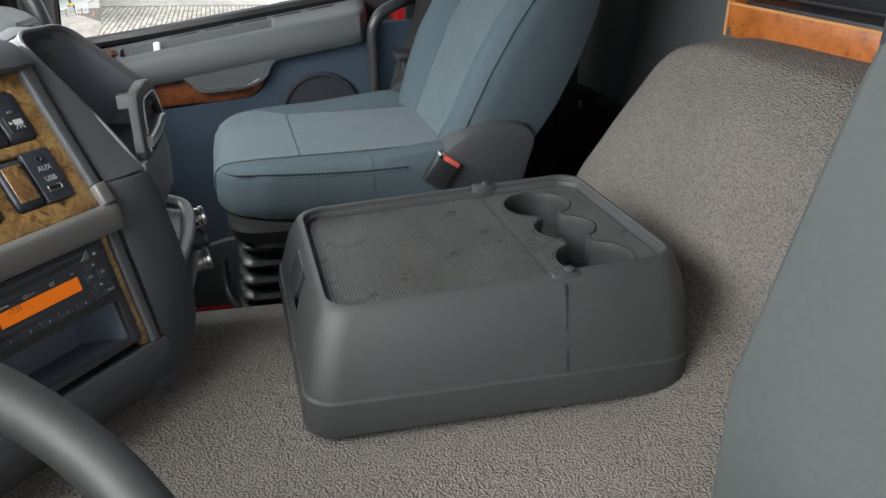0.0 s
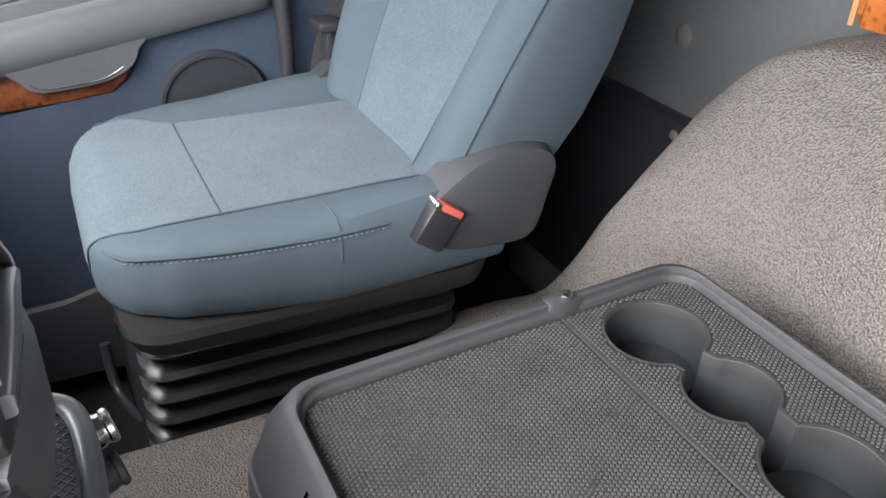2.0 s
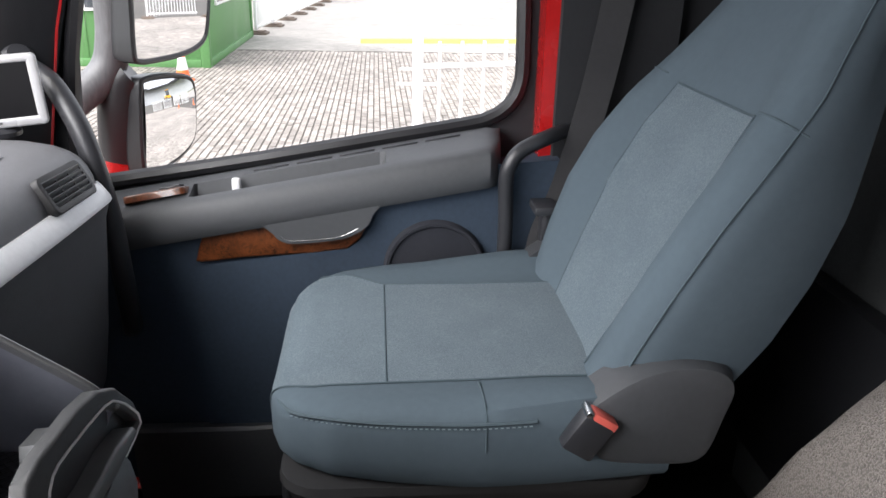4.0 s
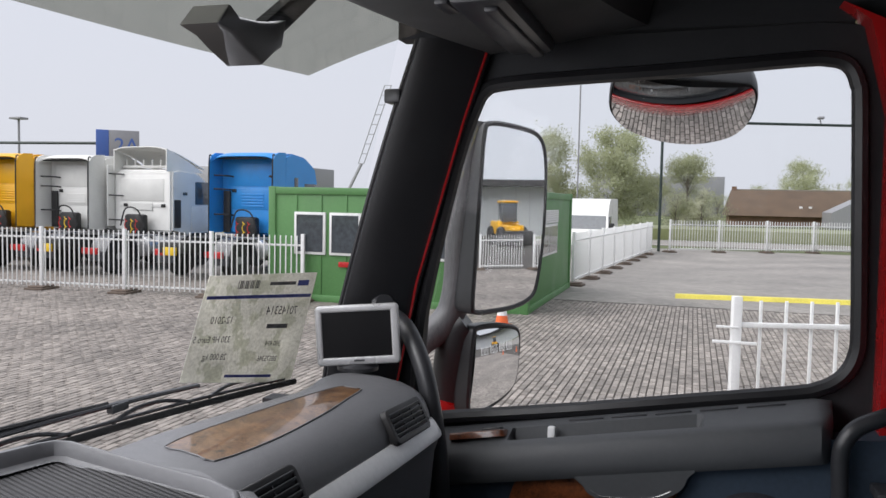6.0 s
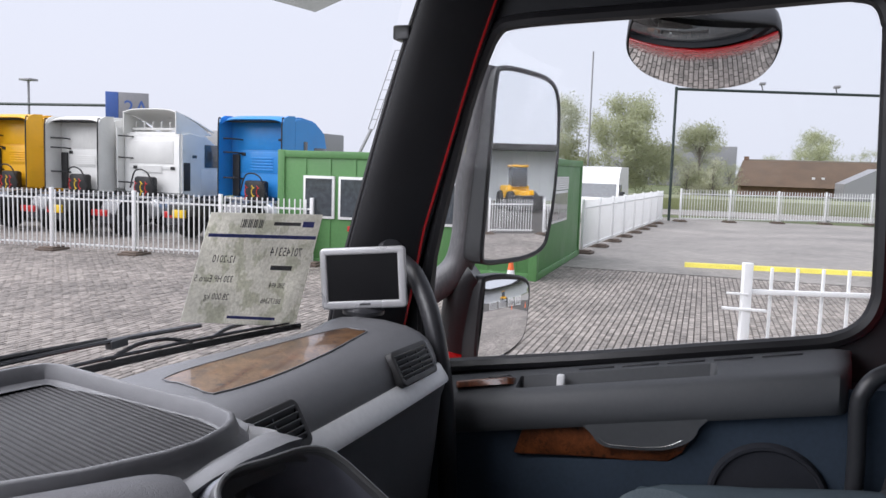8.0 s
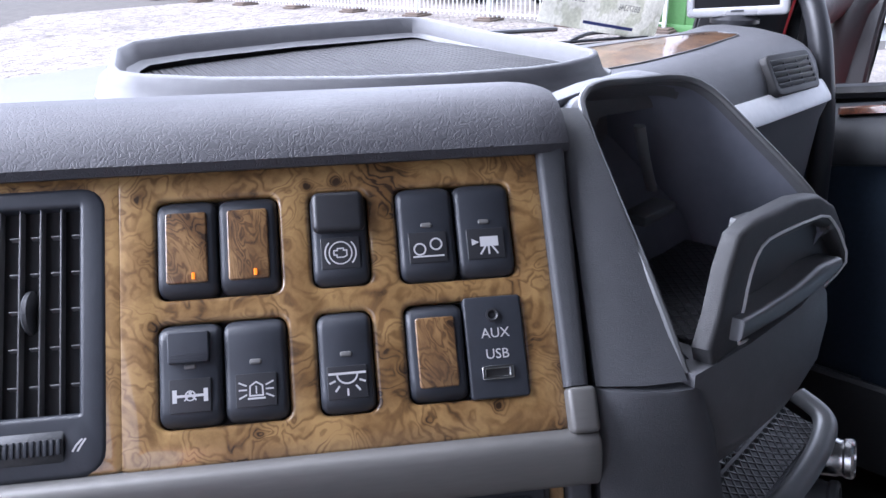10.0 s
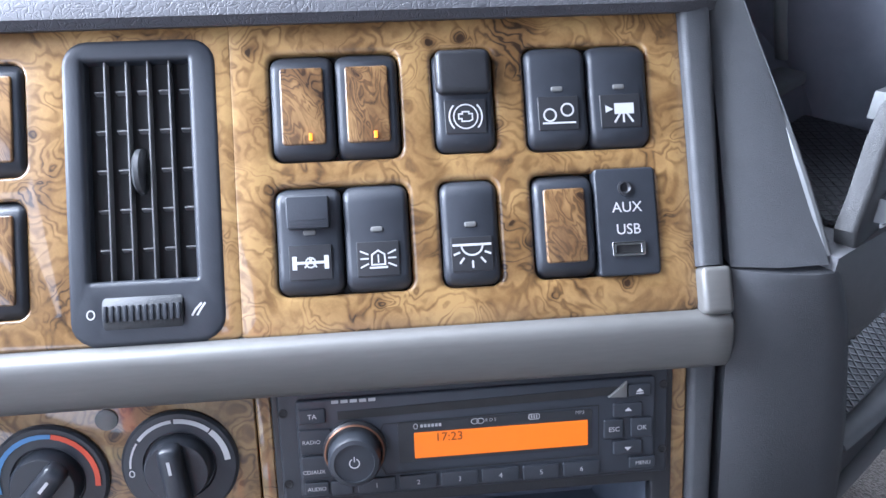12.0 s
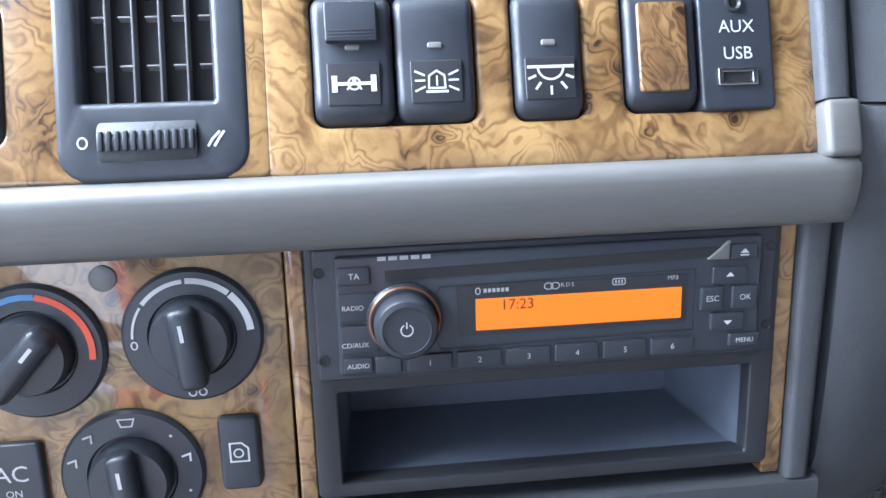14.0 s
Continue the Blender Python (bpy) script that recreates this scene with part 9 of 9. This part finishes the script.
def sign_board():
    e = thing("sign_board", (36, 30.6, GROUND), "blue and white yard sign reading 2A behind the trucks", "sign")
    m = frame_at((36, 30.0, 5.4), (0.62, -0.78, 0), (0, 0, 1))
    b = bmesh.new()
    box(b, (-0.445, -0.75, -0.15), (1.1, 0.75, 0.1), 0.02, m)
    face_ = part("white_panel", b, GREYSTEEL, e)
    b = bmesh.new()
    box(b, (-1.1, -0.75, -0.15), (-0.45, 0.75, 0.1), 0.02, m)
    part("blue_panel", b, SIGNBLUE, e)
    b = bmesh.new()
    flat_text(b, "2A", 1.1, m @ Matrix.Translation((0.45, -0.1, 0.105)))
    part("lettering", b, SIGNBLUE, face_, smooth=0)
    b = bmesh.new()
    tube(b, [(36, 30.0, GROUND), (36, 30.0, 4.7)], 0.09, 8, 1)
    part("pole", b, GREYSTEEL, e)


SIGNBLUE = mat("sign_blue", (0.06, 0.13, 0.4), 0.4)
sign_board()
bm = bmesh.new()
tube(bm, [(36.5, 50, 5.6), (36, 30.8, 5.45)], 0.08, 8, 1)
tagged(part("pipe_gantry", bm, POLE), "dark pipe gantry behind the trucks", "gantry")

# lattice jib of a distant crane
bm = bmesh.new()
tube(bm, [(110, 51.5, GROUND - 0.1), (112, 48.4, 8)], 0.25, 6, 1)
for k in (0, 1):
    tube(bm, [(112, 48 + k * 0.9, 8), (114, 44.5 + k * 1.1, 20)], 0.07, 5, 1)
for k in range(9):
    t = k / 8
    p = Vector((112, 48, 8)).lerp(Vector((114, 44.5, 20)), t)
    tube(bm, [p, p + Vector((0, 0.9 + 0.2 * t, 0))], 0.05, 5, 1)
tagged(part("crane_jib", bm, GREYSTEEL), "pale lattice jib of a distant crane", "crane")


# ---- far buildings ----
def farmhouse():
    e = thing("farmhouse", (112, -12, GROUND), "old farmhouse with a long brown thatched roof", "house")
    b = bmesh.new()
    box(b, (108, -21, GROUND - 0.08), (118, -4.6, GROUND + 1.4))
    part("wall", b, BRICKWALL, e)
    b = bmesh.new()
    rings(b, [[Vector((107.2, y, GROUND + 1.15)), Vector((112.5, y + k, GROUND + 4.45)), Vector((113.5, y + k, GROUND + 4.45)), Vector((118.8, y, GROUND + 1.15))] for y, k in ((-22, 0.4), (-4.0, -0.9))])
    roof = part("roof", b, THATCH, e)
    b = bmesh.new()
    tube(b, [(113, -21.4, GROUND + 4.48), (113, -5.0, GROUND + 4.48)], 0.16, 6, 1)
    part("ridge", b, BARK, roof)
    b = bmesh.new()
    box(b, (112.6, -5.6, GROUND + 4.2), (113.4, -5.0, GROUND + 4.95))
    part("chimney", b, BRICKWALL, e)
    for y in (-14.4, -13.3):
        b = bmesh.new()
        box(b, (108.9, y, GROUND + 2.05), (109.3, y + 0.35, GROUND + 2.45))
        part("skylight", b, FENCEWHITE, roof)
    b = bmesh.new()
    rings(b, [[Vector((99, y0, GROUND)), Vector((99, y0, GROUND + 1.8)), Vector((99, y0 - 3.4, GROUND + 3.6)), Vector((99, y0 - 6.8, GROUND + 1.8)), Vector((99, y0 - 6.8, GROUND))] for y0 in (-15.2,)] + [[Vector((106, y0, GROUND)), Vector((106, y0, GROUND + 1.8)), Vector((106, y0 - 3.4, GROUND + 3.6)), Vector((106, y0 - 6.8, GROUND + 1.8)), Vector((106, y0 - 6.8, GROUND))] for y0 in (-15.2,)])
    part("annexe", b, GREYSTEEL, e)


farmhouse()
for lo, hi, lab in (((150, 78, GROUND - 0.08), (165, 112, 9.0), "pale grey industrial hall far away"), ((170, -6, GROUND - 0.08), (190, 20, 8.5), "pale far hall beyond the trees")):
    bm = bmesh.new()
    box(bm, lo, hi, 0.1)
    tagged(part("far_hall", bm, GREYSTEEL), lab, "building")

bm = bmesh.new()
rings(bm, [[Vector((56.6, y, GROUND - 0.06)), Vector((56.3, y, GROUND + 0.7)), Vector((57.4, y, GROUND + 0.9)), Vector((57.8, y, GROUND - 0.06))] for y in span(-60, 30, 30)])
tagged(part("hedge", bm, LEAF), "low clipped hedge along the road", "hedge", kind="stuff")


# ---- trees ----
def tree(x, y, h, spread, leaf, seed, label, n=900):
    r = random.Random(seed)
    e = thing("tree", (x, y, GROUND), label, "tree", "trees beyond the yard")
    b = bmesh.new()
    tube(b, [(x, y, GROUND - 0.12), (x + 0.1, y, GROUND + h * 0.3), (x, y + 0.15, GROUND + h * 0.75)], h * 0.02, 8, 3, taper=0.35)
    tips = []
    for k in range(42):
        a, f = r.uniform(0, 6.28), r.uniform(0.1, 0.95)
        q = spread * math.sqrt(max(0.05, 1 - ((f - 0.45) / 0.56) ** 2)) * r.uniform(0.35, 1.0)
        tip = Vector((x + math.cos(a) * q, y + math.sin(a) * q, GROUND + h * f))
        root = Vector((x, y, GROUND + h * max(0.08, f * 0.75 - 0.06)))
        tube(b, [root, root.lerp(tip, 0.5) + Vector((0, 0, h * 0.03)), tip], h * 0.005, 5, 3, taper=0.3)
        tips.append(tip)
    part("trunk", b, BARK, e)
    pts, fcs = [], []
    for k in range(int(n * 1.25)):
        c = r.choice(tips) + Vector((r.gauss(0, 0.15) * spread, r.gauss(0, 0.15) * spread, r.gauss(0, 0.05) * h))
        s = r.uniform(0.05, 0.11) * (h / 9)
        for _ in range(5):
            u = Vector((r.gauss(0, 1), r.gauss(0, 1), r.gauss(0, 1))).normalized() * s
            v = u.orthogonal().normalized() * s * 0.7
            o_ = c + Vector((r.gauss(0, 2 * s), r.gauss(0, 2 * s), r.gauss(0, 2 * s)))
            k0 = len(pts)
            pts += [o_ - u, o_ + v, o_ + u, o_ - v]
            fcs.append((k0, k0 + 1, k0 + 2, k0 + 3))
    me_ = bpy.data.meshes.new("crown")
    me_.from_pydata([tuple(p) for p in pts], [], fcs)
    me_.materials.append(leaf)
    o_ = new("crown", me_)
    o_.parent = e
    o_.matrix_parent_inverse = e.matrix_basis.inverted()


tree(72, 6.4, 8.8, 3.6, LEAF, 3, "leafy spring tree beyond the road", 5200)
tree(72, 0.3, 6.5, 2.5, LEAF, 5, "smaller spring tree beside the road", 3000)
tree(70, 1.2, 3.4, 1.3, BLOSSOM, 6, "white-blossomed bush beside the road", 700)
tree(70, -0.9, 3.8, 1.5, BLOSSOM, 16, "white-blossomed bush beside the road", 800)
tree(71, -2.2, 3.4, 1.4, LEAF, 17, "dark green bush beside the road", 700)
tree(74, 13.6, 9.0, 3.3, LEAF, 7, "leafy spring tree beyond the road", 3600)
tree(150, -18.5, 10.2, 5.6, LEAF, 8, "far leafy tree behind the farmhouse", 4200)
tree(155, -11.5, 6.2, 2.4, LEAF, 9, "far leafy tree behind the farmhouse", 1200)
tree(155, -27.5, 7.6, 4.0, LEAF, 10, "far leafy tree behind the farmhouse", 2200)
tree(66, 17, 8.0, 3.2, LEAF, 12, "leafy spring tree behind the container", 2400)


# ---- behind the truck, seen in the mirrors ----
def loader():
    c = Vector((15.6, -47.5, GROUND))
    e = thing("wheel_loader", c, "yellow wheel loader parked before the hall", "wheel loader")
    def bx(name, lo, hi, m_, bev=0.1):
        b = bmesh.new()
        box(b, [p + q for p, q in zip(lo, c)], [p + q for p, q in zip(hi, c)], bev)
        return part(name, b, m_, e)
    bx("body", (-1.0, -2.6, 0.9), (1.0, 0.2, 1.9), YELLOWPAINT)
    bx("cab", (-0.7, -0.9, 1.8), (0.7, 0.6, 3.3), DARKGLASS)
    bx("cab_roof", (-0.8, -1.0, 3.3), (0.8, 0.7, 3.45), YELLOWPAINT)
    bx("front_frame", (-0.7, 0.6, 0.8), (0.7, 2.2, 1.5), YELLOWPAINT)
    bx("bucket", (-1.35, 2.4, 0.15), (1.35, 3.4, 1.2), CHASSIS)
    for s in (-1, 1):
        bx("lift_arm", (s * 0.6 - 0.12, 0.4, 1.2), (s * 0.6 + 0.12, 2.6, 1.6), YELLOWPAINT)
        for y in (-1.9, 1.3):
            b = bmesh.new()
            lathe(b, [(0.3, -0.28), (0.68, -0.28), (0.75, -0.15), (0.75, 0.15), (0.68, 0.28), (0.3, 0.28)], Matrix.Translation(c + Vector((s * 1.05, y, 0.75))) @ pose(0, 0, 0, 0, 90, 0), 24)
            part("wheel", b, RUBBER, e)


loader()


def hall():
    e = thing("hall", (21, -78, GROUND), "grey steel hall with a dark canopy edge", "building")
    b = bmesh.new()
    box(b, (2, -95, GROUND), (48, -72, GROUND + 5.6))
    part("wall", b, HALLGREY, e)
    b = bmesh.new()
    box(b, (1.5, -95.5, GROUND + 5.6), (48.5, -69.5, GROUND + 6.3))
    part("canopy", b, CHASSIS, e)
    for x in range(4, 48, 2):
        b = bmesh.new()
        box(b, (x, -71.999, GROUND), (x + 0.12, -71.93, GROUND + 5.6))
        part("cladding_rib", b, HALLGREY, e)


HALLGREY = mat("grey_hall_cladding", (0.42, 0.43, 0.44), 0.6, var=0.05, vscale=0.5)
hall()
for x, y in ((9.5, -20), (12.0, -17)):
    e = thing("traffic_cone", (x, y, GROUND), "orange and white traffic cone in the yard", "traffic cone", "cones")
    bm = bmesh.new()
    lathe(bm, [(0.2, 0), (0.2, 0.03), (0.13, 0.04), (0.03, 0.62), (0.01, 0.63)], pose(x, y, GROUND), 16)
    part("body", bm, ORANGE, e)
bm = bmesh.new()
e = thing("traffic_cone", (14.35, 3.2, GROUND), "orange and white traffic cone beside the container", "traffic cone", "cones")
lathe(bm, [(0.2, 0), (0.2, 0.03), (0.13, 0.04), (0.1, 0.2)], pose(14.35, 3.2, GROUND), 16)
part("body", bm, ORANGE, e)
bm = bmesh.new()
lathe(bm, [(0.1, 0.2), (0.065, 0.42)], pose(14.35, 3.2, GROUND), 16)
part("white_band", bm, FENCEWHITE, e)
bm = bmesh.new()
lathe(bm, [(0.065, 0.42), (0.03, 0.62), (0.01, 0.63)], pose(14.35, 3.2, GROUND), 16)
part("tip", bm, ORANGE, e)
